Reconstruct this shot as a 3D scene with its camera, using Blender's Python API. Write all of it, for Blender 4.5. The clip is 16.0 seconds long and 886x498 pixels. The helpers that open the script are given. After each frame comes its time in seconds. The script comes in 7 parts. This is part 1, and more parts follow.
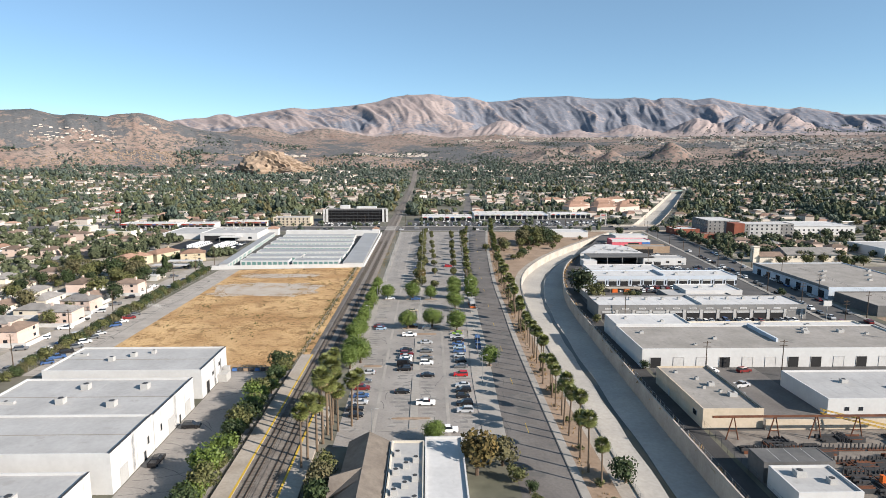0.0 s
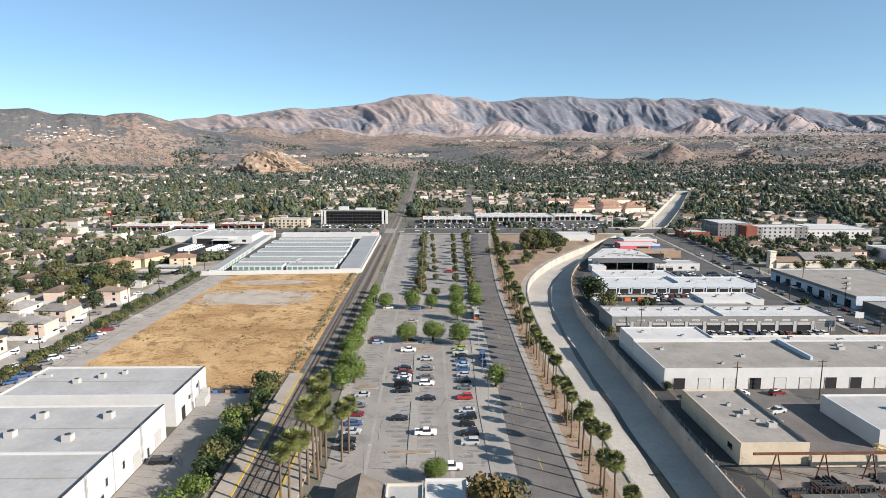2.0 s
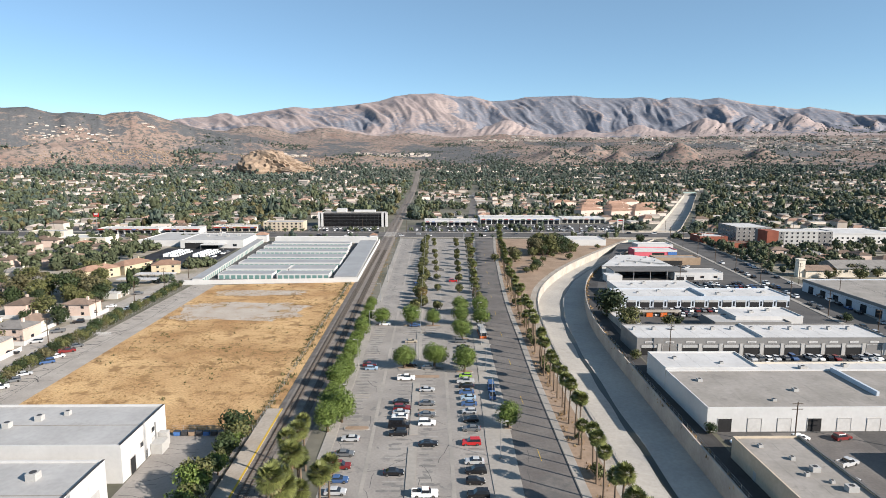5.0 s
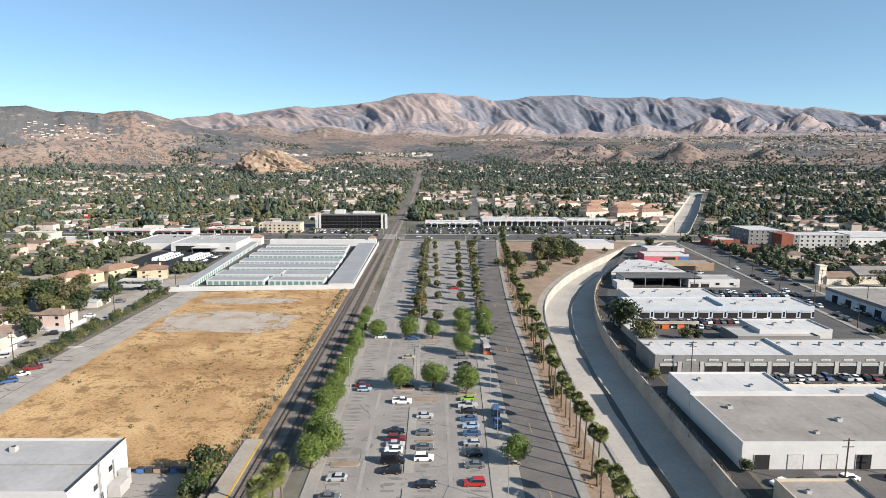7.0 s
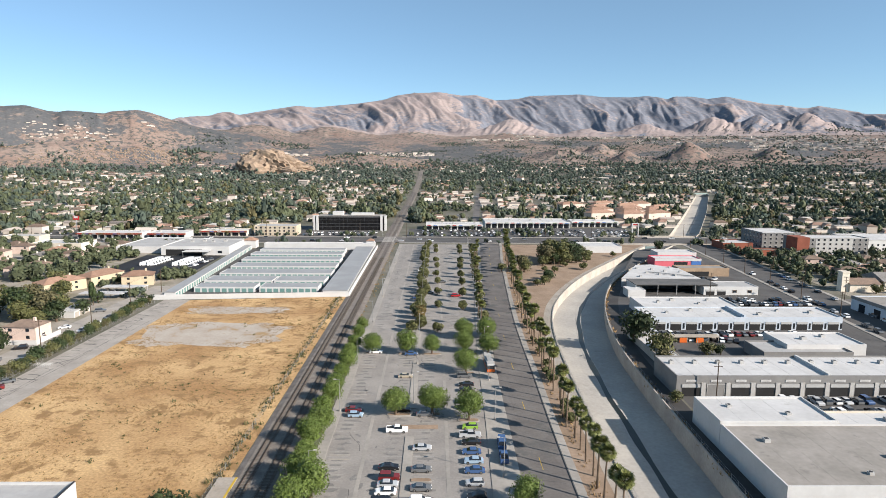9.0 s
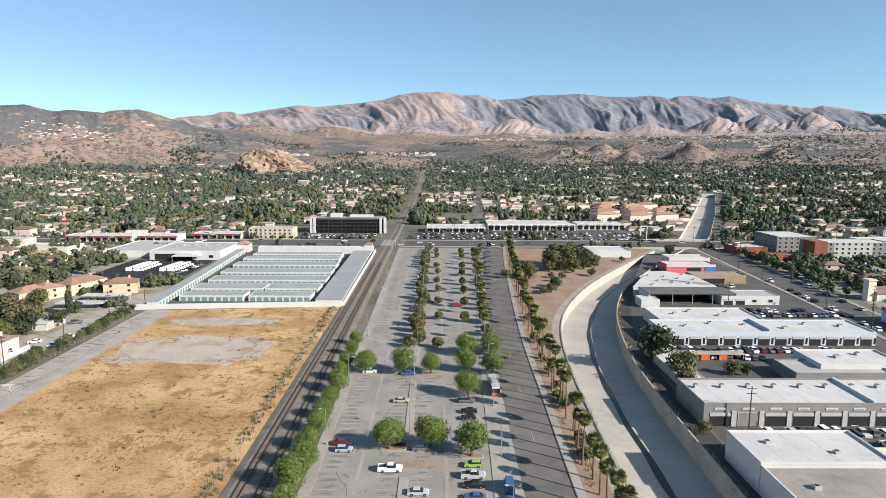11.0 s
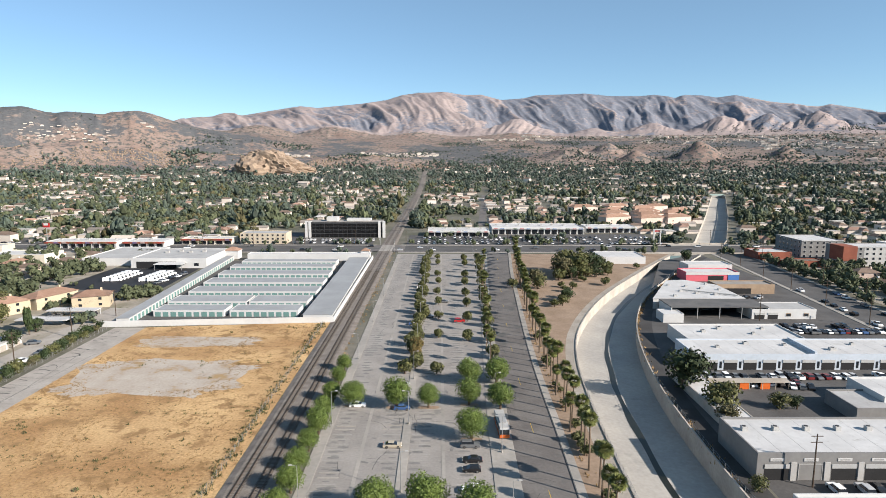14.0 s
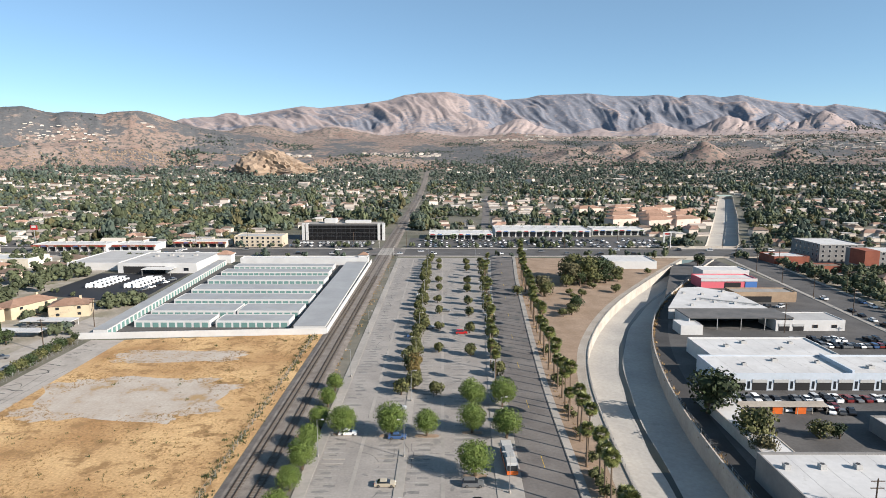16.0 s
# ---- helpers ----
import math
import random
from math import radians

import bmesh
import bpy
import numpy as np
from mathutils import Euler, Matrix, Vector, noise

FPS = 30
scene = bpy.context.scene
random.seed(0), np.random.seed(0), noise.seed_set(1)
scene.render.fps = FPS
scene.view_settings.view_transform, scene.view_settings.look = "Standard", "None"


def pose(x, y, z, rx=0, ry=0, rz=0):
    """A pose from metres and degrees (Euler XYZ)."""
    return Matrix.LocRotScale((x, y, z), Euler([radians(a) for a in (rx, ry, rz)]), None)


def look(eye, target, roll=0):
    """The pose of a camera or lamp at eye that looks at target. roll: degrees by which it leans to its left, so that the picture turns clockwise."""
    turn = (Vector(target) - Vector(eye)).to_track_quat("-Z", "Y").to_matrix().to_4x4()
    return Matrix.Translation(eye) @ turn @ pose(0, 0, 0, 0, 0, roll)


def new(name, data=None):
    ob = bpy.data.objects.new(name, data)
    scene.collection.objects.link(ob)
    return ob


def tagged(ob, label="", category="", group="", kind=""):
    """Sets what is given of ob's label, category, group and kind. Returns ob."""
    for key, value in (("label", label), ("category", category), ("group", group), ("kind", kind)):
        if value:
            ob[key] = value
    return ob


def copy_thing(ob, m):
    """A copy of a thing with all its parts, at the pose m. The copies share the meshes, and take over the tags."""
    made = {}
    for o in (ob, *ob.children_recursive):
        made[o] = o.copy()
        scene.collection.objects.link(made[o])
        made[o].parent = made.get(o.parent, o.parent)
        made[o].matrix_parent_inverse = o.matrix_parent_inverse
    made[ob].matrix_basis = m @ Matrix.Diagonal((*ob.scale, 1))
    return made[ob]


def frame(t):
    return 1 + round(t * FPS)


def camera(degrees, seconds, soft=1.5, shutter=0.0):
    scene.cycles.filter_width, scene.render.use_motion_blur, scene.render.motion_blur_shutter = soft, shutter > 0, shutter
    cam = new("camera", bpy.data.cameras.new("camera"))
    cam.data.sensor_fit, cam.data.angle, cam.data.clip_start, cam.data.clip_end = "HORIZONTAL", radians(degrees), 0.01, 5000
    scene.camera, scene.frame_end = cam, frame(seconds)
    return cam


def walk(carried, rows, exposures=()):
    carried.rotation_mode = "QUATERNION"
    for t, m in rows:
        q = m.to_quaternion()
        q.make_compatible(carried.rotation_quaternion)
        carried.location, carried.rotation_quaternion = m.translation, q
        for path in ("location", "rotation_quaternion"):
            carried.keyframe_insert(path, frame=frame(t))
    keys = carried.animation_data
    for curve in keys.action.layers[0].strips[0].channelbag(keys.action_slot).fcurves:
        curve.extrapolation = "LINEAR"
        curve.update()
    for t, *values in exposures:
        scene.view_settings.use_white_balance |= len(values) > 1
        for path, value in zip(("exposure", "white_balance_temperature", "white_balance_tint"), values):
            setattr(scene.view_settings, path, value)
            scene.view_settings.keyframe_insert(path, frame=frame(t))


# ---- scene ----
cam = camera(72.0, 16.0, soft=0.35)
PATH = [
    (0, (1.1, 4.486, 71.575), (1.15, 6.463, 71.277), 0.1),
    (1.5, (1.245, 19.053, 71.483), (1.292, 21.031, 71.186), 0.1),
    (2.5, (1.169, 28.777, 71.593), (1.216, 30.754, 71.295), 0.2),
    (3.5, (1.364, 38.546, 71.638), (1.407, 40.523, 71.34), 0.2),
    (4, (1.417, 43.406, 71.641), (1.459, 45.383, 71.343), 0.2),
    (6.5, (2.194, 67.439, 71.744), (2.23, 69.416, 71.445), 0.3),
    (8, (3.021, 81.652, 71.921), (3.052, 83.629, 71.621), 0.3),
    (9, (3.395, 91.069, 71.899), (3.423, 93.046, 71.599), 0.3),
    (11.5, (4.496, 115.492, 72.371), (4.516, 117.469, 72.07), 0.3),
    (12.5, (5.143, 124.797, 72.23), (5.159, 126.774, 71.929), 0.2),
    (14, (5.756, 139.336, 71.935), (5.767, 141.314, 71.636), 0.1),
    (15, (6.046, 148.612, 71.783), (6.054, 150.589, 71.484), 0.1),
    (16, (6.468, 157.929, 71.694), (6.471, 159.906, 71.396), 0.1),
]
walk(cam, [(t, look(eye, target, roll)) for t, eye, target, roll in PATH])

# ---- light ----
SUN_TO = Vector((0.86, -0.5, 0.5)).normalized()
world = bpy.data.worlds.new("world")
scene.world = world
world.use_nodes = True
wn = world.node_tree
sky = wn.nodes.new("ShaderNodeTexSky")
sky.sky_type, sky.sun_disc = "NISHITA", False
sky.sun_elevation = math.asin(SUN_TO.z)
sky.sun_rotation = math.atan2(SUN_TO.x, SUN_TO.y)
sky.altitude, sky.air_density, sky.dust_density, sky.ozone_density = 3000, 1.0, 0.5, 3.0
air = wn.nodes.new("ShaderNodeMix")
air.data_type, air.blend_type = "RGBA", "MULTIPLY"
air.inputs[0].default_value = 1.0
air.inputs["B"].default_value = (0.95, 1.045, 1.02, 1)
wn.links.new(sky.outputs[0], air.inputs["A"])
veil = wn.nodes.new("ShaderNodeMix")  # thin even dry-season haze over the whole sky
veil.data_type = "RGBA"
veil.inputs[0].default_value = 0.2
veil.inputs["B"].default_value = (3.6, 5.4, 6.5, 1)
wn.links.new(air.outputs["Result"], veil.inputs["A"])
wn.links.new(veil.outputs["Result"], wn.nodes["Background"].inputs[0])
wn.nodes["Background"].inputs[1].default_value = 0.076
sun_data = bpy.data.lights.new("sun", "SUN")
sun_data.energy, sun_data.angle, sun_data.color = 5.0, radians(0.5), (1.0, 0.91, 0.82)
sun = new("sun", sun_data)
sun.matrix_world = look((0, 0, 300), Vector((0, 0, 300)) - SUN_TO)
scene.view_settings.exposure = 0.93


# ---- materials ----
def mat(name, col, rough=0.9, var=0.25, big=20.0, small=1.0, bump=0.0, metal=0.0, tint=None, island=0.0, obj=0.0, spec=0.3, spots=None, brush_haze=None):
    """Surface with two scales of variation; tint: second colour of the large stains; big and small in metres."""
    m = bpy.data.materials.new(name)
    m.use_nodes = True
    nt = m.node_tree
    b = nt.nodes["Principled BSDF"]
    b.inputs["Roughness"].default_value, b.inputs["Metallic"].default_value = rough, metal
    b.inputs["Specular IOR Level"].default_value = spec
    geo = nt.nodes.new("ShaderNodeNewGeometry")
    n1, n2 = nt.nodes.new("ShaderNodeTexNoise"), nt.nodes.new("ShaderNodeTexNoise")
    for n, s in ((n1, big), (n2, small)):
        n.inputs["Scale"].default_value = 1.0 / s
        n.inputs["Detail"].default_value = 5
        nt.links.new(geo.outputs["Position"], n.inputs["Vector"])
    ramp = nt.nodes.new("ShaderNodeMapRange")
    ramp.inputs[1].default_value, ramp.inputs[2].default_value = 0.35, 0.65
    nt.links.new(n1.outputs[0], ramp.inputs[0])
    mix = nt.nodes.new("ShaderNodeMix")
    mix.data_type = "RGBA"
    t = tint or tuple(c * (1 - var) for c in col)
    mix.inputs["A"].default_value, mix.inputs["B"].default_value = (*col, 1), (*t, 1)
    nt.links.new(ramp.outputs[0], mix.inputs[0])
    out = mix.outputs["Result"]

    def times(out, src, lo, hi):
        r = nt.nodes.new("ShaderNodeMapRange")
        r.inputs[3].default_value, r.inputs[4].default_value = lo, hi
        nt.links.new(src, r.inputs[0])
        k = nt.nodes.new("ShaderNodeVectorMath")
        k.operation = "SCALE"
        nt.links.new(out, k.inputs[0])
        nt.links.new(r.outputs[0], k.inputs["Scale"])
        return k.outputs[0]

    def rgb(c):
        k = nt.nodes.new("ShaderNodeRGB")
        k.outputs[0].default_value = (*c, 1)
        return k.outputs[0]

    out = times(out, n2.outputs[0], 1 - 1.6 * var, 1 + 1.6 * var)
    if spots:
        n3 = nt.nodes.new("ShaderNodeTexNoise")
        n3.inputs["Scale"].default_value, n3.inputs["Detail"].default_value, n3.inputs["Roughness"].default_value = 1.0 / spots[1], 8, 0.65
        nt.links.new(geo.outputs["Position"], n3.inputs["Vector"])
        r3 = nt.nodes.new("ShaderNodeMapRange")
        r3.inputs[1].default_value, r3.inputs[2].default_value = spots[2], spots[2] + 0.08
        nt.links.new(n3.outputs[0], r3.inputs[0])
        m3 = nt.nodes.new("ShaderNodeMix")
        m3.data_type = "RGBA"
        nt.links.new(r3.outputs[0], m3.inputs[0])
        nt.links.new(out, m3.inputs["A"])
        m3.inputs["B"].default_value = (*spots[0], 1)
        out = m3.outputs["Result"]
    # brush colour with bluish haze painted in, spread by the mesh attribute
    if brush_haze:
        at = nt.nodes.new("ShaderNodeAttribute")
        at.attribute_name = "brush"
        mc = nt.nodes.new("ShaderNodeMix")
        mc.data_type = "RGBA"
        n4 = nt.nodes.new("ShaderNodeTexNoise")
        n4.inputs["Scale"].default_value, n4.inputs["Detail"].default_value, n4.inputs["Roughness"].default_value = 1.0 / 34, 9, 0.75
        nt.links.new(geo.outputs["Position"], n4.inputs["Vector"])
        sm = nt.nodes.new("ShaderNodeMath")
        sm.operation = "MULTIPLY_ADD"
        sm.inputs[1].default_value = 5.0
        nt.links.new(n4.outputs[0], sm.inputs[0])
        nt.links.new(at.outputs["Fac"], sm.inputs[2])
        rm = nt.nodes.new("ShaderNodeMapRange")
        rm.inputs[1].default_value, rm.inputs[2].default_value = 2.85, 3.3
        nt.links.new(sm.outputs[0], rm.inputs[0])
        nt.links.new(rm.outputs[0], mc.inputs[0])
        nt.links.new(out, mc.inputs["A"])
        nt.links.new(times(rgb(brush_haze), n2.outputs[0], 0.6, 1.4), mc.inputs["B"])
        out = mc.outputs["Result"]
    if island:
        out = times(out, geo.outputs["Random Per Island"], 1 - island, 1 + island)
    if obj:
        info = nt.nodes.new("ShaderNodeObjectInfo")
        out = times(out, info.outputs["Random"], 1 - obj, 1 + obj)
    nt.links.new(out, b.inputs["Base Color"])
    if bump:
        bp = nt.nodes.new("ShaderNodeBump")
        bp.inputs["Strength"].default_value, bp.inputs["Distance"].default_value = bump, small * 0.3
        nt.links.new(n2.outputs[0], bp.inputs["Height"])
        nt.links.new(bp.outputs[0], b.inputs["Normal"])
    return m


M = {}


def colour(name, r, g, b, **kw):
    M[name] = mat(name, (r, g, b), **kw)


colour("earth", 0.155, 0.143, 0.115, tint=(0.085, 0.085, 0.06), big=45, small=4, var=0.25)
colour("asphalt", 0.151, 0.139, 0.129, tint=(0.111, 0.101, 0.095), big=9, small=0.7, var=0.17, spots=((0.096, 0.094, 0.090), 12, 0.56))
# asphalt with the shade of the buildings painted in
colour("shaded_asphalt", 0.056, 0.054, 0.053, tint=(0.038, 0.036, 0.035), big=9, small=0.7, var=0.2)
colour("asphalt_dark", 0.098, 0.094, 0.091, tint=(0.068, 0.065, 0.063), big=12, small=0.8, var=0.2)
colour("lot_asphalt", 0.277, 0.257, 0.235, tint=(0.221, 0.204, 0.188), big=11, small=0.6, var=0.15, spots=((0.188, 0.178, 0.167), 7, 0.58))
colour("new_tarmac", 0.022, 0.023, 0.027, big=12, small=1, var=0.2, rough=0.8)
colour("concrete", 0.315, 0.292, 0.262, tint=(0.247, 0.232, 0.21), big=14, small=1.2, var=0.12)
colour("canal_concrete", 0.39, 0.367, 0.33, tint=(0.315, 0.3, 0.277), big=18, small=1.0, var=0.13, spots=((0.27, 0.259, 0.236), 14, 0.6))
colour("wall_concrete", 0.413, 0.375, 0.323, tint=(0.323, 0.292, 0.255), big=7, small=0.8, var=0.12)
colour("algae", 0.022, 0.02, 0.013, tint=(0.013, 0.015, 0.009), big=3, small=0.5, var=0.3, rough=0.35)
colour("dry_grass", 0.5, 0.335, 0.165, tint=(0.31, 0.178, 0.078), big=24, small=0.7, var=0.36, bump=0.7, spots=((0.25, 0.15, 0.066), 6, 0.53))
colour("straw", 0.315, 0.214, 0.105, tint=(0.232, 0.15, 0.071), big=15, small=2, var=0.25, island=0.3)
colour("scrub", 0.098, 0.094, 0.038, tint=(0.06, 0.068, 0.026), big=5, small=0.7, var=0.3, island=0.35)
colour("slab", 0.352, 0.315, 0.27, tint=(0.285, 0.247, 0.203), big=8, small=0.8, var=0.16)
colour("bare_ground", 0.405, 0.36, 0.307, tint=(0.345, 0.292, 0.24), big=8, small=0.8, var=0.16, spots=((0.315, 0.217, 0.112), 8, 0.565))
colour("stain", 0.15, 0.143, 0.135, tint=(0.195, 0.188, 0.176), big=3, small=0.5, var=0.2)
colour("track_paving", 0.353, 0.324, 0.290, tint=(0.286, 0.260, 0.231), big=7, small=0.7, var=0.15, spots=((0.243, 0.223, 0.197), 6, 0.58))
colour("yard_ground", 0.332, 0.296, 0.257, tint=(0.198, 0.180, 0.134), big=14, small=1.2, var=0.2, spots=((0.108, 0.113, 0.054), 11, 0.6))
colour("dirt", 0.292, 0.214, 0.154, tint=(0.217, 0.154, 0.105), big=9, small=1, var=0.18)
colour("ballast", 0.205, 0.181, 0.156, tint=(0.137, 0.118, 0.103), big=3, small=0.35, var=0.25, bump=0.6)
colour("sleeper", 0.143, 0.124, 0.105, var=0.2, big=2, small=0.3, obj=0.2)
colour("rail_steel", 0.098, 0.064, 0.045, rough=0.45, metal=0.6, var=0.2, big=3, small=0.3)
colour("yellow_paint", 0.495, 0.33, 0.045, var=0.15, big=4, small=0.6)
colour("white_paint", 0.495, 0.488, 0.473, var=0.1, big=5, small=0.7)
colour("road_paint", 0.375, 0.367, 0.345, var=0.2, big=2, small=0.4)
colour("white_wall", 0.515, 0.512, 0.500, tint=(0.469, 0.465, 0.453), big=6, small=0.9, var=0.05)
colour("white_roof", 0.376, 0.372, 0.365, tint=(0.321, 0.317, 0.310), big=8, small=1.1, var=0.09, spots=((0.298, 0.290, 0.278), 7, 0.6))
colour("bright_roof", 0.500, 0.496, 0.488, tint=(0.429, 0.424, 0.417), big=9, small=1.1, var=0.07, spots=((0.365, 0.358, 0.341), 6, 0.6))
colour("grey_roof", 0.286, 0.264, 0.240, tint=(0.227, 0.211, 0.189), big=8, small=1.2, var=0.13, spots=((0.194, 0.180, 0.164), 5, 0.6))
colour("dark_roof", 0.128, 0.124, 0.12, tint=(0.09, 0.09, 0.09), big=6, small=0.9, var=0.15)
colour("steel_roof", 0.307, 0.307, 0.303, tint=(0.263, 0.263, 0.260), rough=0.5, big=10, small=1.5, var=0.07)
colour("grey_wall", 0.203, 0.199, 0.191, tint=(0.173, 0.169, 0.165), big=5, small=0.8, var=0.08)
colour("blue_wall", 0.45, 0.491, 0.54, tint=(0.405, 0.45, 0.495), big=5, small=0.9, var=0.06)
colour("beige_wall", 0.495, 0.42, 0.323, tint=(0.435, 0.367, 0.277), big=5, small=0.8, var=0.09)
colour("pink_wall", 0.569, 0.448, 0.380, tint=(0.500, 0.389, 0.328), big=6, small=0.8, var=0.07, obj=0.12)
colour("cream_wall", 0.621, 0.569, 0.475, tint=(0.552, 0.500, 0.414), big=6, small=0.8, var=0.07, obj=0.15)
colour("yellow_wall", 0.465, 0.394, 0.277, tint=(0.413, 0.345, 0.24), big=6, small=0.8, var=0.07)
colour("brick_red", 0.24, 0.079, 0.049, tint=(0.188, 0.06, 0.038), big=5, small=0.5, var=0.15)
colour("tan_wall", 0.315, 0.232, 0.158, tint=(0.262, 0.188, 0.128), big=5, small=0.7, var=0.1)
colour("pink_paint", 0.562, 0.12, 0.15, big=5, small=0.7, var=0.06)
colour("blue_paint", 0.06, 0.15, 0.375, big=5, small=0.7, var=0.06)
colour("shingle_brown", 0.199, 0.143, 0.108, tint=(0.147, 0.108, 0.086), big=3, small=0.5, var=0.16, obj=0.3, bump=0.3)
colour("shingle_grey", 0.225, 0.211, 0.198, tint=(0.169, 0.160, 0.150), big=3, small=0.5, var=0.16, obj=0.3, bump=0.3)
colour("shingle_tan", 0.17, 0.145, 0.12, tint=(0.125, 0.105, 0.088), big=3, small=0.5, var=0.14, bump=0.3)
colour("clay_tile", 0.3, 0.188, 0.135, tint=(0.247, 0.15, 0.105), big=3, small=0.5, var=0.16, obj=0.2, bump=0.3)
colour("far_roof", 0.345, 0.298, 0.259, tint=(0.259, 0.224, 0.202), big=60, small=12, var=0.25, island=0.45)
colour("clay_roof", 0.315, 0.203, 0.15, tint=(0.247, 0.158, 0.124), big=60, small=12, var=0.2, island=0.3)
colour("pale_roof", 0.522, 0.496, 0.460, tint=(0.432, 0.406, 0.378), big=60, small=12, var=0.15, island=0.3)
colour("far_wall", 0.579, 0.527, 0.466, tint=(0.492, 0.421, 0.359), big=60, small=12, var=0.12, island=0.25)
colour("teal_door", 0.128, 0.232, 0.214, rough=0.55, big=3, small=0.5, var=0.08)
colour("grey_door", 0.375, 0.375, 0.367, rough=0.6, big=3, small=0.5, var=0.08)
# near-black fill that paints the shade inside open doors and bays
colour("inside_shade", 0.02, 0.02, 0.021, big=3, small=0.5, var=0.2)
colour("glass_dark", 0.02, 0.024, 0.03, rough=0.08, var=0.15, big=4, small=0.6, spec=0.6)
colour("black_glass", 0.011, 0.011, 0.012, rough=0.12, var=0.2, big=6, small=1, spec=0.5)
colour("galvanised", 0.36, 0.36, 0.355, rough=0.5, metal=0.5, var=0.12, big=1, small=0.2)
colour("unit_grey", 0.39, 0.383, 0.367, rough=0.6, var=0.1, big=1.2, small=0.25)
colour("timber_pole", 0.075, 0.052, 0.036, var=0.25, big=2, small=0.2)
colour("rust", 0.15, 0.06, 0.032, tint=(0.09, 0.038, 0.022), var=0.25, big=2, small=0.3)
colour("dark_steel", 0.05, 0.05, 0.052, rough=0.6, var=0.2, big=2, small=0.3)
colour("crane_yellow", 0.525, 0.315, 0.03, rough=0.5, var=0.1, big=2, small=0.3)
colour("orange_paint", 0.562, 0.12, 0.022, rough=0.5, var=0.1, big=2, small=0.3)
colour("red_paint", 0.375, 0.022, 0.022, rough=0.5, var=0.1, big=2, small=0.3)
colour("tyre", 0.02, 0.02, 0.02, var=0.1, big=1, small=0.2)
colour("bark", 0.112, 0.079, 0.056, var=0.25, big=2, small=0.3, bump=0.5)
colour("palm_bark", 0.15, 0.109, 0.075, var=0.25, big=1.2, small=0.25, bump=0.5)
colour("leaf", 0.111, 0.152, 0.032, tint=(0.076, 0.113, 0.022), big=2.5, small=0.5, var=0.2, island=0.16, rough=0.6)
colour("leaf_olive", 0.103, 0.103, 0.037, tint=(0.069, 0.075, 0.026), big=2.5, small=0.5, var=0.2, island=0.28, rough=0.7)
colour("leaf_dark", 0.038, 0.054, 0.018, tint=(0.022, 0.036, 0.013), big=3, small=0.5, var=0.2, island=0.28, rough=0.7, obj=0.25)
colour("leaf_near", 0.086, 0.099, 0.051, tint=(0.052, 0.063, 0.034), big=16, small=4, var=0.25, island=0.35, rough=0.8)
# distance haze put into the next two leaf greens: bluer and paler
colour("leaf_far_haze", 0.083, 0.104, 0.084, tint=(0.058, 0.077, 0.064), big=26, small=5, var=0.25, island=0.4, rough=0.85)
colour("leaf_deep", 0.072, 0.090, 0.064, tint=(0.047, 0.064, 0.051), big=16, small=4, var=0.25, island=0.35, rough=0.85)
colour("leaf_tawny", 0.112, 0.098, 0.045, tint=(0.075, 0.071, 0.034), big=16, small=4, var=0.25, island=0.35, rough=0.85)
colour("leaf_tan", 0.105, 0.092, 0.045, tint=(0.075, 0.072, 0.034), big=2.5, small=0.5, var=0.22, island=0.3, rough=0.8)
colour("leaf_gold", 0.128, 0.09, 0.032, tint=(0.094, 0.075, 0.026), big=2.5, small=0.5, var=0.2, island=0.4)
colour("palm_leaf", 0.144, 0.155, 0.049, tint=(0.090, 0.103, 0.032), big=2, small=0.4, var=0.2, island=0.35, rough=0.5)
colour("palm_thatch", 0.195, 0.139, 0.068, tint=(0.143, 0.098, 0.053), big=1.5, small=0.3, var=0.25, island=0.3)
colour("lawn", 0.045, 0.098, 0.022, big=5, small=0.7, var=0.2)
HILLSIDE = dict(rough=1.0, spec=0.1, bump=0.5)
# slope colours cooled for haze; the mountain's ravine tone also stands for shade
M["hill"] = mat("hill", (0.255, 0.2, 0.17), tint=(0.22, 0.158, 0.132), big=130, small=7, var=0.26, spots=((0.1, 0.098, 0.09), 17, 0.495), brush_haze=(0.1, 0.103, 0.107), **HILLSIDE)
M["mountain"] = mat("mountain", (0.325, 0.268, 0.25), tint=(0.27, 0.225, 0.218), big=170, small=13, var=0.16, spots=((0.24, 0.205, 0.195), 36, 0.55), brush_haze=(0.16, 0.17, 0.2), **HILLSIDE)
colour("rock", 0.3, 0.225, 0.161, tint=(0.217, 0.161, 0.12), big=18, small=4, var=0.22, bump=0.8)
colour("chrome", 0.6, 0.6, 0.6, rough=0.25, metal=1.0, var=0.05, big=1, small=0.3)
colour("lamp_red", 0.4, 0.01, 0.01, rough=0.3, var=0.1, big=1, small=0.3)
colour("lamp_clear", 0.75, 0.75, 0.72, rough=0.2, var=0.05, big=1, small=0.3)
for nm, c in dict(white=(0.78, 0.78, 0.77), black=(0.012, 0.012, 0.014), silver=(0.42, 0.43, 0.44), grey=(0.13, 0.135, 0.14), red=(0.42, 0.02, 0.022),
                  blue=(0.05, 0.1, 0.22), paleblue=(0.3, 0.4, 0.5), tan=(0.4, 0.35, 0.27), green=(0.25, 0.42, 0.06), maroon=(0.16, 0.02, 0.02)).items():
    colour("car_" + nm, *c, rough=0.25, var=0.04, big=2, small=0.4, spec=0.6)


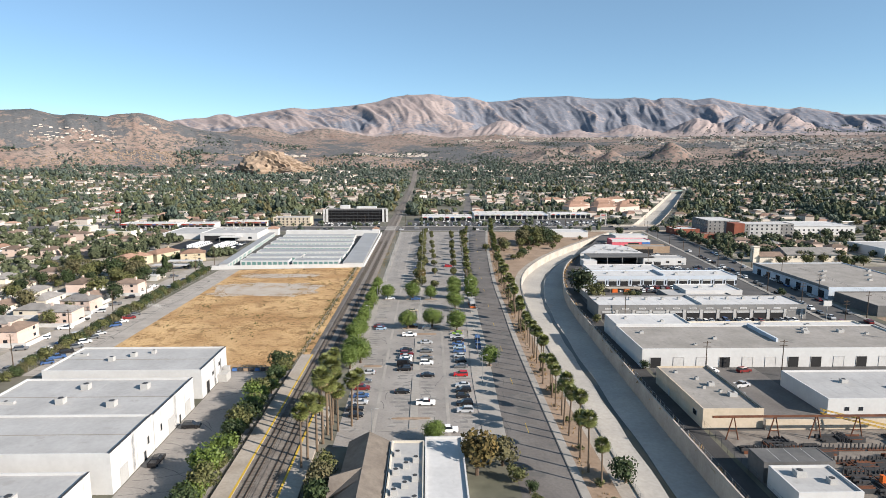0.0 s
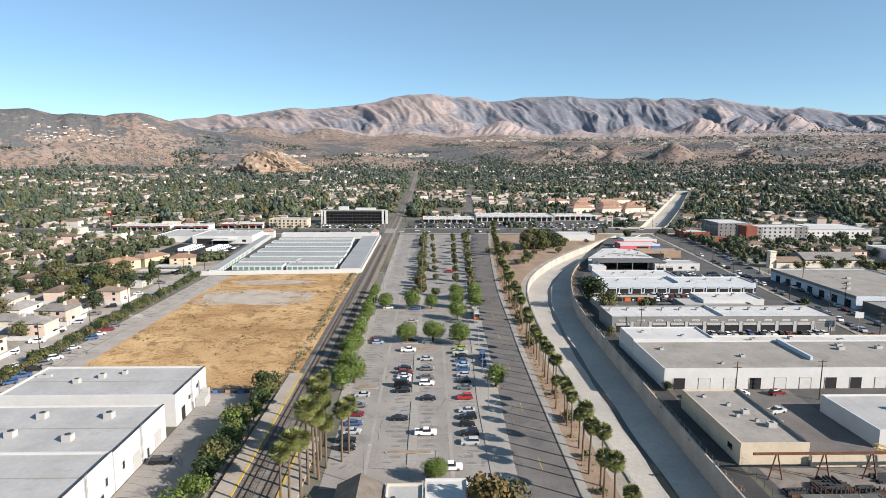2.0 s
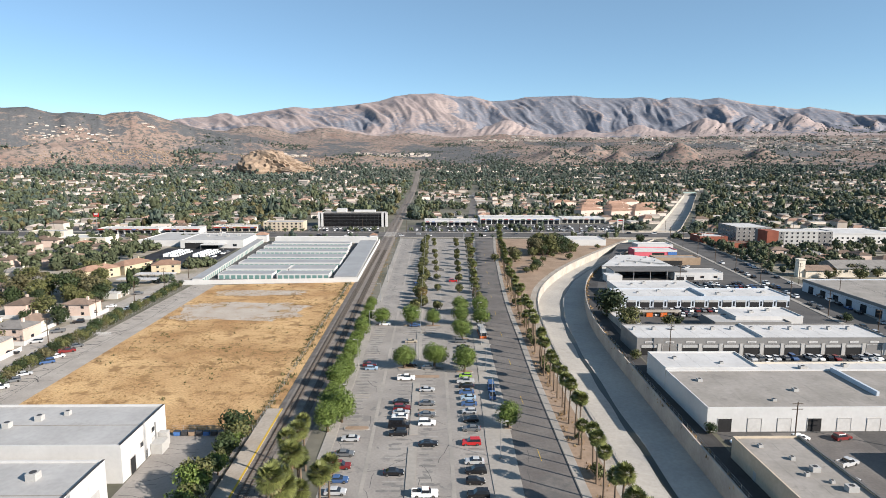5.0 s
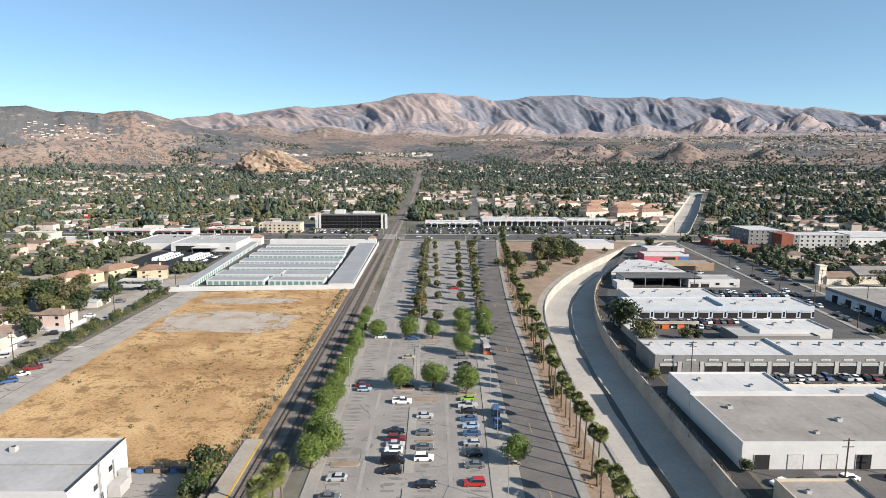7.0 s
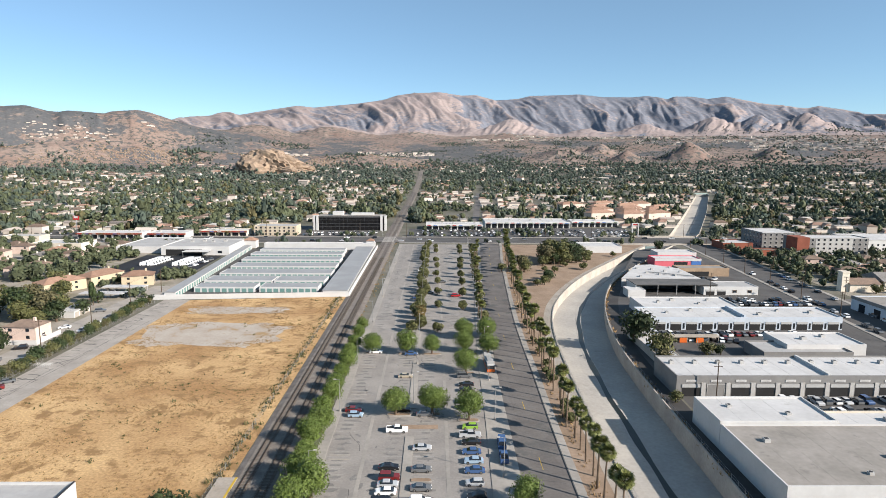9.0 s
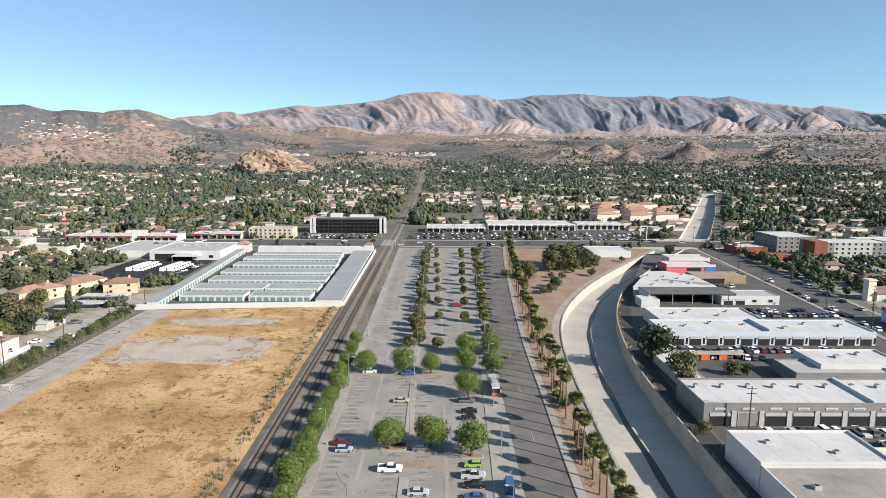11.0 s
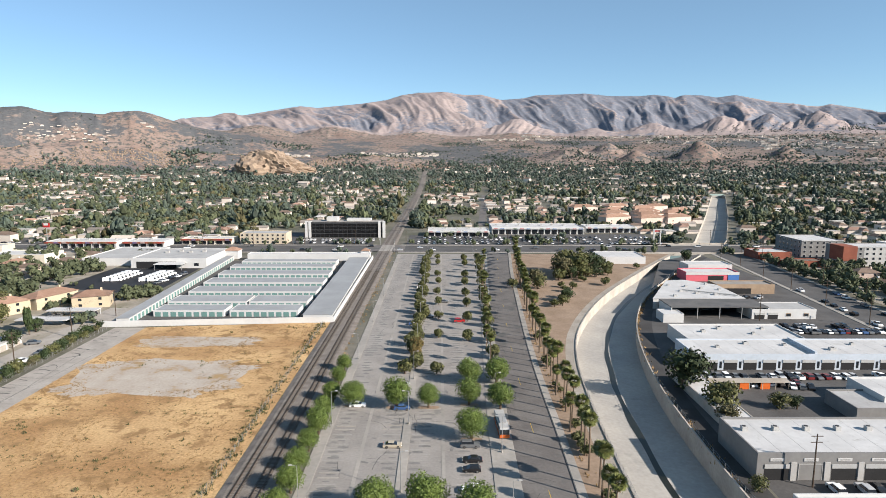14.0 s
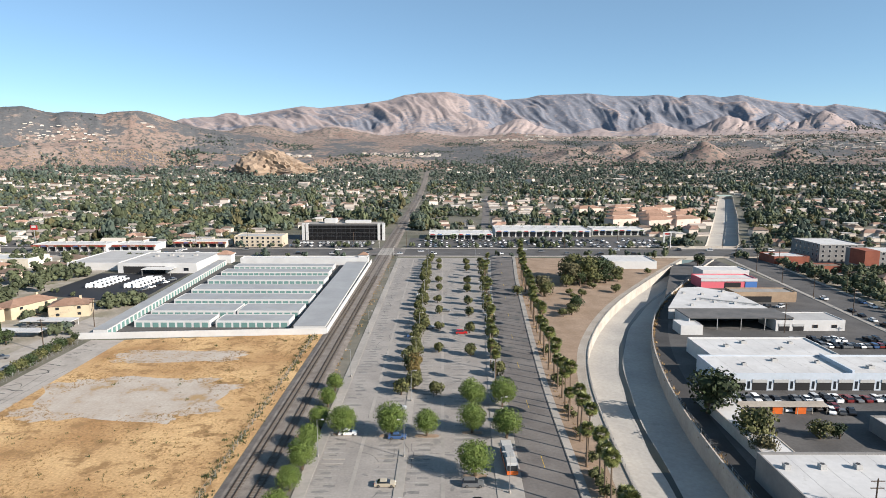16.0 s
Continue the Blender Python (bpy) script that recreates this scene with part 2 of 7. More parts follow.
# ---- building helpers ----
class Mesher:
    """Collects boxes, prisms and faces for one mesh."""

    def __init__(self):
        self.v, self.f = [], []

    def face(self, *pts):
        n = len(self.v)
        self.v += [tuple(p) for p in pts]
        self.f.append(tuple(range(n, n + len(pts))))
        return self

    def prism(self, poly, z0, z1, bottom=True, inset=0.0):
        """Upright prism over a polygon given anticlockwise; inset pulls the top in."""
        n, k = len(self.v), len(poly)
        cx, cy = sum(p[0] for p in poly) / k, sum(p[1] for p in poly) / k
        self.v += [(p[0], p[1], z0) for p in poly]
        for p in poly:
            dx, dy = p[0] - cx, p[1] - cy
            r = math.hypot(dx, dy) or 1
            s = max(0.0, 1 - inset / r)
            self.v.append((cx + dx * s, cy + dy * s, z1))
        for i in range(k):
            j = (i + 1) % k
            self.f.append((n + i, n + j, n + k + j, n + k + i))
        self.f.append(tuple(range(n + k, n + 2 * k)))
        if bottom:
            self.f.append(tuple(reversed(range(n, n + k))))
        return self

    def box(self, x0, x1, y0, y1, z0, z1):
        return self.prism([(x0, y0), (x1, y0), (x1, y1), (x0, y1)], z0, z1)

    def tube(self, a, b, r0, r1=None, n=6):
        a, b = Vector(a), Vector(b)
        q = (b - a).to_track_quat("Z", "Y")
        r1 = r0 if r1 is None else r1
        k = len(self.v)
        for p, r in ((a, r0), (b, r1)):
            for i in range(n):
                w = 2 * math.pi * i / n
                self.v.append(tuple(p + q @ Vector((r * math.cos(w), r * math.sin(w), 0))))
        for i in range(n):
            j = (i + 1) % n
            self.f.append((k + i, k + j, k + n + j, k + n + i))
        self.f.append(tuple(range(k + n, k + 2 * n)))
        self.f.append(tuple(reversed(range(k, k + n))))
        return self

    def mesh(self, name, material):
        me = bpy.data.meshes.new(name)
        me.from_pydata(self.v, [], self.f)
        me.materials.append(M[material])
        return me


def part(name, shape, material, parent, label="", at=None, smooth=False):
    """One mesh object under a thing; shape is a Mesher or a mesh that is shared."""
    me = shape.mesh(name, material) if isinstance(shape, Mesher) else shape
    ob = new(name, me)
    ob.parent = parent
    if at is not None:
        ob.matrix_basis = at
    if smooth:
        for p in me.polygons:
            p.use_smooth = True
    return tagged(ob, label) if label else ob


def thing(name, x, y, z, label, category, group="", rz=0, kind=""):
    ob = new(name)
    ob.empty_display_size = 0.1
    ob.matrix_basis = pose(x, y, z, 0, 0, rz)
    return tagged(ob, label, category, group, kind)


def structure(name, shape, material, label="", kind="structure", category=""):
    ob = new(name, shape.mesh(name, material) if isinstance(shape, Mesher) else shape)
    return tagged(ob, label, category, "", kind)


def tri_mesh(name, verts, tris, material):
    """A mesh from arrays of points and triangles."""
    me = bpy.data.meshes.new(name)
    me.vertices.add(len(verts))
    me.vertices.foreach_set("co", np.asarray(verts, dtype=np.float32).ravel())
    me.loops.add(len(tris) * 3)
    me.loops.foreach_set("vertex_index", np.asarray(tris, dtype=np.int32).ravel())
    me.polygons.add(len(tris))
    me.polygons.foreach_set("loop_start", np.arange(0, len(tris) * 3, 3, dtype=np.int32))
    me.update(calc_edges=True)
    me.validate()
    me.polygons.foreach_set("use_smooth", np.zeros(len(me.polygons), dtype=bool))
    me.materials.append(M[material])
    return me


def scatter(name, templates, spots, material):
    """Joined copies: templates of (verts, tris); spots of (x, y, z, size, height factor, turn)."""
    vs, ts, k = [], [], 0
    for i, (x, y, z, s, h, w) in enumerate(spots):
        v, t = templates[i % len(templates)]
        c, d = math.cos(w) * s, math.sin(w) * s
        p = np.empty_like(v)
        p[:, 0] = v[:, 0] * c - v[:, 1] * d + x
        p[:, 1] = v[:, 0] * d + v[:, 1] * c + y
        p[:, 2] = v[:, 2] * s * h + z
        vs.append(p)
        ts.append(t + k)
        k += len(v)
    return tri_mesh(name, np.concatenate(vs), np.concatenate(ts), material)


rng = np.random.default_rng(7)


def along(points, y):
    """x on a broken line of (x, y) at y."""
    return float(np.interp(y, [p[1] for p in points], [p[0] for p in points]))


def bend(points, y):
    """As along(), smoothed."""
    return sum(along(points, y + d) for d in (-24, -16, -8, 0, 8, 16, 24)) / 7


def ribbon(left, right, y0, y1, step, z, name, material, thick=0.0):
    """A strip of ground between two lines x(y)."""
    m = Mesher()
    n = max(1, round((y1 - y0) / step))
    for i in range(n):
        a, b = y0 + (y1 - y0) * i / n, y0 + (y1 - y0) * (i + 1) / n
        m.face((left(a), a, z), (right(a), a, z), (right(b), b, z), (left(b), b, z))
    if thick:
        for i in range(n):
            a, b = y0 + (y1 - y0) * i / n, y0 + (y1 - y0) * (i + 1) / n
            m.face((left(b), b, z), (left(b), b, z - thick), (left(a), a, z - thick), (left(a), a, z))
            m.face((right(a), a, z), (right(a), a, z - thick), (right(b), b, z - thick), (right(b), b, z))
        m.face((left(y0), y0, z), (left(y0), y0, z - thick), (right(y0), y0, z - thick), (right(y0), y0, z))
        m.face((right(y1), y1, z), (right(y1), y1, z - thick), (left(y1), y1, z - thick), (left(y1), y1, z))
    return structure(name, m, material)


# ---- ground, canal, roads ----
CANAL_L = [(46.5, 60), (46.3, 160), (46.8, 240), (50.3, 310), (56, 360), (68, 401), (94, 456), (142, 532), (169, 572), (216, 638), (330, 880), (442, 1122), (520, 1290)]
CANAL_R = [(66.4, 60), (67.4, 160), (69.6, 224), (72, 296), (76, 335), (89, 393), (111, 447), (159, 522), (190, 572), (244, 640), (358, 880), (468, 1122), (545, 1290)]
ROAD_L = [(21, 60), (21.2, 160), (23.3, 220), (24.2, 281), (25.4, 315), (28.5, 393), (35, 504), (42, 600)]
ROAD_R = [(33.5, 60), (33.7, 163), (34.6, 240), (36.6, 290), (37.6, 335), (41, 393), (50, 520), (58, 600)]
cl = lambda y: bend(CANAL_L, y)
cr = lambda y: bend(CANAL_R, y)
rl = lambda y: bend(ROAD_L, y)
rr = lambda y: bend(ROAD_R, y)
DEPTH = 4.6


LAND = [(1300, 0), (1500, 5), (1700, 16), (1850, 27), (2250, 48), (2600, 85), (3000, 135), (3400, 185), (5200, 200)]


def base(r):
    """Height of the valley floor, which lifts towards the hills."""
    return float(np.interp(r, [p[0] for p in LAND], [p[1] for p in LAND]))


def rise(x, y):
    """Height of the ground sheet; it stays under the hills."""
    r = math.hypot(x, y)
    return 0.0 if r < 1300 else base(min(r, 2080)) - 0.06 * max(0.0, min(r, 2600) - 2080)


g = Mesher()
rows_y = [-700, -200, 40] + list(range(60, 600, 12)) + list(range(600, 1300, 25)) + list(range(1300, 2200, 60)) + [2200, 2350, 2600, 3000, 3600, 4800]
cols = [0, 20, 60, 120, 200, 300, 400, 500, 600, 700, 850, 1000, 1200, 1400, 1650, 1900, 2250, 2600, 4200]
for a, b in zip(rows_y, rows_y[1:]):
    for c, d in zip(cols, cols[1:]):
        for side, s in ((cl, -1), (cr, 1)):
            q = [(side(a) + s * c, a), (side(a) + s * d, a), (side(b) + s * d, b), (side(b) + s * c, b)]
            if s < 0:
                q.reverse()
            g.face(*[(x, y, rise(x, y)) for x, y in q])
for a, b in zip(rows_y, rows_y[1:]):
    if b <= 60 or a >= 1300:
        g.face(*[(x, y, rise(x, y)) for x, y in ((cl(a), a), (cr(a), a), (cr(b), b), (cl(b), b))])
ground = structure("ground", g, "earth", "dry valley floor of earth and yards")

m = Mesher()
floor_l = lambda y: cl(y) + 0.4
ys = list(range(60, 600, 8)) + list(range(600, 1301, 20))
for a, b in zip(ys, ys[1:]):
    m.face((cl(a) - 0.01, a, -DEPTH), (cr(a) + 0.01, a, -DEPTH), (cr(b) + 0.01, b, -DEPTH), (cl(b) - 0.01, b, -DEPTH))
m.face((cl(1300), 1300, -DEPTH), (cr(1300), 1300, -DEPTH), (cr(1300), 1300, 0), (cl(1300), 1300, 0))
m.face((cr(60), 60, -DEPTH), (cl(60), 60, -DEPTH), (cl(60), 60, 0), (cr(60), 60, 0))
structure("canal_bed", m, "canal_concrete", "pale concrete bed of the flood canal")
for nm, side, s, up in (("canal_wall_west", cl, -1, 0.35), ("canal_wall_east", cr, 1, 1.1)):
    m = Mesher()
    for a, b in zip(ys, ys[1:]):
        if 572 < a < 640:
            continue
        o = 0.45 * s
        m.face((side(a), a, -DEPTH), (side(b), b, -DEPTH), (side(b), b, up), (side(a), a, up))
        m.face((side(a), a, up), (side(b), b, up), (side(b) + o, b, up), (side(a) + o, a, up))
        m.face((side(a) + o, a, up), (side(b) + o, b, up), (side(b) + o, b, -0.3), (side(a) + o, a, -0.3))
    structure(nm, m, "wall_concrete", "weathered concrete canal wall")
tr = lambda y: cl(y) + (cr(y) - cl(y)) * 0.5
ribbon(lambda y: tr(y) - 0.9 - 0.25 * math.sin(y * 0.21), lambda y: tr(y) + 0.9 + 0.3 * math.sin(y * 0.13), 60, 1300, 6, -DEPTH + 0.03, "canal_trickle", "algae")

ribbon(rl, rr, 60, 598, 8, 0.03, "road_palms", "asphalt")
ribbon(lambda y: rr(y) + 0.25, lambda y: rr(y) + 2.2, 60, 598, 8, 0.16, "pavement_east", "concrete", 0.16)
# kerb coloured dark to paint the long shadow line along the road edge
ribbon(rr, lambda y: rr(y) + 0.25, 60, 598, 8, 0.18, "kerb_east", "dark_roof", 0.18)
ribbon(lambda y: rr(y) + 2.2, lambda y: cl(y) - 4.2, 60, 590, 8, 0.04, "dirt_verge", "dirt")
ribbon(lambda y: cl(y) - 4.2, lambda y: cl(y) - 0.45, 60, 590, 8, 0.06, "canal_path", "slab")
# surface darkened to deepen the building shadow that lies on it
ribbon(lambda y: cr(y) + 0.5, lambda y: cr(y) + 6.8, 60, 575, 8, 0.04, "service_road", "shaded_asphalt")
lot_r = lambda y: along([(15.3, 60), (15.5, 195), (17.6, 250), (19, 300), (22, 361), (27, 450), (32, 590)], y)
ribbon(lambda y: -22.8, lot_r, 148, 590, 10, 0.05, "parking_lot", "lot_asphalt")
ribbon(lot_r, lambda y: rl(y), 148, 590, 10, 0.17, "pavement_west", "concrete", 0.17)
ribbon(lambda y: -25.6, lambda y: -22.8, 190, 590, 10, 0.17, "lot_edge_path", "concrete", 0.17)
for x in (-13.5, 6.7):
    ribbon(lambda y: x - 0.45, lambda y: x + 0.45, 150, 585, 30, 0.075, "lot_gutter", "concrete")
m = Mesher().face((-900, 600, 0.06), (900, 600, 0.06), (900, 634, 0.06), (-900, 634, 0.06))
structure("road_boulevard", m, "asphalt_dark", "wide cross boulevard")
for y0, y1 in ((596.5, 600), (634, 637.5)):
    for x0, x1 in ((-900, -46), (-26, 165), (245, 900)):
        structure("pavement_boulevard", Mesher().box(x0, x1, y0, y1, 0, 0.17), "concrete")
structure("road_side_street", Mesher().face((160, 60, 0.05), (176, 60, 0.05), (195, 250, 0.05), (235, 600, 0.05), (213, 600, 0.05), (178, 250, 0.05)), "asphalt_dark", "side street between the workshops and apartments")
structure("road_residential", Mesher().face((46, 780, 0.05), (54, 780, 0.05), (95, 1300, 0.1), (86, 1300, 0.1)), "asphalt")
structure("station_lawn", Mesher().box(10.2, 17.6, 106, 122, 0, 0.08), "lawn", "small lawn beside the station annex")
structure("steel_yard_ground", Mesher().face((78, 96, 0.03), (160, 96, 0.03), (160, 155, 0.03), (78, 155, 0.03)), "ballast")
structure("industrial_yard", Mesher().face((74, 80, 0.02), (200, 80, 0.02), (200, 590, 0.02), (160, 560, 0.02), (95, 400, 0.02), (80, 330, 0.02)), "asphalt_dark")
structure("mall_lot", Mesher().face((-22, 637.5, 0.05), (196, 637.5, 0.05), (196, 712, 0.05), (-22, 700, 0.05)), "asphalt_dark")
structure("office_lot", Mesher().face((-160, 637.5, 0.05), (-50, 637.5, 0.05), (-50, 720, 0.05), (-160, 720, 0.05)), "asphalt_dark")
structure("shops_lot", Mesher().face((-420, 637.5, 0.05), (-160, 637.5, 0.05), (-160, 690, 0.05), (-420, 690, 0.05)), "asphalt_dark")
structure("truck_yard", Mesher().face((-205, 470, 0.05), (-146, 452, 0.05), (-150, 530, 0.05), (-205, 530, 0.05)), "new_tarmac")
structure("field", Mesher().face((-118, 219.5, 0.03), (-42.2, 219.5, 0.03), (-42.2, 400, 0.03), (-121, 391, 0.03)), "dry_grass", "vacant field of dry golden grass")
structure("cross_street", Mesher().face((206, 384, 0.052), (420, 384, 0.052), (420, 396, 0.052), (208, 396, 0.052)), "asphalt")
structure("east_gardens", Mesher().face((222, 397, 0.03), (420, 397, 0.03), (420, 597, 0.03), (237, 597, 0.03)), "yard_ground")
for k in (0, 1):
    sx = lambda y: (178 + (y - 250) * 0.1 - 2.4) if k == 0 else (195 + (y - 250) * 0.114)
    ribbon(sx, lambda y: sx(y) + 2.4, 150, 596, 40, 0.19, "pavement_street", "concrete", 0.19)
structure("garden_ground", Mesher().face((-480, 140, 0.03), (-137, 140, 0.03), (-140, 452, 0.03), (-480, 452, 0.03)), "yard_ground", "gardens and yards between the houses")
structure("garden_ground", Mesher().face((-480, 452, 0.03), (-206, 452, 0.03), (-206, 596, 0.03), (-480, 596, 0.03)), "yard_ground", "gardens and yards between the houses")
structure("road_lane", Mesher().face((-155, 140, 0.05), (-136.5, 140, 0.05), (-138, 425, 0.05), (-152, 425, 0.05)), "track_paving", "narrow lane behind the gardens")
structure("workshop_lot", Mesher().face((91, 156, 0.045), (113, 156, 0.045), (113, 203, 0.045), (91, 203, 0.045)), "asphalt")
structure("field_edge", Mesher().face((-118, 205, 0.03), (-45, 205, 0.03), (-45, 219.5, 0.03), (-118, 219.5, 0.03)), "dry_grass", "dry grass between the field and the white building")
structure("field_track", Mesher().face((-133, 200, 0.05), (-118, 200, 0.05), (-119, 391, 0.05), (-132, 391, 0.05)), "track_paving", "cracked asphalt track beside the field")
structure("warehouse_yard", Mesher().face((-66, 60, 0.05), (-46, 60, 0.05), (-46, 205, 0.05), (-66, 205, 0.05)), "lot_asphalt")
structure("storage_yard", Mesher().face((-136, 393, 0.06), (-41, 400, 0.06), (-41, 560, 0.06), (-140, 560, 0.06)), "asphalt_dark")

# irregular bare slabs in the field
for cx, cy, rx, ry in ((-87, 333, 29, 17), (-89, 371, 24, 7)):
    ring = []
    for i in range(220):
        w = 2 * math.pi * i / 220
        k = 0.95 + 0.42 * noise.noise(Vector((math.cos(w) * 2.0, math.sin(w) * 2.0, cx))) + 0.16 * noise.noise(Vector((math.cos(w) * 9, math.sin(w) * 9, cx)))
        ring.append((cx + rx * k * math.copysign(abs(math.cos(w)) ** 0.45, math.cos(w)), cy + ry * k * math.copysign(abs(math.sin(w)) ** 0.45, math.sin(w)), 0.06))
    structure("field_slab", Mesher().face(*ring), "bare_ground", "bare pale slab left in the field")

# ---- railway ----
RAILS = (-38.4, -33.6)
m = Mesher()
prof = [(-42.0, 0.05), (-40.4, 0.42), (-31.6, 0.42), (-29.8, 0.05)]
for (x0, z0), (x1, z1) in zip(prof, prof[1:]):
    m.face((x0, 40, z0), (x1, 40, z1), (x1, 1300, z1), (x0, 1300, z0))
    for y in range(1300, 2020, 60):
        a, b = rise(-36, y) + 0.4, rise(-36, y + 60) + 0.4
        m.face((x0, y, z0 + a), (x1, y, z1 + a), (x1, y + 60, z1 + b), (x0, y + 60, z0 + b))
structure("railway_bed", m, "ballast", "stone ballast under two railway tracks")
TIE = Mesher().box(-1.3, 1.3, -0.12, 0.12, 0.40, 0.5).mesh("sleeper", "sleeper")
ties_far = Mesher()
for n, x in enumerate(RAILS):
    track = thing("railway_track", x, 0, 0, "worn steel rails on dark wooden sleepers in ballast", "railway track", "railway tracks")
    for s in (-0.72, 0.72):
        part("rail", Mesher().box(s - 0.07, s + 0.07, 40, 1400, 0.5, 0.66), "rail_steel", track)
    for i in range(140):
        part("sleeper", TIE, "sleeper", track, at=pose(0, 124 + i * 0.62, 0))
    far = Mesher()
    y = 124 + 140 * 0.62
    while y < 520:
        far.box(-1.3, 1.3, y - 0.12, y + 0.12, 0.4, 0.5)
        y += 0.62
    tagged(part("sleeper_run", far, "sleeper", track), kind="stuff")
for nm, x0, x1, y0, y1, lx in (("platform_west", -44.8, -40.5, 60, 219, -41.0), ("platform_east", -31.0, -26.5, 60, 172, -31.0)):
    p = structure(nm, Mesher().box(x0, x1, y0, y1, 0, 0.62), "slab", "concrete station platform with a yellow edge line")
    part("edge_line", Mesher().box(lx - 0.02, lx + 0.5, y0, y1, 0.62, 0.635), "yellow_paint", p, "worn yellow edge line")

# ---- buildings ----
def flat_building(name, x0, x1, y0, y1, h, wall, roof, label, category="building", parapet=0.5, group=""):
    """Flat-roofed block: walls with a parapet, and a roof deck set inside it."""
    b = thing(name, (x0 + x1) / 2, (y0 + y1) / 2, 0, label, category, group)
    w, d, t = (x1 - x0) / 2, (y1 - y0) / 2, 0.35
    for nm, box in (("wall", (-w, w, -d, -d + t)), ("wall", (-w, w, d - t, d)), ("wall", (-w, -w + t, -d + t, d - t)), ("wall", (w - t, w, -d + t, d - t))):
        part(nm, Mesher().box(*box, 0, h), wall, b)
    part("roof", Mesher().box(-w + t, w - t, -d + t, d - t, h - parapet - 0.3, h - parapet), roof, b)
    seam = Mesher()
    step = 6.0 if w > 12 else 4.0
    for i in range(1, int(2 * w / step)):
        seam.box(-w + i * step - 0.06, -w + i * step + 0.06, -d + t, d - t, h - parapet, h - parapet + 0.012)
    if w > 7:
        tagged(part("roof_seam_grid", seam, roof if roof == "grey_roof" else "white_roof", b), kind="stuff")
    return b


def rooftop_units(b, spots, z):
    """Air handlers on a roof: (x, y, width, depth, height) in the building's own place."""
    for x, y, w, d, h in spots:
        u = part("roof_unit", Mesher().box(x - w / 2, x + w / 2, y - d / 2, y + d / 2, z, z + h), "unit_grey", b, "grey air-conditioning unit")
        part("fan_grille", Mesher().tube((x, y, z + h), (x, y, z + h + 0.08), min(w, d) * 0.35, n=10), "dark_steel", u)


def opening(b, axis, at, c, z0, w, h, fill, name="door", rim="", proud=0.06):
    """A door, window or bay on a wall: axis 'y-' faces -y, 'x+' faces +x; c is its middle along the wall."""
    if axis == "y-":
        box = (c - w / 2, c + w / 2, at - proud, at + 0.02, z0, z0 + h)
        trim = [(c - w / 2 - 0.12, c - w / 2, at - proud - 0.06, at, z0, z0 + h), (c + w / 2, c + w / 2 + 0.12, at - proud - 0.06, at, z0, z0 + h), (c - w / 2 - 0.12, c + w / 2 + 0.12, at - proud - 0.06, at, z0 + h, z0 + h + 0.12)]
    else:
        s = 1 if axis == "x+" else -1
        lo, hi = sorted((at + s * proud, at - s * 0.02))
        box = (lo, hi, c - w / 2, c + w / 2, z0, z0 + h)
        lo, hi = sorted((at + s * (proud + 0.06), at))
        trim = [(lo, hi, c - w / 2 - 0.12, c - w / 2, z0, z0 + h), (lo, hi, c + w / 2, c + w / 2 + 0.12, z0, z0 + h), (lo, hi, c - w / 2 - 0.12, c + w / 2 + 0.12, z0 + h, z0 + h + 0.12)]
    o = part(name, Mesher().box(*box), fill, b)
    if rim:
        t = Mesher()
        for q in trim:
            t.box(*q)
        part("surround", t, rim, o)
    return o


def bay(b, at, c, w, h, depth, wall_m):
    """An open workshop bay in a -y front: a flat dark sheet paints its inner shade, with a rolled door above."""
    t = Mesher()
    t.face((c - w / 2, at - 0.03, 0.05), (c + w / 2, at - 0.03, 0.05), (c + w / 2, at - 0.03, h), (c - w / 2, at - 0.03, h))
    o = part("bay", t, "inside_shade", b, "open workshop bay, inner shade painted as a flat sheet")
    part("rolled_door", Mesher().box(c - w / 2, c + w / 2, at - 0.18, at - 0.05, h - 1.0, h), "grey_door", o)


# west warehouses
def warehouse(x0, x1, y0, y1, h, units, openings):
    b = flat_building("warehouse", x0, x1, y0, y1, h, "white_wall", "white_roof", "large white tilt-up warehouse with a flat pale roof", "warehouse", group="white warehouses")
    rooftop_units(b, units, h - 0.5)
    w, d = (x1 - x0) / 2, (y1 - y0) / 2
    for kind, c, z0, ow, oh in openings:
        opening(b, "x+", w, c, z0, ow, oh, kind, "door" if z0 < 0.5 else "window", "unit_grey")
    for c in np.arange(-d + 4, d, 7.5):
        part("panel_joint", Mesher().box(w, w + 0.03, c - 0.04, c + 0.04, 0, h), "unit_grey", b)
    part("roof_edge", Mesher().box(w - 0.4, w + 0.04, -d, d, h, h + 0.08), "dark_steel", b)
    part("roof_seam", Mesher().box(-w + 1, w - 1, -0.15, 0.15, h - 0.5, h - 0.44), "grey_roof", b)
    lad = part("roof_ladder", Mesher().box(w + 0.3, w + 0.36, -1.0, -0.94, 0.3, h + 0.8).box(w + 0.3, w + 0.36, -0.4, -0.34, 0.3, h + 0.8), "galvanised", b, "steel roof ladder with a cage")
    rung = Mesher()
    for i in range(26):
        rung.box(w + 0.3, w + 0.36, -0.94, -0.4, 0.5 + i * 0.33, 0.55 + i * 0.33)
    part("rungs", rung, "galvanised", lad)
    return b


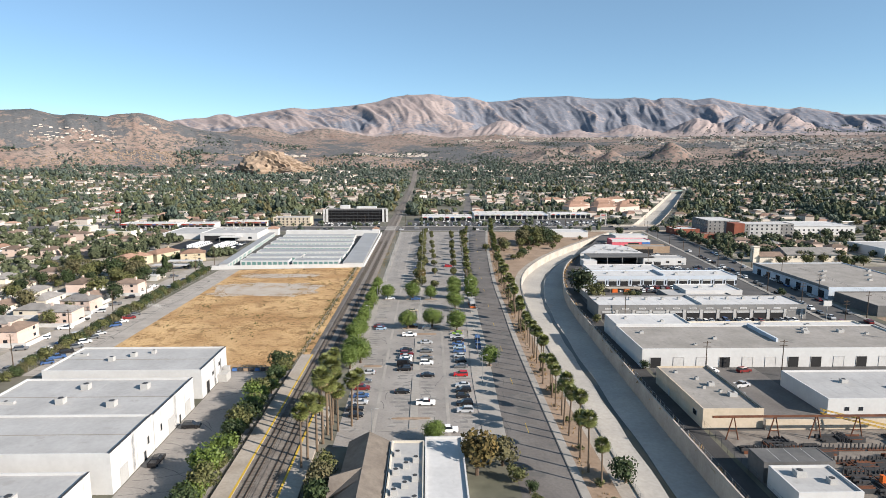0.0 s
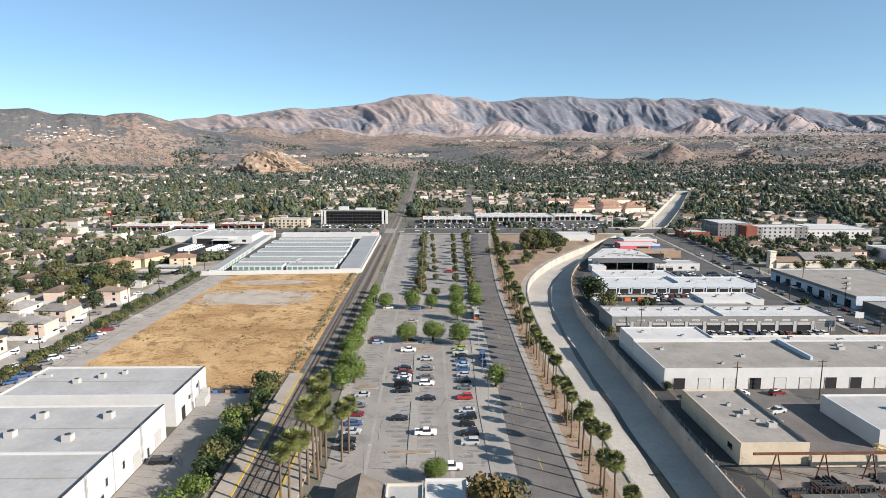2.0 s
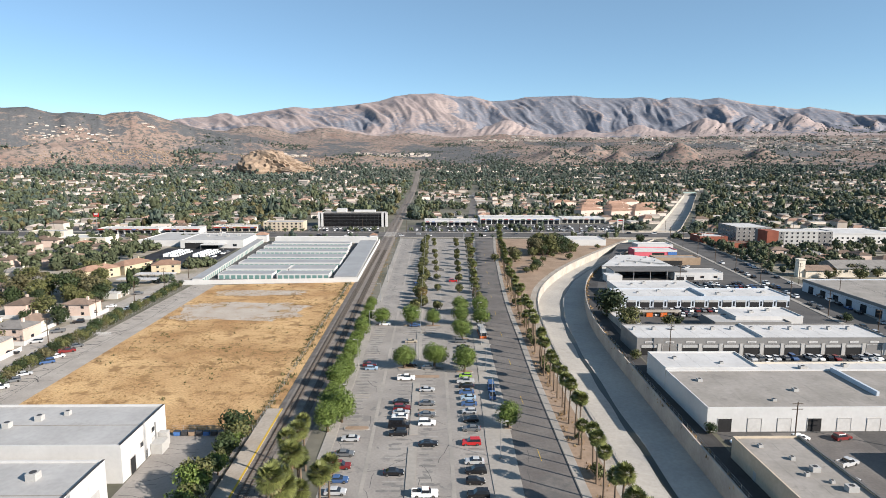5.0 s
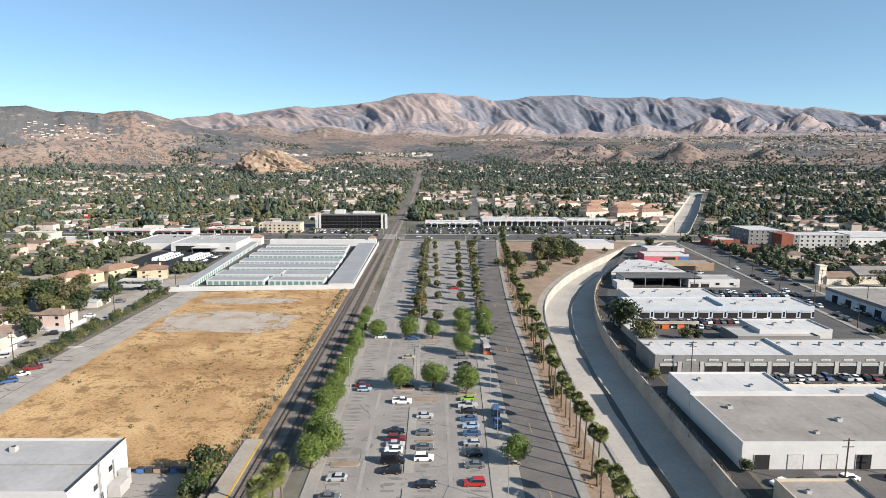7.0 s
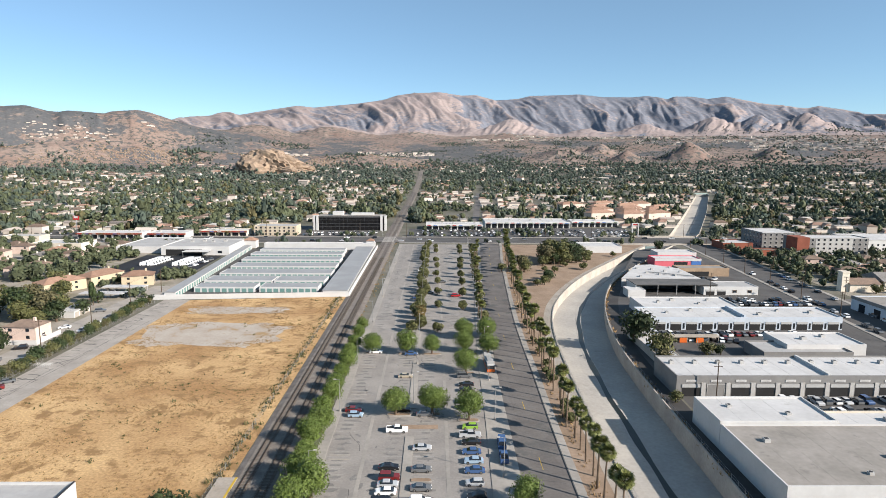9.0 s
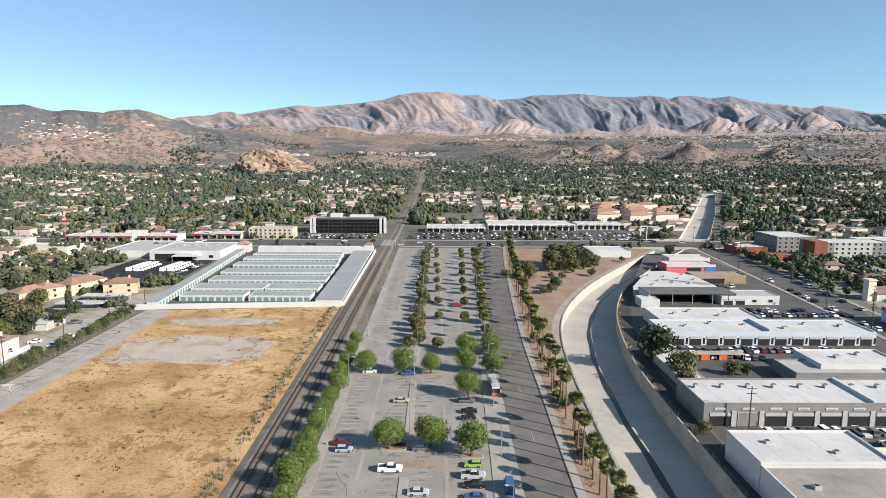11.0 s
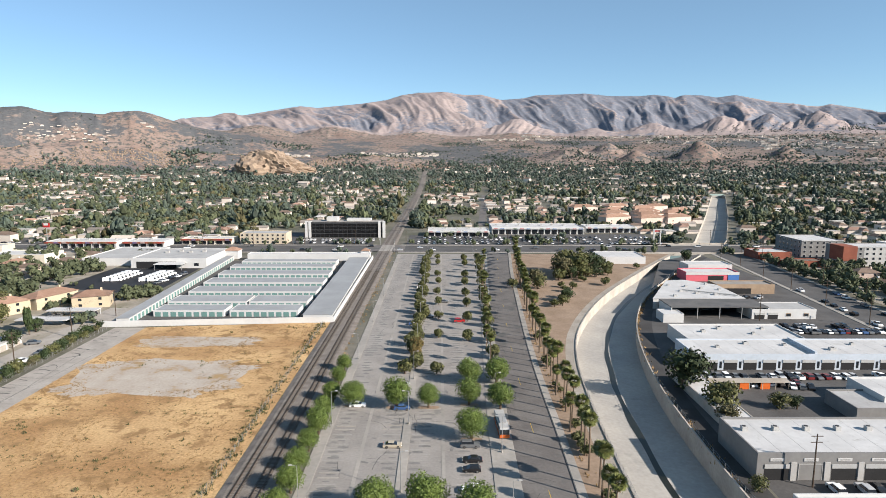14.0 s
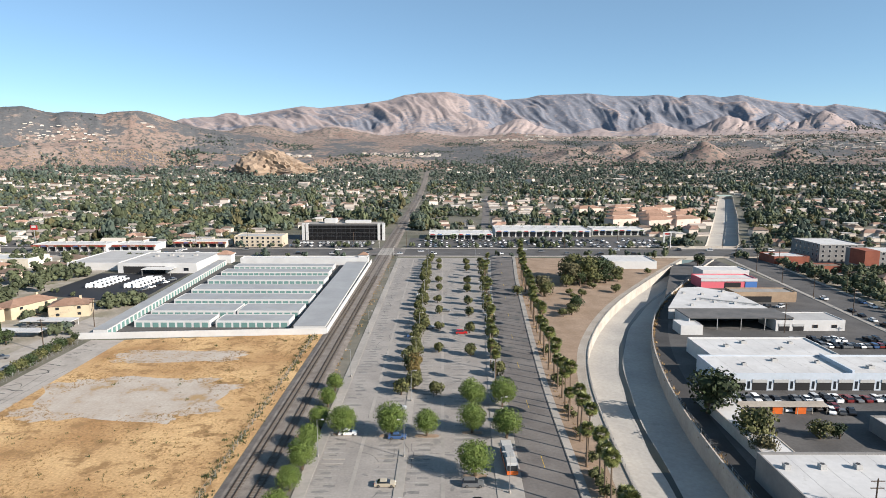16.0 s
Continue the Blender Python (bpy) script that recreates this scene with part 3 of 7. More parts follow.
# the first door stands open: its inner shade is a flat dark panel
b1 = warehouse(-113, -66.3, 180, 202.5, 9, [(-8, -1, 1.6, 1.6, 1.3), (-3, 3, 1.6, 1.6, 1.3), (2, 6, 1.2, 1.2, 1.1), (-20, 4, 4, 1.2, 0.7)],
               [("inside_shade", -6.5, 0, 2.4, 3.8), ("glass_dark", 0, 0, 1.1, 2.3), ("glass_dark", -2, 4, 1.5, 1.2), ("grey_door", 5, 0, 3, 3.6), ("glass_dark", 4, 5, 1.5, 1.2)])
ac = part("condenser", Mesher().box(23.5, 26.2, 2, 6, 0, 2.6).box(23.6, 25.6, 6.2, 8, 0, 3.6), "unit_grey", b1, "grey condenser units against the wall")
part("pipe_run", Mesher().tube((23.6, 5, 2.6), (23.6, 5, 7), 0.15), "galvanised", ac)
b2 = warehouse(-113, -66.3, 148, 173.5, 9, [(-3, 6, 2, 2, 1.5), (13, 6, 2, 2, 1.5), (-4, -4, 2, 2, 1.5), (10, -6, 2, 2, 1.5), (-18, -4, 4.5, 1.2, 0.7)],
               [("grey_door", -3, 0, 3.2, 4), ("glass_dark", 2.5, 0, 1.1, 2.3), ("grey_door", 8, 0, 3.2, 4), ("glass_dark", -9, 3.2, 0.9, 1.8)])
b3 = warehouse(-113, -66.3, 127.4, 147.6, 9.4, [], [("grey_door", -5, 0, 3.2, 4), ("glass_dark", 5, 0, 1.1, 2.3), ("glass_dark", 7, 3.2, 0.9, 1.8)])
b4 = warehouse(-113, -66.8, 84, 120.5, 9, [(14, 8, 2, 2, 1.5), (2, 9, 2, 2, 1.5)], [("grey_door", 0, 0, 3.2, 4), ("glass_dark", 10, 0, 1.1, 2.3)])

# storage facility
def storage_row(x0, x1, y0, y1, h=3.0, doors=True, h_door=2.1, pitch=3.2):
    b = flat_building("storage_row", x0, x1, y0, y1, h, "white_wall", "steel_roof", "long low self-storage row with roll-up doors", "storage building", 0.12, "storage rows")
    w, d = (x1 - x0) / 2, (y1 - y0) / 2
    if doors:
        n = int((2 * w - 0.6) / pitch)
        for i in range(n):
            opening(b, "y-", -d, -w + 0.3 + (i + 0.5) * (2 * w - 0.6) / n, 0.05, pitch * 0.78, h_door, "teal_door", "roll_up_door")
    return b


for x0, x1, y0, y1 in ((-124, -92, 409, 420), (-89.5, -58.5, 409, 420), (-125, -87, 426, 440), (-86, -58, 426, 440), (-124, -58, 448, 462), (-125, -59, 471, 485), (-126, -60, 496, 509), (-127, -62, 520, 531), (-126, -63, 540, 550)):
    storage_row(x0, x1, y0, y1)


def storage_long(xa, ya, xb, yb, width, doors, label):
    """A long storage building along y, with doors to its +x side."""
    ln = math.hypot(xb - xa, yb - ya)
    b = thing("storage_row", xa, ya, 0, label, "storage building", "storage rows", math.degrees(math.atan2(yb - ya, xb - xa)) - 90)
    part("wall", Mesher().box(0, width, 0, ln, 0, 3.0), "white_wall", b)
    part("roof", Mesher().box(-0.15, width + 0.15, -0.15, ln + 0.15, 3.0, 3.16), "steel_roof", b)
    if doors:
        for i in range(int(ln / 4.0)):
            part("roll_up_door", Mesher().box(width, width + 0.06, i * 4.0 + 0.5, i * 4.0 + 3.2, 0.05, 2.4), "teal_door", b)
            part("pier", Mesher().box(width, width + 0.3, i * 4.0 + 3.3, i * 4.0 + 4.3, 0, 2.9), "white_wall", b)
    return b


storage_long(-133.5, 395, -144, 562, 5.5, True, "long narrow storage row with white piers and teal doors")
storage_long(-54.5, 401, -56.5, 556, 13, False, "long storage building with a plain pale roof beside the railway")
flat_building("storage_office", -128, -43, 559, 567, 5, "white_wall", "bright_roof", "long white block closing the storage yard", "storage building")
tower = thing("gate_tower", -142, 571, 0, "small white tower with a red tile roof", "tower")
part("wall", Mesher().box(-5, 5, -4, 4, 0, 6), "white_wall", tower)
part("roof", Mesher().prism([(-5.6, -4.6), (5.6, -4.6), (5.6, 4.6), (-5.6, 4.6)], 6, 8.2, inset=6), "clay_tile", tower)
corner = thing("gate_tower", -47, 568, 0, "small white tower with a red tile roof", "tower")
part("wall", Mesher().box(-3, 3, -3, 3, 0, 6), "white_wall", corner)
part("roof", Mesher().prism([(-3.4, -3.4), (3.4, -3.4), (3.4, 3.4), (-3.4, 3.4)], 6, 8, inset=4.5), "clay_tile", corner)
m = Mesher().prism([(-138, 391.6), (-40.5, 399.4), (-40.5, 399.8), (-138, 392)], 0, 2.6).prism([(-40.9, 399.8), (-40.5, 399.8), (-41.5, 568), (-41.9, 568)], 0, 2.6)
structure("storage_wall", m, "white_wall", "plain white boundary wall of the storage yard")

# industrial row east of the canal
bb = flat_building("workshop", 74.2, 90.6, 156.5, 190, 5.6, "beige_wall", "grey_roof", "beige workshop with a grey flat roof", "workshop")
rooftop_units(bb, [(2, 1, 1.8, 1.4, 1.1), (4.5, -7, 2.2, 1.5, 1.2), (-4, 12, 1.0, 1.0, 0.7), (0, 6, 1.0, 1.0, 0.8), (-1, -1, 0.9, 0.9, 0.8), (2.5, -4, 0.8, 0.8, 0.7)], 5.1)
opening(bb, "x-", -8.2, 6, 0, 1.2, 2.2, "grey_door", "door")
opening(bb, "x-", -8.2, -12, 2, 2.4, 1.4, "glass_dark", "window", "unit_grey")
part("parapet_cap", Mesher().box(7.6, 8.3, -16.6, 16.6, 5.6, 5.75), "dark_roof", bb)
wl = flat_building("workshop", 113, 152, 164, 187, 5, "white_wall", "white_roof", "low white workshop with a pale roof", "workshop")
rooftop_units(wl, [(-6, 2, 2, 1.5, 1.1), (6, -3, 2, 1.5, 1.1)], 4.5)
for c in (-14, -10, 8):
    opening(wl, "y-", -11.5, c, 1.4, 1.3, 1.1, "glass_dark", "window")
wb = flat_building("factory", 74.5, 176, 204, 233, 6.8, "white_wall", "grey_roof", "long white factory with grey roof and dark doorways", "factory")
for i, c in enumerate(range(-46, 50, 8)):
    # some doors stand open, with the shade behind painted as dark panels
    opening(wb, "y-", -14.5, c, 0.05, 3.6, 3.6, "inside_shade" if i % 3 == 0 or i in (7, 11) else "white_paint", "roller_door", "unit_grey")
rooftop_units(wb, [(-44, 6, 1.4, 1.4, 0.8), (-20, -2, 1.4, 1.4, 0.8), (-30, -9, 1, 1, 0.6), (18, 5, 2.2, 1.6, 1.1), (20, 9, 2, 1.6, 1), (32, 6, 2.2, 1.6, 1.1), (40, 3, 1.2, 1.2, 0.7)], 6.3)
part("parapet", Mesher().box(0.5, 1.3, -6, 14, 6.3, 7.6), "blue_wall", wb)
wc = flat_building("factory", 74.5, 104, 233.3, 249, 7.4, "white_wall", "bright_roof", "white-roofed rear wing of the factory", "factory")
rooftop_units(wc, [(-8, 2, 1.2, 1.2, 0.7), (5, -3, 1.2, 1.2, 0.7)], 6.9)
wd = flat_building("factory", 106, 176, 233.3, 244, 5.4, "cream_wall", "bright_roof", "low rear wing with a white roof", "factory")
rooftop_units(wd, [(-20, 0, 2.2, 1.6, 1), (-5, 2, 1.6, 1.6, 1), (12, -1, 2.2, 1.6, 1)], 4.9)

gr = flat_building("auto_workshop", 77, 171, 267, 286, 6.6, "grey_wall", "bright_roof", "grey block of car repair units with open bays", "car workshop")
for i in range(12):
    c = -42.5 + i * 7.6
    if i in (1, 11):
        opening(gr, "y-", -9.5, c, 0.05, 5.2, 3.8, "grey_wall", "roller_door", "unit_grey")
    else:
        bay(gr, -9.5, c, 5.6, 3.9, 3, "grey_wall")
    s = part("sign_panel", Mesher().box(c - 1.6, c + 1.6, -9.62, -9.5, 4.6, 5.3), "white_paint", gr, "white sign panel with unreadable lettering")
    part("lettering", Mesher().box(c - 1.1, c + 1.1, -9.64, -9.62, 4.85, 5.05), "grey_wall", s)
    part("pier", Mesher().box(c + 3.1, c + 4.4, -9.75, -9.5, 0, 4.4), "unit_grey", gr)
rooftop_units(gr, [(-44 + i * 7.6, 3, 1.3, 1.3, 1.1) for i in range(12)], 6.1)
part("divider", Mesher().box(-0.4, 0.4, -9, 9, 6.1, 7.0), "white_wall", gr)

bl = flat_building("auto_workshop", 93, 176, 339, 357, 5.6, "blue_wall", "bright_roof", "pale blue block of car repair units", "car workshop")
for i in range(12):
    c = -36 + i * 6.7
    bay(bl, -9, c, 4.6, 3.6, 3, "blue_wall")
    opening(bl, "y-", -9, c + 3.35, 0.6, 0.8, 2.4, "glass_dark", "window")
rooftop_units(bl, [(-30, 0, 1.3, 1.3, 0.8), (-18, 4, 1.8, 1.3, 0.9), (-5, 2, 1.3, 1.3, 0.8), (9, -3, 2, 1.6, 1), (20, 3, 1.3, 1.3, 0.8), (33, 0, 2, 1.6, 1)], 5.1)
part("parapet", Mesher().box(-0.4, 0.4, -8.5, 8.5, 5.1, 6.3), "blue_wall", bl)
bl2 = flat_building("workshop", 98, 142, 358, 378, 5.4, "white_wall", "bright_roof", "white-roofed workshop behind the blue units", "workshop")
rooftop_units(bl2, [(-12, 0, 1.5, 1.5, 0.9), (-4, 4, 2, 1.5, 1), (6, -3, 1.3, 1.3, 0.8), (13, 4, 1.3, 1.3, 0.8)], 4.9)
sm = flat_building("workshop", 120, 152, 297, 311, 4.2, "grey_wall", "white_roof", "small workshop with a pale roof", "workshop")
sm2 = flat_building("workshop", 131, 160, 302, 318, 5.4, "white_wall", "bright_roof", "white workshop with rooftop units", "workshop")
rooftop_units(sm2, [(-4, 0, 2, 1.6, 1), (5, 3, 1.6, 1.6, 1)], 4.9)
shed = flat_building("shed", 82, 90, 276, 330, 3.0, "wall_concrete", "bright_roof", "long narrow lean-to with a white roof beside the canal road", "shed", 0.15)

dc = thing("open_workshop", 132, 414, 0, "open-fronted workshop with a dark metal roof", "workshop")
part("roof", Mesher().box(-22, 22, -8, 8, 5.0, 5.4), "dark_roof", dc)
part("back_wall", Mesher().box(-22, 22, 7.5, 8, 0, 5), "dark_steel", dc)
part("side_wall", Mesher().box(-22, -21.6, -8, 7.5, 0, 5), "white_wall", dc)
part("side_wall", Mesher().box(21.6, 22, -8, 7.5, 0, 5), "white_wall", dc)
for x in (-10, 0, 10):
    part("post", Mesher().box(x - 0.15, x + 0.15, -8, -7.7, 0, 5), "galvanised", dc)
sh = flat_building("shed", 104, 113, 399, 408, 4, "white_wall", "bright_roof", "small white shed at the bend of the canal", "shed", 0.2)
we = flat_building("workshop", 146, 175, 405, 419, 4.6, "white_wall", "white_roof", "white workshop with two open bays", "workshop", 0.3)
for c in (-11, -5):
    bay(we, -7, c, 4.6, 3, 3, "white_wall")
for c in (2, 10):
    opening(we, "y-", -7, c, 1.3, 2, 1.3, "glass_dark", "window", "tan_wall")
ir = thing("factory", 0, 0, 0, "white factory with an irregular roof along the canal bend", "factory")
part("wall", Mesher().prism([(108, 424), (152, 424), (152, 455), (140, 468), (130, 466)], 0, 5), "white_wall", ir)
part("roof", Mesher().prism([(107.7, 423.7), (152.3, 423.7), (152.3, 455.2), (140.1, 468.4), (129.7, 466.3)], 5, 5.2), "bright_roof", ir)
for i in range(9):
    x, y = 120 + (i * 7) % 29, 428 + (i * 11) % 30
    part("roof_vent", Mesher().box(x - 0.7, x + 0.7, y - 0.7, y + 0.7, 5.2, 6.1), "unit_grey", ir)
part("duct", Mesher().tube((128, 440, 5.9), (150, 427, 5.9), 0.35, n=8), "unit_grey", ir)
tn = flat_building("shop", 153, 184, 456, 467, 5.2, "tan_wall", "grey_roof", "tan shop building with open bays", "shop")
# shade of the open bays painted as one dark panel
opening(tn, "y-", -5.5, -5, 0.05, 16, 3, "inside_shade", "bay")
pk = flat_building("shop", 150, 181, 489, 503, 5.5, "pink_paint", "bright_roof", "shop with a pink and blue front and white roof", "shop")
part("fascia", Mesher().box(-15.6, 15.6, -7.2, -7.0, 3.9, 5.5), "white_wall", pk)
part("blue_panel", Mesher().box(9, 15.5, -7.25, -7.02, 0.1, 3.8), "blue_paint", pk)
# dark panel paints the shaded shop interior
opening(pk, "y-", -7, 2, 0.1, 9, 3.2, "inside_shade", "shop_window", proud=0.12)
pk2 = flat_building("shop", 158, 185, 506, 520, 7, "white_wall", "bright_roof", "white two-step shop building", "shop")

# east of the side street
ea = flat_building("warehouse", 205, 262, 303, 376, 6.5, "blue_wall", "grey_roof", "long low warehouse with a blue-grey wall and tan roof", "warehouse")
for i in range(7):
    # every second doorway is a dark panel for the shade within
    opening(ea, "x-", -28.5, -31 + i * 10, 0.05, 4.2, 3.8, "inside_shade" if i % 2 else "glass_dark", "door")
rooftop_units(ea, [(-20 + 9 * i, -18 + (i * 13) % 38, 2, 1.6, 1) for i in range(6)], 6)
part("fascia", Mesher().box(-28.9, -28.5, -36.5, 36.5, 5.2, 6.7), "grey_wall", ea)
eb = flat_building("workshop", 206, 262, 270, 300, 5, "dark_roof", "grey_roof", "dark walled yard building", "workshop")
structure("storage_field", Mesher().face((200, 215, 0.06), (330, 215, 0.06), (330, 268, 0.06), (204, 268, 0.06)), "dirt")


def apartment(x0, x1, y0, y1, h, wall, label, red=False):
    b = flat_building("apartment_building", x0, x1, y0, y1, h, wall, "bright_roof", label, "apartments")
    w, d = (x1 - x0) / 2, (y1 - y0) / 2
    for f in range(int(h // 3.2)):
        for i in range(int(2 * w // 4.5)):
            opening(b, "y-", -d, -w + 2.5 + i * 4.5, 1.0 + f * 3.2, 1.6, 1.5, "glass_dark", "window", "white_paint")
        for i in range(int(2 * d // 5)):
            opening(b, "x-", -w, -d + 2.5 + i * 5, 1.0 + f * 3.2, 1.6, 1.5, "glass_dark", "window", "white_paint")
    part("cornice", Mesher().box(-w - 0.3, w + 0.3, -d - 0.3, -d, h - 0.5, h), "white_paint", b)
    if red:
        part("light_panel", Mesher().box(-w + 14, w - 12, -d - 0.02, -d, 0, h - 0.6), "unit_grey", b)
        part("red_bay", Mesher().box(-w - 0.4, -w + 9, -d - 0.5, -d + 14, 3.4, h + 0.2), "brick_red", b)
    return b


apartment(276, 330, 541, 560, 13, "grey_wall", "four-storey grey apartment block with a brick-red corner", True)
apartment(266, 296, 572, 606, 13, "grey_wall", "grey apartment block with white trim")
apartment(340, 400, 560, 600, 9, "white_wall", "three-storey pale apartment block")
flat_building("shop", 232, 256, 566, 586, 5.5, "brick_red", "bright_roof", "red brick corner shop with white roof", "shop")
flat_building("shop", 234, 262, 536, 548, 4.2, "brick_red", "shingle_brown", "low red brick shop", "shop")
flat_building("warehouse", 330, 430, 430, 470, 7, "white_wall", "white_roof", "large pale warehouse block", "warehouse")
flat_building("warehouse", 330, 420, 350, 400, 6, "cream_wall", "grey_roof", "large grey-roofed warehouse block", "warehouse")

# boulevard frontage
of = thing("office_building", -79, 696, 0, "black glass office block with white end piers", "office building")
part("glass_wall", Mesher().box(-33, 33, -12, 12, 0, 13.4), "black_glass", of)
part("roof", Mesher().box(-33.0, 33.0, -12.0, 12.0, 13.4, 13.7), "grey_roof", of)
part("fascia", Mesher().box(-33.2, 33.2, -12.3, -12.02, 12.6, 13.9), "dark_steel", of)
for x in (-36, -32.8, 29.5, 33.5):
    part("pier", Mesher().box(x, x + 2.2, -13, -9, 0, 14.5), "white_wall", of)
for z in (3.5, 6.8, 10.1):
    part("spandrel", Mesher().box(-33, 33, -12.08, -12.0, z, z + 0.35), "dark_steel", of)
for i in range(16):
    part("mullion", Mesher().box(-31 + i * 4.1, -30.85 + i * 4.1, -12.1, -12.0, 0, 13.4), "dark_steel", of)
part("penthouse", Mesher().box(-18, -8, -4, 6, 14, 17.5), "white_wall", of)
part("penthouse", Mesher().box(0, 22, -2, 7, 14, 16), "white_wall", of)
bg = flat_building("motel", -160, -122, 642, 662, 9, "beige_wall", "white_roof", "beige three-storey block with arched windows", "hotel")
for f in range(3):
    for i in range(9):
        opening(bg, "y-", -10, -17 + i * 4.2, 0.8 + f * 2.9, 1.7, 1.6, "glass_dark", "window", "cream_wall")


def shop_strip(x0, x1, y0, y1, h, fascia, label, wall="white_wall"):
    b = flat_building("shop_row", x0, x1, y0, y1, h, wall, "bright_roof", label, "shops")
    w, d = (x1 - x0) / 2, (y1 - y0) / 2
    part("canopy", Mesher().box(-w - 0.4, w + 0.4, -d - 2.4, -d - 0.02, h - 1.5, h - 0.5), fascia, b)
    n = max(2, int(2 * w / 6))
    for i in range(n):
        c = -w + (i + 0.5) * 2 * w / n
        opening(b, "y-", -d, c, 0.2, 2 * w / n - 1.2, h - 2.4, "glass_dark", "shop_window", "unit_grey")
        part("column", Mesher().box(c + w / n - 0.2, c + w / n + 0.2, -d - 2.3, -d - 1.9, 0, h - 1.7), wall, b)
        s = part("shop_sign", Mesher().box(c - 1.8, c + 1.8, -d - 2.5, -d - 2.41, h - 1.3, h - 0.7), ("red_paint", "blue_paint", "white_paint", "lawn")[i % 4], b, "shop sign with unreadable lettering")
    rooftop_units(b, [(-w + 5 + i * 11, 2 + 3 * (i % 2), 2.2, 1.8, 1.1) for i in range(int(2 * w / 11))], h - 0.5)
    return b


shop_strip(-5, 51, 692, 716, 5.5, "white_wall", "white shopping strip with a deep canopy")
shop_strip(55, 141, 708, 744, 6.5, "white_wall", "long white supermarket strip with a red sign")
shop_strip(146, 194, 720, 742, 6, "white_wall", "white shop strip with a brick end")
shop_strip(-305, -250, 618, 636, 5.5, "brick_red", "low shop row with a red fascia")
shop_strip(-246, -214, 622, 640, 5, "brick_red", "low shop row with dark red fascia")
shop_strip(-207, -166, 640, 656, 5, "brick_red", "cream shop row with red awnings", "cream_wall")
flat_building("shop", -350, -320, 590, 604, 6, "cream_wall", "white_roof", "cream corner shop with a flat roof", "shop")
flat_building("shop", -300, -262, 548, 570, 6, "cream_wall", "bright_roof", "cream commercial block with dark windows", "shop")
flat_building("warehouse", -232, -196, 540, 592, 5, "white_wall", "white_roof", "low white commercial building", "warehouse")
tk = flat_building("depot", -195, -146, 531, 574, 6.5, "white_wall", "white_roof", "white depot with an open loading bay", "depot")
# shaded depth of the loading bay painted as a flat dark panel
opening(tk, "y-", -21.5, -8, 0.05, 26, 4.2, "inside_shade", "loading_bay")
part("canopy", Mesher().box(-6, 12, -30, -21.6, 3.6, 4.0), "white_wall", tk)
for x in (-5.7, 11.4):
    part("post", Mesher().box(x, x + 0.3, -29.8, -29.5, 0, 3.6), "galvanised", tk)
opening(tk, "y-", -21.5, 18, 1.5, 3, 1.8, "glass_dark", "window", "unit_grey")
rooftop_units(tk, [(-12 + i * 8, 5 + 4 * (i % 2), 2.4, 2, 1.2) for i in range(4)], 6)

# station building
st = thing("station_building", -12.9, 120, 0, "station building with a tan shingle gable roof", "station")
part("wall", Mesher().box(-4.2, 4.2, -22, 22, 0, 4), "cream_wall", st)
part("roof", Mesher().face((-5.0, -23, 3.9), (0, -23, 6.5), (0, 23, 6.5), (-5.0, 23, 3.9)).face((0, -23, 6.5), (5.0, -23, 3.9), (5.0, 23, 3.9), (0, 23, 6.5)).face((-5.0, -23, 3.9), (5.0, -23, 3.9), (0, -23, 6.5)).face((5.0, 23, 3.9), (-5.0, 23, 3.9), (0, 23, 6.5)), "shingle_tan", st)
part("cross_gable", Mesher().face((-6.5, -2, 3.8), (0, 1.5, 6.45), (0, 6, 6.45), (-6.5, 3, 6.0)).face((-6.5, 8, 3.8), (-6.5, 3, 6.0), (0, 6, 6.45)).face((-6.5, -2, 3.8), (-6.5, 3, 6.0), (-6.5, 8, 3.8)), "shingle_tan", st)
part("gutter", Mesher().box(4.95, 5.15, -23, 23, 3.8, 4.0), "white_paint", st)
sa = flat_building("station_annex", -7.5, 0.2, 100, 142, 4.6, "cream_wall", "white_roof", "flat-roofed annex crowded with roof machinery", "station")
rooftop_units(sa, [(-2.2 + (i % 3) * 2.1, -18 + i * 2.7, 1.4, 1.4, 1.2) for i in range(13)], 4.1)
sb = flat_building("station_annex", 0.4, 9.3, 100, 143.5, 4.8, "white_wall", "bright_roof", "flat white-roofed station annex", "station")

flat_building("workshop", 116, 146, 548, 572, 5, "white_wall", "bright_roof", "low white building on the west bank of the canal", "workshop")

# boulevard bridge over the canal
br = structure("bridge", Mesher().box(150, 262, 592, 643, -1.3, 0.05), "wall_concrete", "concrete road bridge over the canal")
for y in (591.6, 643):
    part("parapet", Mesher().box(158, 255, y, y + 0.4, -1.3, 1.1), "wall_concrete", br)
pier_y = Mesher().box(202, 203, 594, 641, -4.6, -1.3)
part("bridge_pier", pier_y, "wall_concrete", br)

ch = thing("chapel", 232, 418, 0, "pale chapel with a square tower and brown roof", "chapel")
part("tower", Mesher().box(-6.5, -2.5, -4, 0, 0, 10.5), "cream_wall", ch)
part("tower_cap", Mesher().box(-6.8, -2.2, -4.3, 0.3, 10.5, 11.1), "cream_wall", ch)
part("hall_wall", Mesher().box(-2.4, 14, -5, 5, 0, 4.5), "cream_wall", ch)
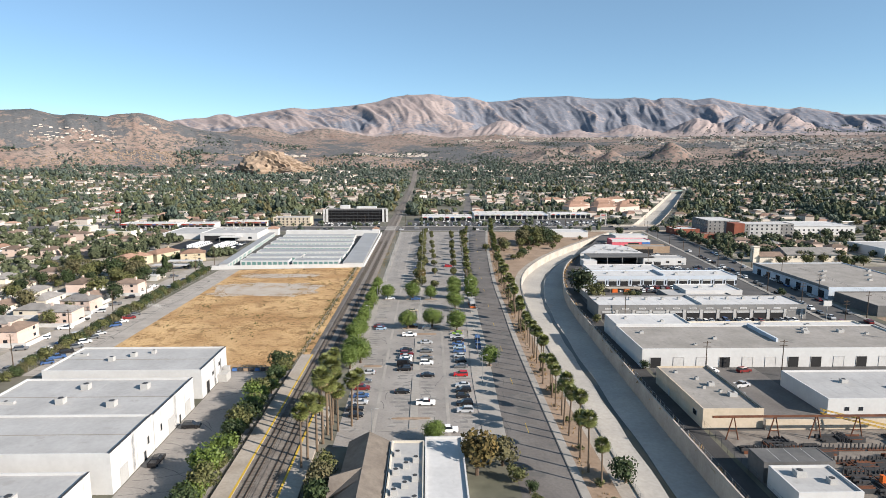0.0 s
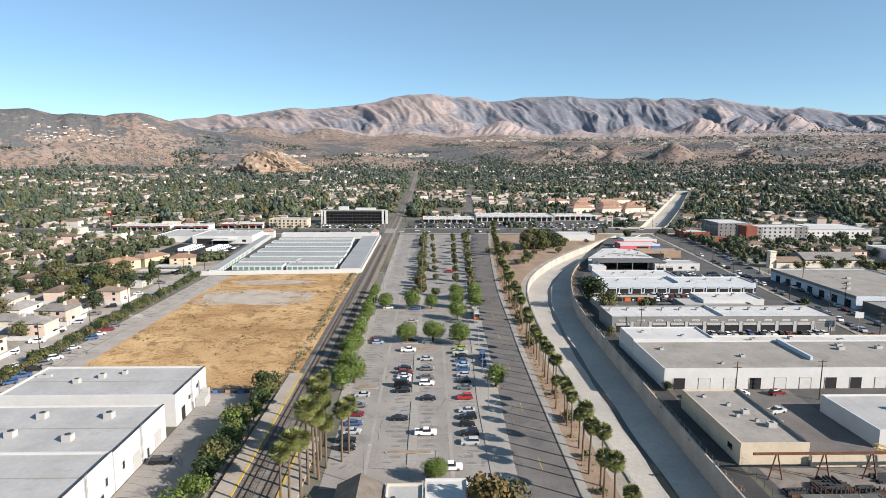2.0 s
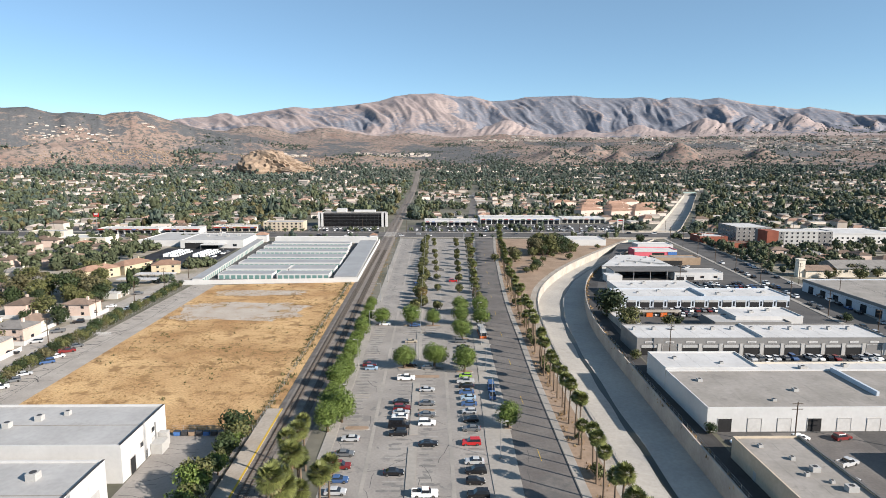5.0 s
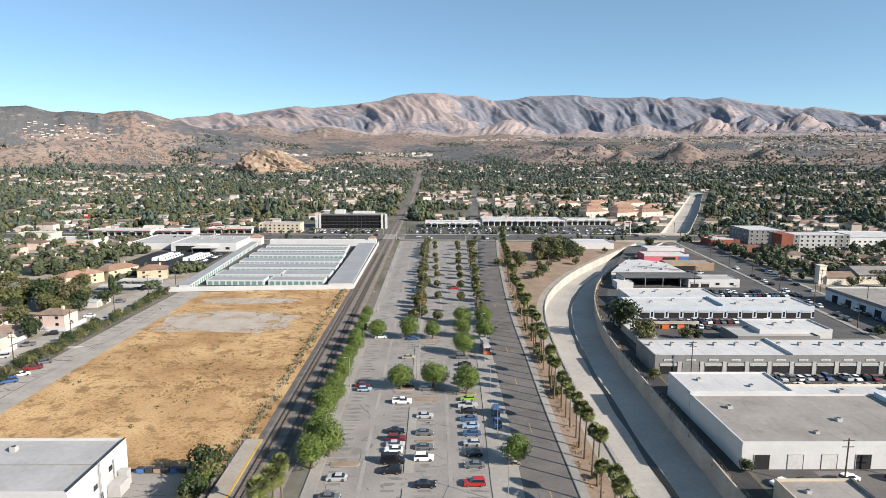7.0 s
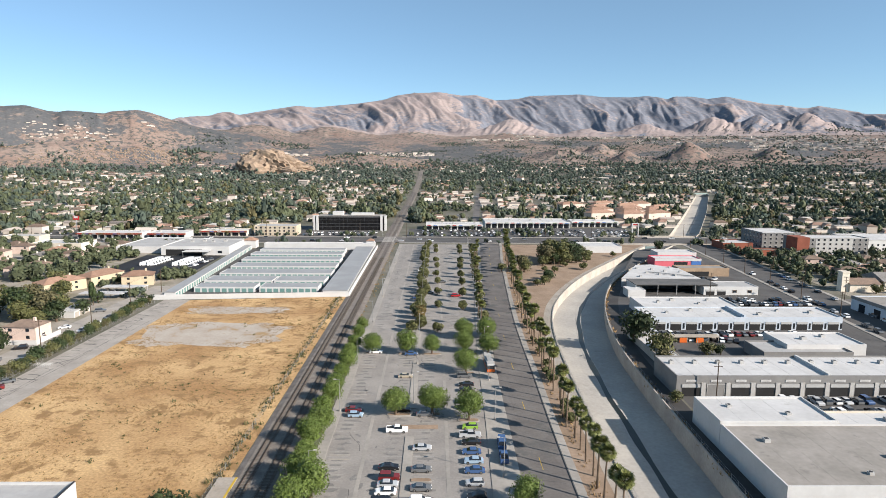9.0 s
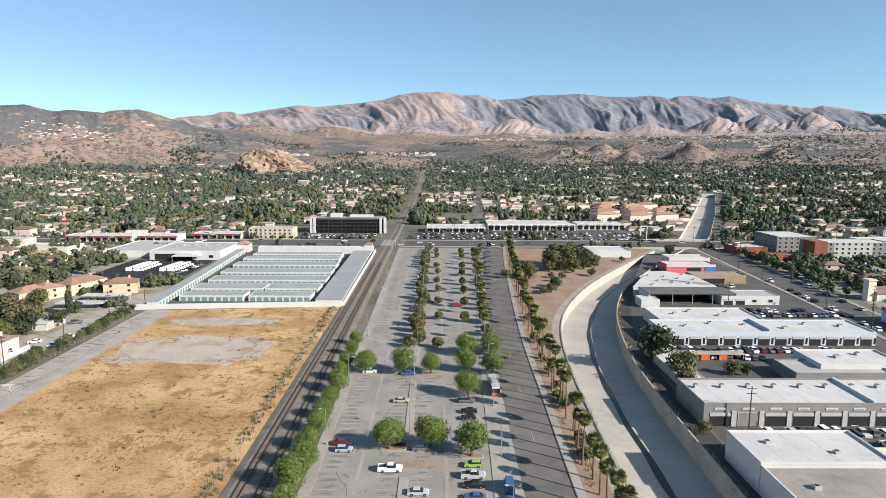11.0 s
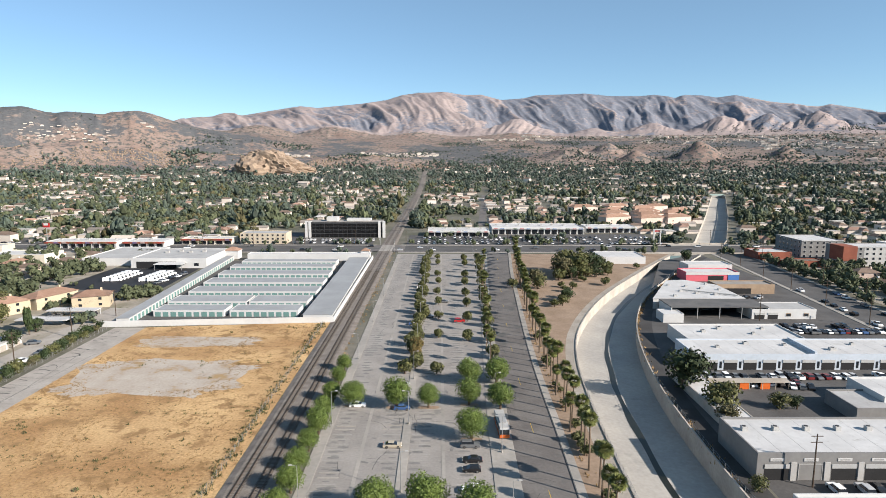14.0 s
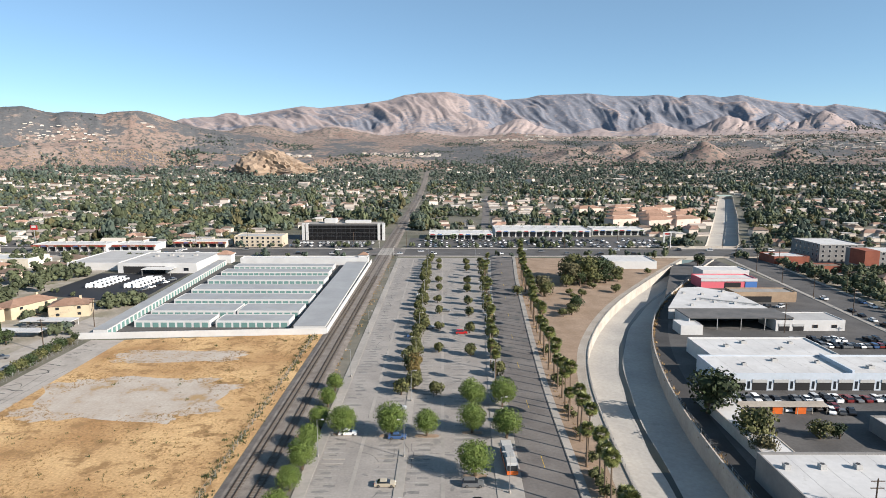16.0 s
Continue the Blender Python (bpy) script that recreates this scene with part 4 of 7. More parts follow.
part("hall_roof", Mesher().face((-2.8, -5.8, 4.3), (14.5, -5.8, 4.3), (14.5, 0, 7), (-2.8, 0, 7)).face((14.5, 5.8, 4.3), (-2.8, 5.8, 4.3), (-2.8, 0, 7), (14.5, 0, 7)).face((14.5, -5.8, 4.3), (14.5, 5.8, 4.3), (14.5, 0, 7)).face((-2.8, 5.8, 4.3), (-2.8, -5.8, 4.3), (-2.8, 0, 7)), "shingle_brown", ch)
hl = thing("parish_hall", 268, 424, 0, "large pale two-storey hall with a grey gable roof", "hall")
part("wall", Mesher().box(-18, 18, -9, 9, 0, 5.5), "cream_wall", hl)
part("roof", Mesher().face((-19, -10, 5.4), (19, -10, 5.4), (19, 0, 9.2), (-19, 0, 9.2)).face((19, 10, 5.4), (-19, 10, 5.4), (-19, 0, 9.2), (19, 0, 9.2)).face((19, -10, 5.4), (19, 10, 5.4), (19, 0, 9.2)).face((-19, 10, 5.4), (-19, -10, 5.4), (-19, 0, 9.2)), "shingle_grey", hl)
for c in (-12, -4, 4, 12):
    part("window", Mesher().box(c - 0.9, c + 0.9, -9.06, -9, 3, 4.3), "glass_dark", hl)

flat_building("shed", 75.4, 91.5, 129, 135.6, 5, "dark_roof", "dark_roof", "yard shed with a dark ribbed metal roof", "shed", 0.1)
structure("yard_wall", Mesher().box(90.7, 160, 155.4, 155.8, 0, 2.8), "beige_wall", "plain beige yard wall")

# ---- vegetation ----
def leaf_cloud(n, rad, size, seed, squash=1.0, lumps=7, core=0.5, spread=0.48):
    """Points of leaf clumps over a lumpy crown of unit centre; returns verts and tris."""
    r = np.random.default_rng(seed)
    cent = r.normal(size=(lumps, 3))
    cent /= np.linalg.norm(cent, axis=1)[:, None]
    cent *= rad * spread
    cent[:, 2] *= 0.8
    lr = rad * r.uniform(0.42, 0.66, lumps)
    pick = r.integers(0, lumps, n)
    d = r.normal(size=(n, 3))
    d /= np.linalg.norm(d, axis=1)[:, None]
    p = cent[pick] + d * (lr[pick] * r.uniform(0.72, 1.06, n))[:, None]
    p[:, 2] *= squash
    a, b = r.normal(size=(n, 3)), r.normal(size=(n, 3))
    a = 0.55 * a / np.linalg.norm(a, axis=1)[:, None] + 0.45 * np.cross(d, a)
    b = np.cross(a, d + 0.5 * b)
    a /= np.linalg.norm(a, axis=1)[:, None]
    b /= np.linalg.norm(b, axis=1)[:, None] + 1e-9
    s = size * r.uniform(0.6, 1.4, n)[:, None]
    v = np.stack([p - a * s, p + b * s * 0.7, p + a * s, p - b * s * 0.7], 1).reshape(-1, 3)
    k = np.arange(n)[:, None] * 4
    t = np.concatenate([k + [0, 1, 2], k + [0, 2, 3]])
    # dark inner mass that closes the crown
    cv, ct, o = [], [], len(v)
    ico = bmesh.new()
    bmesh.ops.create_icosphere(ico, subdivisions=1, radius=1)
    iv = np.array([q.co for q in ico.verts])
    it = np.array([[q.index for q in f.verts] for f in ico.faces])
    ico.free()
    for c, q in zip(cent, lr):
        w = c + iv * q * core * r.uniform(0.8, 1.2, (len(iv), 1))
        w[:, 2] *= squash
        cv.append(w)
        ct.append(it + o)
        o += len(iv)
    return np.concatenate([v] + cv), np.concatenate([t] + ct)


def tree(name, rad, height, leaf, label, n=1500, size=0.34, seed=1, squash=0.9, lumps=7, spread=0.48):
    """Trunk with limbs and a crown of leaf clumps, at the origin; copied later."""
    b = thing(name, 0, 0, 0, label, "tree")
    v, t = leaf_cloud(n, rad, size, seed, squash, lumps, 0.46, spread)
    top = height - rad * squash * 0.95
    v = v + np.array([0, 0, top])
    m = Mesher().tube((0, 0, -0.1), (0.1, 0.05, top * 0.8), rad * 0.085 + 0.04, rad * 0.055 + 0.03, 7)
    r = random.Random(seed)
    for i in range(6):
        w = i * 1.05 + r.random()
        m.tube((0.1, 0.05, top * 0.6), (math.cos(w) * rad * 0.5, math.sin(w) * rad * 0.5, top + rad * 0.15 * r.random()), rad * 0.04 + 0.02, 0.03, 5)
    part("trunk", m, "bark", b)
    part("crown", tri_mesh("crown", v, t, leaf), leaf, b)
    return b


def palm(height, seed, fronds=80):
    """Fan palm: slender ringed trunk, ball of drooping fan fronds, dry thatch below."""
    r = random.Random(seed)
    b = thing("palm_tree", 0, 0, 0, "tall slender fan palm with a green ball of fronds", "palm tree", "palms along the road")
    m = Mesher()
    lean = (r.uniform(-0.3, 0.3), r.uniform(-0.3, 0.3))
    pts = [(lean[0] * k * k, lean[1] * k * k, height * k) for k in (0, 0.33, 0.66, 1)]
    for i, (p, q) in enumerate(zip(pts, pts[1:])):
        m.tube(p, q, 0.27 - 0.035 * i, 0.24 - 0.035 * i, 7)
    part("trunk", m, "palm_bark", b)
    top = Vector(pts[-1])
    for nm, cnt, lo, hi, ln, material in (("frond_ball", fronds, -0.75, 1.35, 1.16, "palm_leaf"), ("thatch", 30, -1.45, -0.7, 1.0, "palm_thatch")):
        vs, ts = [], []
        for i in range(cnt):
            w, e = r.uniform(0, 6.283), r.uniform(lo, hi)
            out = Vector((math.cos(w) * math.cos(e), math.sin(w) * math.cos(e), math.sin(e)))
            side = out.cross(Vector((0, 0, 1))).normalized()
            hub = top + out * ln * r.uniform(0.75, 1.05)
            k = len(vs)
            vs += [tuple(top), tuple(hub + side * 0.05), tuple(hub - side * 0.05)]
            ts.append((k, k + 1, k + 2))
            for j in range(9):
                f = (j / 8 - 0.5) * 2.5
                d = out * math.cos(f) + side * math.sin(f)
                tip = hub + d * ln * r.uniform(0.85, 1.15) - Vector((0, 0, 0.12 + 0.22 * r.random()))
                wid = d.cross(out.cross(side)).normalized() * 0.12
                k = len(vs)
                vs += [tuple(hub), tuple(hub * 0.5 + tip * 0.5 + wid), tuple(tip), tuple(hub * 0.5 + tip * 0.5 - wid)]
                ts += [(k, k + 1, k + 2), (k, k + 2, k + 3)]
        part(nm, tri_mesh(nm, np.array(vs), np.array(ts), material), material, b)
    return b


def place(proto, spots, group=""):
    """Copies of a prototype at (x, y, scale) or (x, y, scale, z); the prototype itself takes the first place."""
    protos = proto if isinstance(proto, list) else [proto]
    used = set()
    for i, s in enumerate(spots):
        p = protos[i % len(protos)]
        x, y, k = s[:3]
        z = s[3] if len(s) > 3 else 0
        mt = pose(x, y, z, 0, 0, (i * 137) % 360)
        ob = copy_thing(p, mt) if p in used else p
        ob.matrix_basis = mt @ Matrix.Diagonal((k, k, k, 1))
        if group:
            ob["group"] = group
        used.add(p)
    for p in protos:
        if p not in used:
            for o in (*p.children_recursive, p):
                bpy.data.objects.remove(o)


LOT = "round green tree with a dense clipped crown in the car park"
lot_trees = [tree("lot_tree", 4.45, 8.8, "leaf", LOT, 6000, 0.175, s, 0.97, 14, 0.40) for s in (1, 2, 3)]
place(lot_trees, [(-19.2, 308, 0.95), (-6.6, 307, 1.1), (2.6, 307, 0.9), (14, 287, 1.05), (14.4, 309, 1.0), (23.2, 306, 1.0), (15.2, 326, 1.05), (23.9, 326, 1.05),
                  (-7.4, 253.6, 1.0), (2.9, 253.6, 1.12), (13, 250, 1.08), (22.4, 207, 0.9), (2.5, 150, 0.75),
                  (-25.5, 205, 1.0), (-22.6, 211, 1.1), (-26.5, 217, 0.95), (-27, 234, 0.98), (-26.2, 243, 0.9), (-27.2, 252, 0.8), (-26.4, 262, 0.8), (-27, 271, 0.72), (-26.5, 281, 0.7), (-25.8, 290, 0.9), (-26.5, 300, 0.8), (-26, 312, 0.75), (-26.5, 326, 0.7), (-26.5, 338, 0.7), (-26.6, 226, 0.75)],
      "car park trees")
shrubs = [tree("lot_shrub", 2.3, 4.6, "leaf_olive", "dull olive tree in the far car park", 900, 0.28, s, 0.95) for s in (11, 12)]
spots = [(-5.9, 335, 1.2), (4.8, 335, 1.0)]
for i in range(30):
    spots.append((-3 + rng.uniform(-1.6, 1.6), 340 + i * 8.2, rng.uniform(0.8, 1.5)))
for y in (372, 401, 428, 450, 478, 500, 540, 562):
    spots += [(17 + (y - 372) * 0.03, y, 1.1), (5 + rng.uniform(-1, 1), y + 4, 0.9)]
for i in range(12):
    spots.append((24 + i * 0.75, 330 + i * 21, 1.2))
place(shrubs, spots, "far car park trees")
gold = tree("golden_tree", 2.6, 6.5, "leaf_gold", "tree with thin golden-brown foliage", 700, 0.3, 21, 1.1)
place([gold], [(-2.8, 348, 1.0), (-2.6, 356, 1.1), (12.2, 134, 1.75)])

palms = [palm(h, s) for h, s in ((11.0, 1), (12.2, 2), (9.8, 3), (13, 4))]
pspots = []
y = 128.0
while y < 592:
    x = rr(y) + 4.6 + rng.uniform(-0.9, 0.9)
    pspots.append((x, y, float(rng.uniform(0.85, 1.1))))
    y += float(rng.uniform(4.6, 7.4)) if y < 330 else float(rng.uniform(4.4, 7.0))
for i in range(18):
    y = 343 + i * 12.5
    pspots.append((rl(y) - 3.0 + rng.uniform(-1, 1), y + rng.uniform(-3, 3), float(rng.uniform(0.7, 1.0))))
pspots += [(-27.5, 141, 1.2), (-26.2, 146, 1.3), (-25.4, 150, 1.35), (-25, 155, 1.35), (-23.5, 152, 1.25), (-22.6, 157, 1.15), (-24.6, 161, 1.3), (-19.4, 160, 1.2), (-18.3, 164, 1.05), (-29, 166, 1.1), (-27.8, 172, 1.1), (-26.8, 178, 1.2), (-27.2, 185, 1.0), (-25, 168, 1.25), (-28.2, 137, 1.1)]
place(palms, pspots)

yard_trees = [tree("broadleaf_tree", 4.4, 7.6, lf, lb, 1000, 0.34, s, 0.85, 8) for s, lf, lb in ((31, "leaf_dark", "dark green garden tree with a spreading crown"), (30, "leaf_tan", "dry tawny garden tree with a loose crown"), (32, "leaf_olive", "olive green garden tree with a loose crown"), (33, "leaf_dark", "dark green garden tree with an uneven crown"), (34, "leaf_olive", "dull green garden tree with a broad crown"))]
hedge = [(-47.6 + float(rng.uniform(-1.0, 1.0)), 112 + i * 3.4, float(rng.uniform(0.55, 1.05))) for i in range(27)]
gardens = []
for i in range(900):
    x, y = float(rng.uniform(-470, -157)), float(rng.uniform(170, 590))
    if -240 < x < -140 and y > 430 or x > -176 and y > 385 or x > -215 and y < 345 and i % 5 > 1:
        continue
    gardens.append((x, y, float(rng.uniform(0.65, 1.35))))
east = [(86, 304, 1.3), (82, 322, 1.85), (84, 296, 0.8), (104, 306, 0.75), (109, 306, 0.6), (77, 246, 0.6), (75, 203, 0.45), (78, 498, 1.9), (88, 503, 2.4), (98, 510, 2.0), (84, 516, 2.1), (106, 524, 1.5), (59, 475, 1.4), (60, 468, 1.2), (70, 437, 1.0), (66, 430, 0.8), (72, 445, 0.8), (112, 536, 1.0), (76, 492, 1.1), (84, 494, 1.2), (92, 497, 1.2), (101, 503, 1.2), (94, 515, 1.5), (110, 515, 1.0),
        (176, 556, 1.2), (46, 470, 0.8), (45, 130, 0.8), (18.6, 138, 1.0), (20.8, 131, 0.6), (23.0, 126, 0.42), (23.6, 121, 0.4), (23.4, 116, 0.42), (-22, 128, 0.9), (-22, 135, 0.8), (-21, 120, 0.9), (75, 262, 0.55), (186, 312, 0.6), (160, 470, 0.6)]
for i in range(420):
    east.append((float(rng.uniform(270, 600)), float(rng.uniform(398, 596)), float(rng.uniform(0.6, 1.2))))
for i in range(60):
    east.append((float(rng.uniform(232, 300)), float(rng.uniform(400, 534)), float(rng.uniform(0.6, 1.15))))
for i in range(34):
    east.append((float(rng.uniform(-420, 420)), float(rng.choice([640, 646, 690, 760])) + float(rng.uniform(-3, 3)), float(rng.uniform(0.5, 0.9))))
east = [e for e in east if not (270 < e[0] < 335 and 536 < e[1] < 610) and not (328 < e[0] < 432 and (345 < e[1] < 403 or 427 < e[1] < 472)) and not (cl(e[1]) - 3 < e[0] < cr(e[1]) + 3 and e[1] > 590) and not -52 < e[0] < -24]
track_hedge = [(-135.5 + float(rng.uniform(-1.2, 1.2)) - (y - 200) * 0.01, float(y), float(rng.uniform(0.4, 0.85)), -0.9) for y in range(160, 394, 4)]
place([tree("hedge_tree", 4.2, 8.6, lf, "dense dark evergreen in the hedge beside the platform", 1700, 0.32, s_, 0.9) for s_, lf in ((35, "leaf"), (36, "leaf_olive"), (37, "leaf_dark"))], hedge, "platform hedge")
spots = [(-161, 351, 1.3), (-168, 357, 1.7), (-175, 350, 1.4), (-183, 358, 1.9), (-193, 352, 1.5), (-172, 366, 1.4), (-184, 371, 1.7), (-195, 364, 1.6), (-201, 345, 1.3), (-164, 344, 0.9), (-157, 363, 1.0), (-206, 360, 1.7), (-178, 361, 1.2), (-188, 346, 1.1), (-170, 348, 1.0)] + track_hedge + east[:34] + sorted(gardens, key=lambda q: -q[0])[:80] + sorted(east[34:], key=lambda q: q[1])[:80]
place(yard_trees, spots)
rest = [(-150 + float(rng.uniform(-6, 7)), float(rng.uniform(438, 458)), float(rng.uniform(0.7, 1.0))) for i in range(16)]
rest += [(float(rng.uniform(-238, -208)), float(rng.uniform(432, 532)), float(rng.uniform(0.8, 1.5))) for i in range(46)]
rest += [(float(rng.uniform(-330, -200)), float(rng.uniform(575, 596)), float(rng.uniform(0.5, 0.9))) for i in range(24)]
rest += [(float(rng.uniform(-205, -146)), float(rng.uniform(455, 470)) + 10, 0.35) for i in range(6)]
rest += [(199 + (y - 250) * 0.114 + float(rng.uniform(-1, 3)), float(y), float(rng.uniform(0.6, 1.1))) for y in range(428, 598, 6)] + [(float(rng.uniform(228, 275)), float(rng.uniform(436, 536)), float(rng.uniform(0.7, 1.25))) for i in range(60)] + sorted(gardens, key=lambda q: -q[0])[80:] + sorted(east[34:], key=lambda q: q[1])[80:]
garden_wood = [leaf_cloud(90, 1.0, 0.2, 60 + i, (0.85, 1.0, 0.9, 1.3)[i % 4], 4, 0.75) for i in range(6)]
structure("garden_trees", scatter("garden_trees", garden_wood, [(x, y, 3.6 * k, 4.1 * k, 1.0, i * 2.4) for i, (x, y, k) in enumerate(rest)], "leaf_near"), "leaf_near", "garden trees crowding the suburban streets", "stuff")

# dry tufts and weeds in the field

tuft = []
for s in range(4):
    r = np.random.default_rng(50 + s)
    n = 9
    p = r.normal(scale=0.35, size=(n, 3)) * [1, 1, 0]
    w = r.uniform(0, 6.28, n)
    d = np.stack([np.cos(w), np.sin(w), np.zeros(n)], 1) * 0.12
    tip = p + r.normal(scale=0.18, size=(n, 3)) + np.array([0, 0, 0.55])
    tuft.append((np.stack([p - d, p + d, tip], 1).reshape(-1, 3), np.arange(n * 3).reshape(-1, 3)))
spots = []
while len(spots) < 7500:
    x, y = rng.uniform(-117, -45.5), rng.uniform(206, 396)
    v = noise.noise(Vector((x * 0.06, y * 0.06, 3)))
    bare = ((x + 87) / 29) ** 6 + ((y - 333) / 17.5) ** 6 < 1
    if bare and rng.random() < 0.97 or v + rng.uniform(-0.4, 0.4) < 0:
        continue
    spots.append((x, y, 0.02, rng.uniform(0.25, 0.6), rng.uniform(0.5, 1.1), rng.uniform(0, 6.28)))
for i in range(1800):
    w, k = rng.uniform(0, 6.283), rng.uniform(0.72, 1.12)
    cx, cy, rx, ry = ((-87, 333, 29, 17), (-89, 371, 24, 7))[i % 3 == 0]
    spots.append((cx + rx * k * math.copysign(abs(math.cos(w)) ** 0.45, math.cos(w)), cy + ry * k * math.copysign(abs(math.sin(w)) ** 0.45, math.sin(w)), 0.05, rng.uniform(0.3, 0.7), rng.uniform(0.4, 0.9), rng.uniform(0, 6.28)))
structure("dry_tufts", scatter("dry_tufts", tuft, spots, "straw"), "straw", "tufts of tall dry golden grass", "stuff")
spots = []
for i in range(1500):
    if i > 620:
        x, y = rng.uniform(-114, -50), 275 + rng.normal(scale=24)
        if y < 208 or y > 312 or noise.noise(Vector((x * 0.04, y * 0.07, 9))) < -0.05:
            continue
        spots.append((x, y, 0.02, rng.uniform(0.35, 0.9), rng.uniform(0.4, 0.8), rng.uniform(0, 6.28)))
        continue
    if i % 3:
        x, y = -45.5 + rng.normal(scale=1.2), rng.uniform(205, 398)
    else:
        x, y = rng.uniform(-116, -48), rng.uniform(215, 395)
        if noise.noise(Vector((x * 0.05, y * 0.05, 9))) < 0.12:
            continue
    spots.append((x, y, 0.02, rng.uniform(0.5, 1.4), rng.uniform(0.6, 1.2), rng.uniform(0, 6.28)))
cypress = tree("cypress_tree", 1.6, 3.4, "leaf_dark", "tall narrow dark cypress beside the houses", 1500, 0.24, 39, 1.0)
place([cypress], [(-161, 380, 1.0), (-163.5, 384, 0.9), (-192, 372, 0.9)], "cypresses")
for o in [q for q in bpy.data.objects if q.name.startswith("cypress_tree")]:
    o.matrix_basis = o.matrix_basis @ Matrix.Diagonal((1, 1, 3.6, 1))
structure("weeds", scatter("weeds", tuft, spots, "scrub"), "scrub", "low green weeds", "stuff")
spots = [(-29.0 + rng.normal(scale=0.9), rng.uniform(230, 596), 0.1, rng.uniform(0.4, 1.1), rng.uniform(0.5, 1.0), rng.uniform(0, 6.28)) for i in range(200)]
spots += [(rr(y) + rng.uniform(3, 6.5), y, 0.04, rng.uniform(0.4, 1.3), 0.9, rng.uniform(0, 6.28)) for y in rng.uniform(110, 560, 300)]
spots += [(cr(y) + 0.9 + rng.normal(scale=0.3), y, 0.05, rng.uniform(0.5, 1.6), 1.0, rng.uniform(0, 6.28)) for y in rng.uniform(100, 560, 380)]
verge = [(float(rng.uniform(60 + (y - 420) * 0.18, cl(y) - 5)), float(y), float(rng.uniform(0.4, 0.8))) for y in rng.uniform(420, 545, 22)] + [(rr(y) + 5.5 + float(rng.uniform(-1, 1)), float(y), float(rng.uniform(0.25, 0.5))) for y in rng.uniform(118, 420, 26)]
place(tree("verge_bush", 4.2, 7.0, "leaf_olive", "low olive bush on the dirt verge", 420, 0.6, 38, 0.8), verge, "verge bushes")
structure("track_weeds", scatter("track_weeds", tuft, spots, "straw"), "straw", "dry weeds along the railway and canal road", "stuff")

# ---- hills and mountains ----
# crest of the range: bearing in radians and height
RIDGE = [(-0.9, 230), (-0.55, 270), (-0.392, 296), (-0.366, 325), (-0.337, 339), (-0.322, 359), (-0.295, 350), (-0.238, 398), (-0.212, 418), (-0.186, 409), (-0.117, 443), (-0.081, 467), (-0.058, 501), (-0.033, 517), (0.007, 523), (0.042, 503), (0.066, 506), (0.095, 469), (0.131, 480), (0.148, 498), (0.222, 505), (0.258, 486),
         (0.302, 480), (0.323, 487), (0.351, 462), (0.363, 478), (0.386, 474), (0.406, 457), (0.43, 469), (0.473, 422), (0.519, 386), (0.532, 380), (0.545, 393), (0.574, 364), (0.598, 338), (0.9, 280)]
# skyline of the nearer brushy hills
LEFT = [(-1.0, 230), (-0.582, 235), (-0.558, 242), (-0.534, 225), (-0.522, 223), (-0.511, 230), (-0.469, 225), (-0.46, 234), (-0.427, 241), (-0.411, 231), (-0.383, 206), (-0.353, 181), (-0.3, 153), (-0.22, 128), (0.0, 108), (0.9, 104)]
# low rocky hills in front: height over the valley floor
LOW = [(-1.0, 50), (-0.6, 44), (-0.53, 58), (-0.49, 62), (-0.45, 50), (-0.41, 60), (-0.36, 50), (-0.3, 38), (-0.2, 30), (-0.1, 26), (-0.03, 20), (0.02, 8), (0.1, 0), (1.0, 0)]
# single mounds: bearing, distance, height, half width
MOUNDS = [(0.379, 2400, 58, 75), (0.487, 2420, 40, 60), (0.292, 2330, 36, 55), (0.254, 2480, 48, 80), (0.2, 2400, 40, 110), (0.44, 2300, 16, 110), (0.118, 3560, 84, 190), (0.06, 3500, 40, 120), (0.318, 3560, 52, 160), (0.414, 3600, 84, 150), (0.47, 3640, 96, 150), (0.53, 3660, 92, 170), (0.235, 3520, 34, 130), (-0.03, 3420, 40, 150), (-0.16, 3350, 44, 200), (-0.27, 3200, 50, 200)]


def lerp(tab, x):
    return float(np.interp(x, [p[0] for p in tab], [p[1] for p in tab]))


def smooth(a, b, x):
    t = min(1, max(0, (x - a) / (b - a)))
    return t * t * (3 - 2 * t)


def gully(a, t, k):
    """0 on the spurs, up to 1 in the ravines that run down the slope."""
    w = 0.55 * noise.noise(Vector((a * 7 * k, t * 1.7, 8.1))) + 0.16 * noise.noise(Vector((a * 30 * k, t * 5, 2.2)))
    v = 0.0
    for f, g, q in ((1.0, 1.0, 0.0), (2.3, 0.5, 5.0), (5.1, 0.28, 9.0), (11.0, 0.16, 4.0)):
        v += g * min(1.0, 1.9 * abs(noise.noise(Vector((a * 11 * f * k + t * 0.6 * f + w * (1 + 0.35 * f), t * 0.4 * f + q, q + 1.3)))))
    return v / 1.5


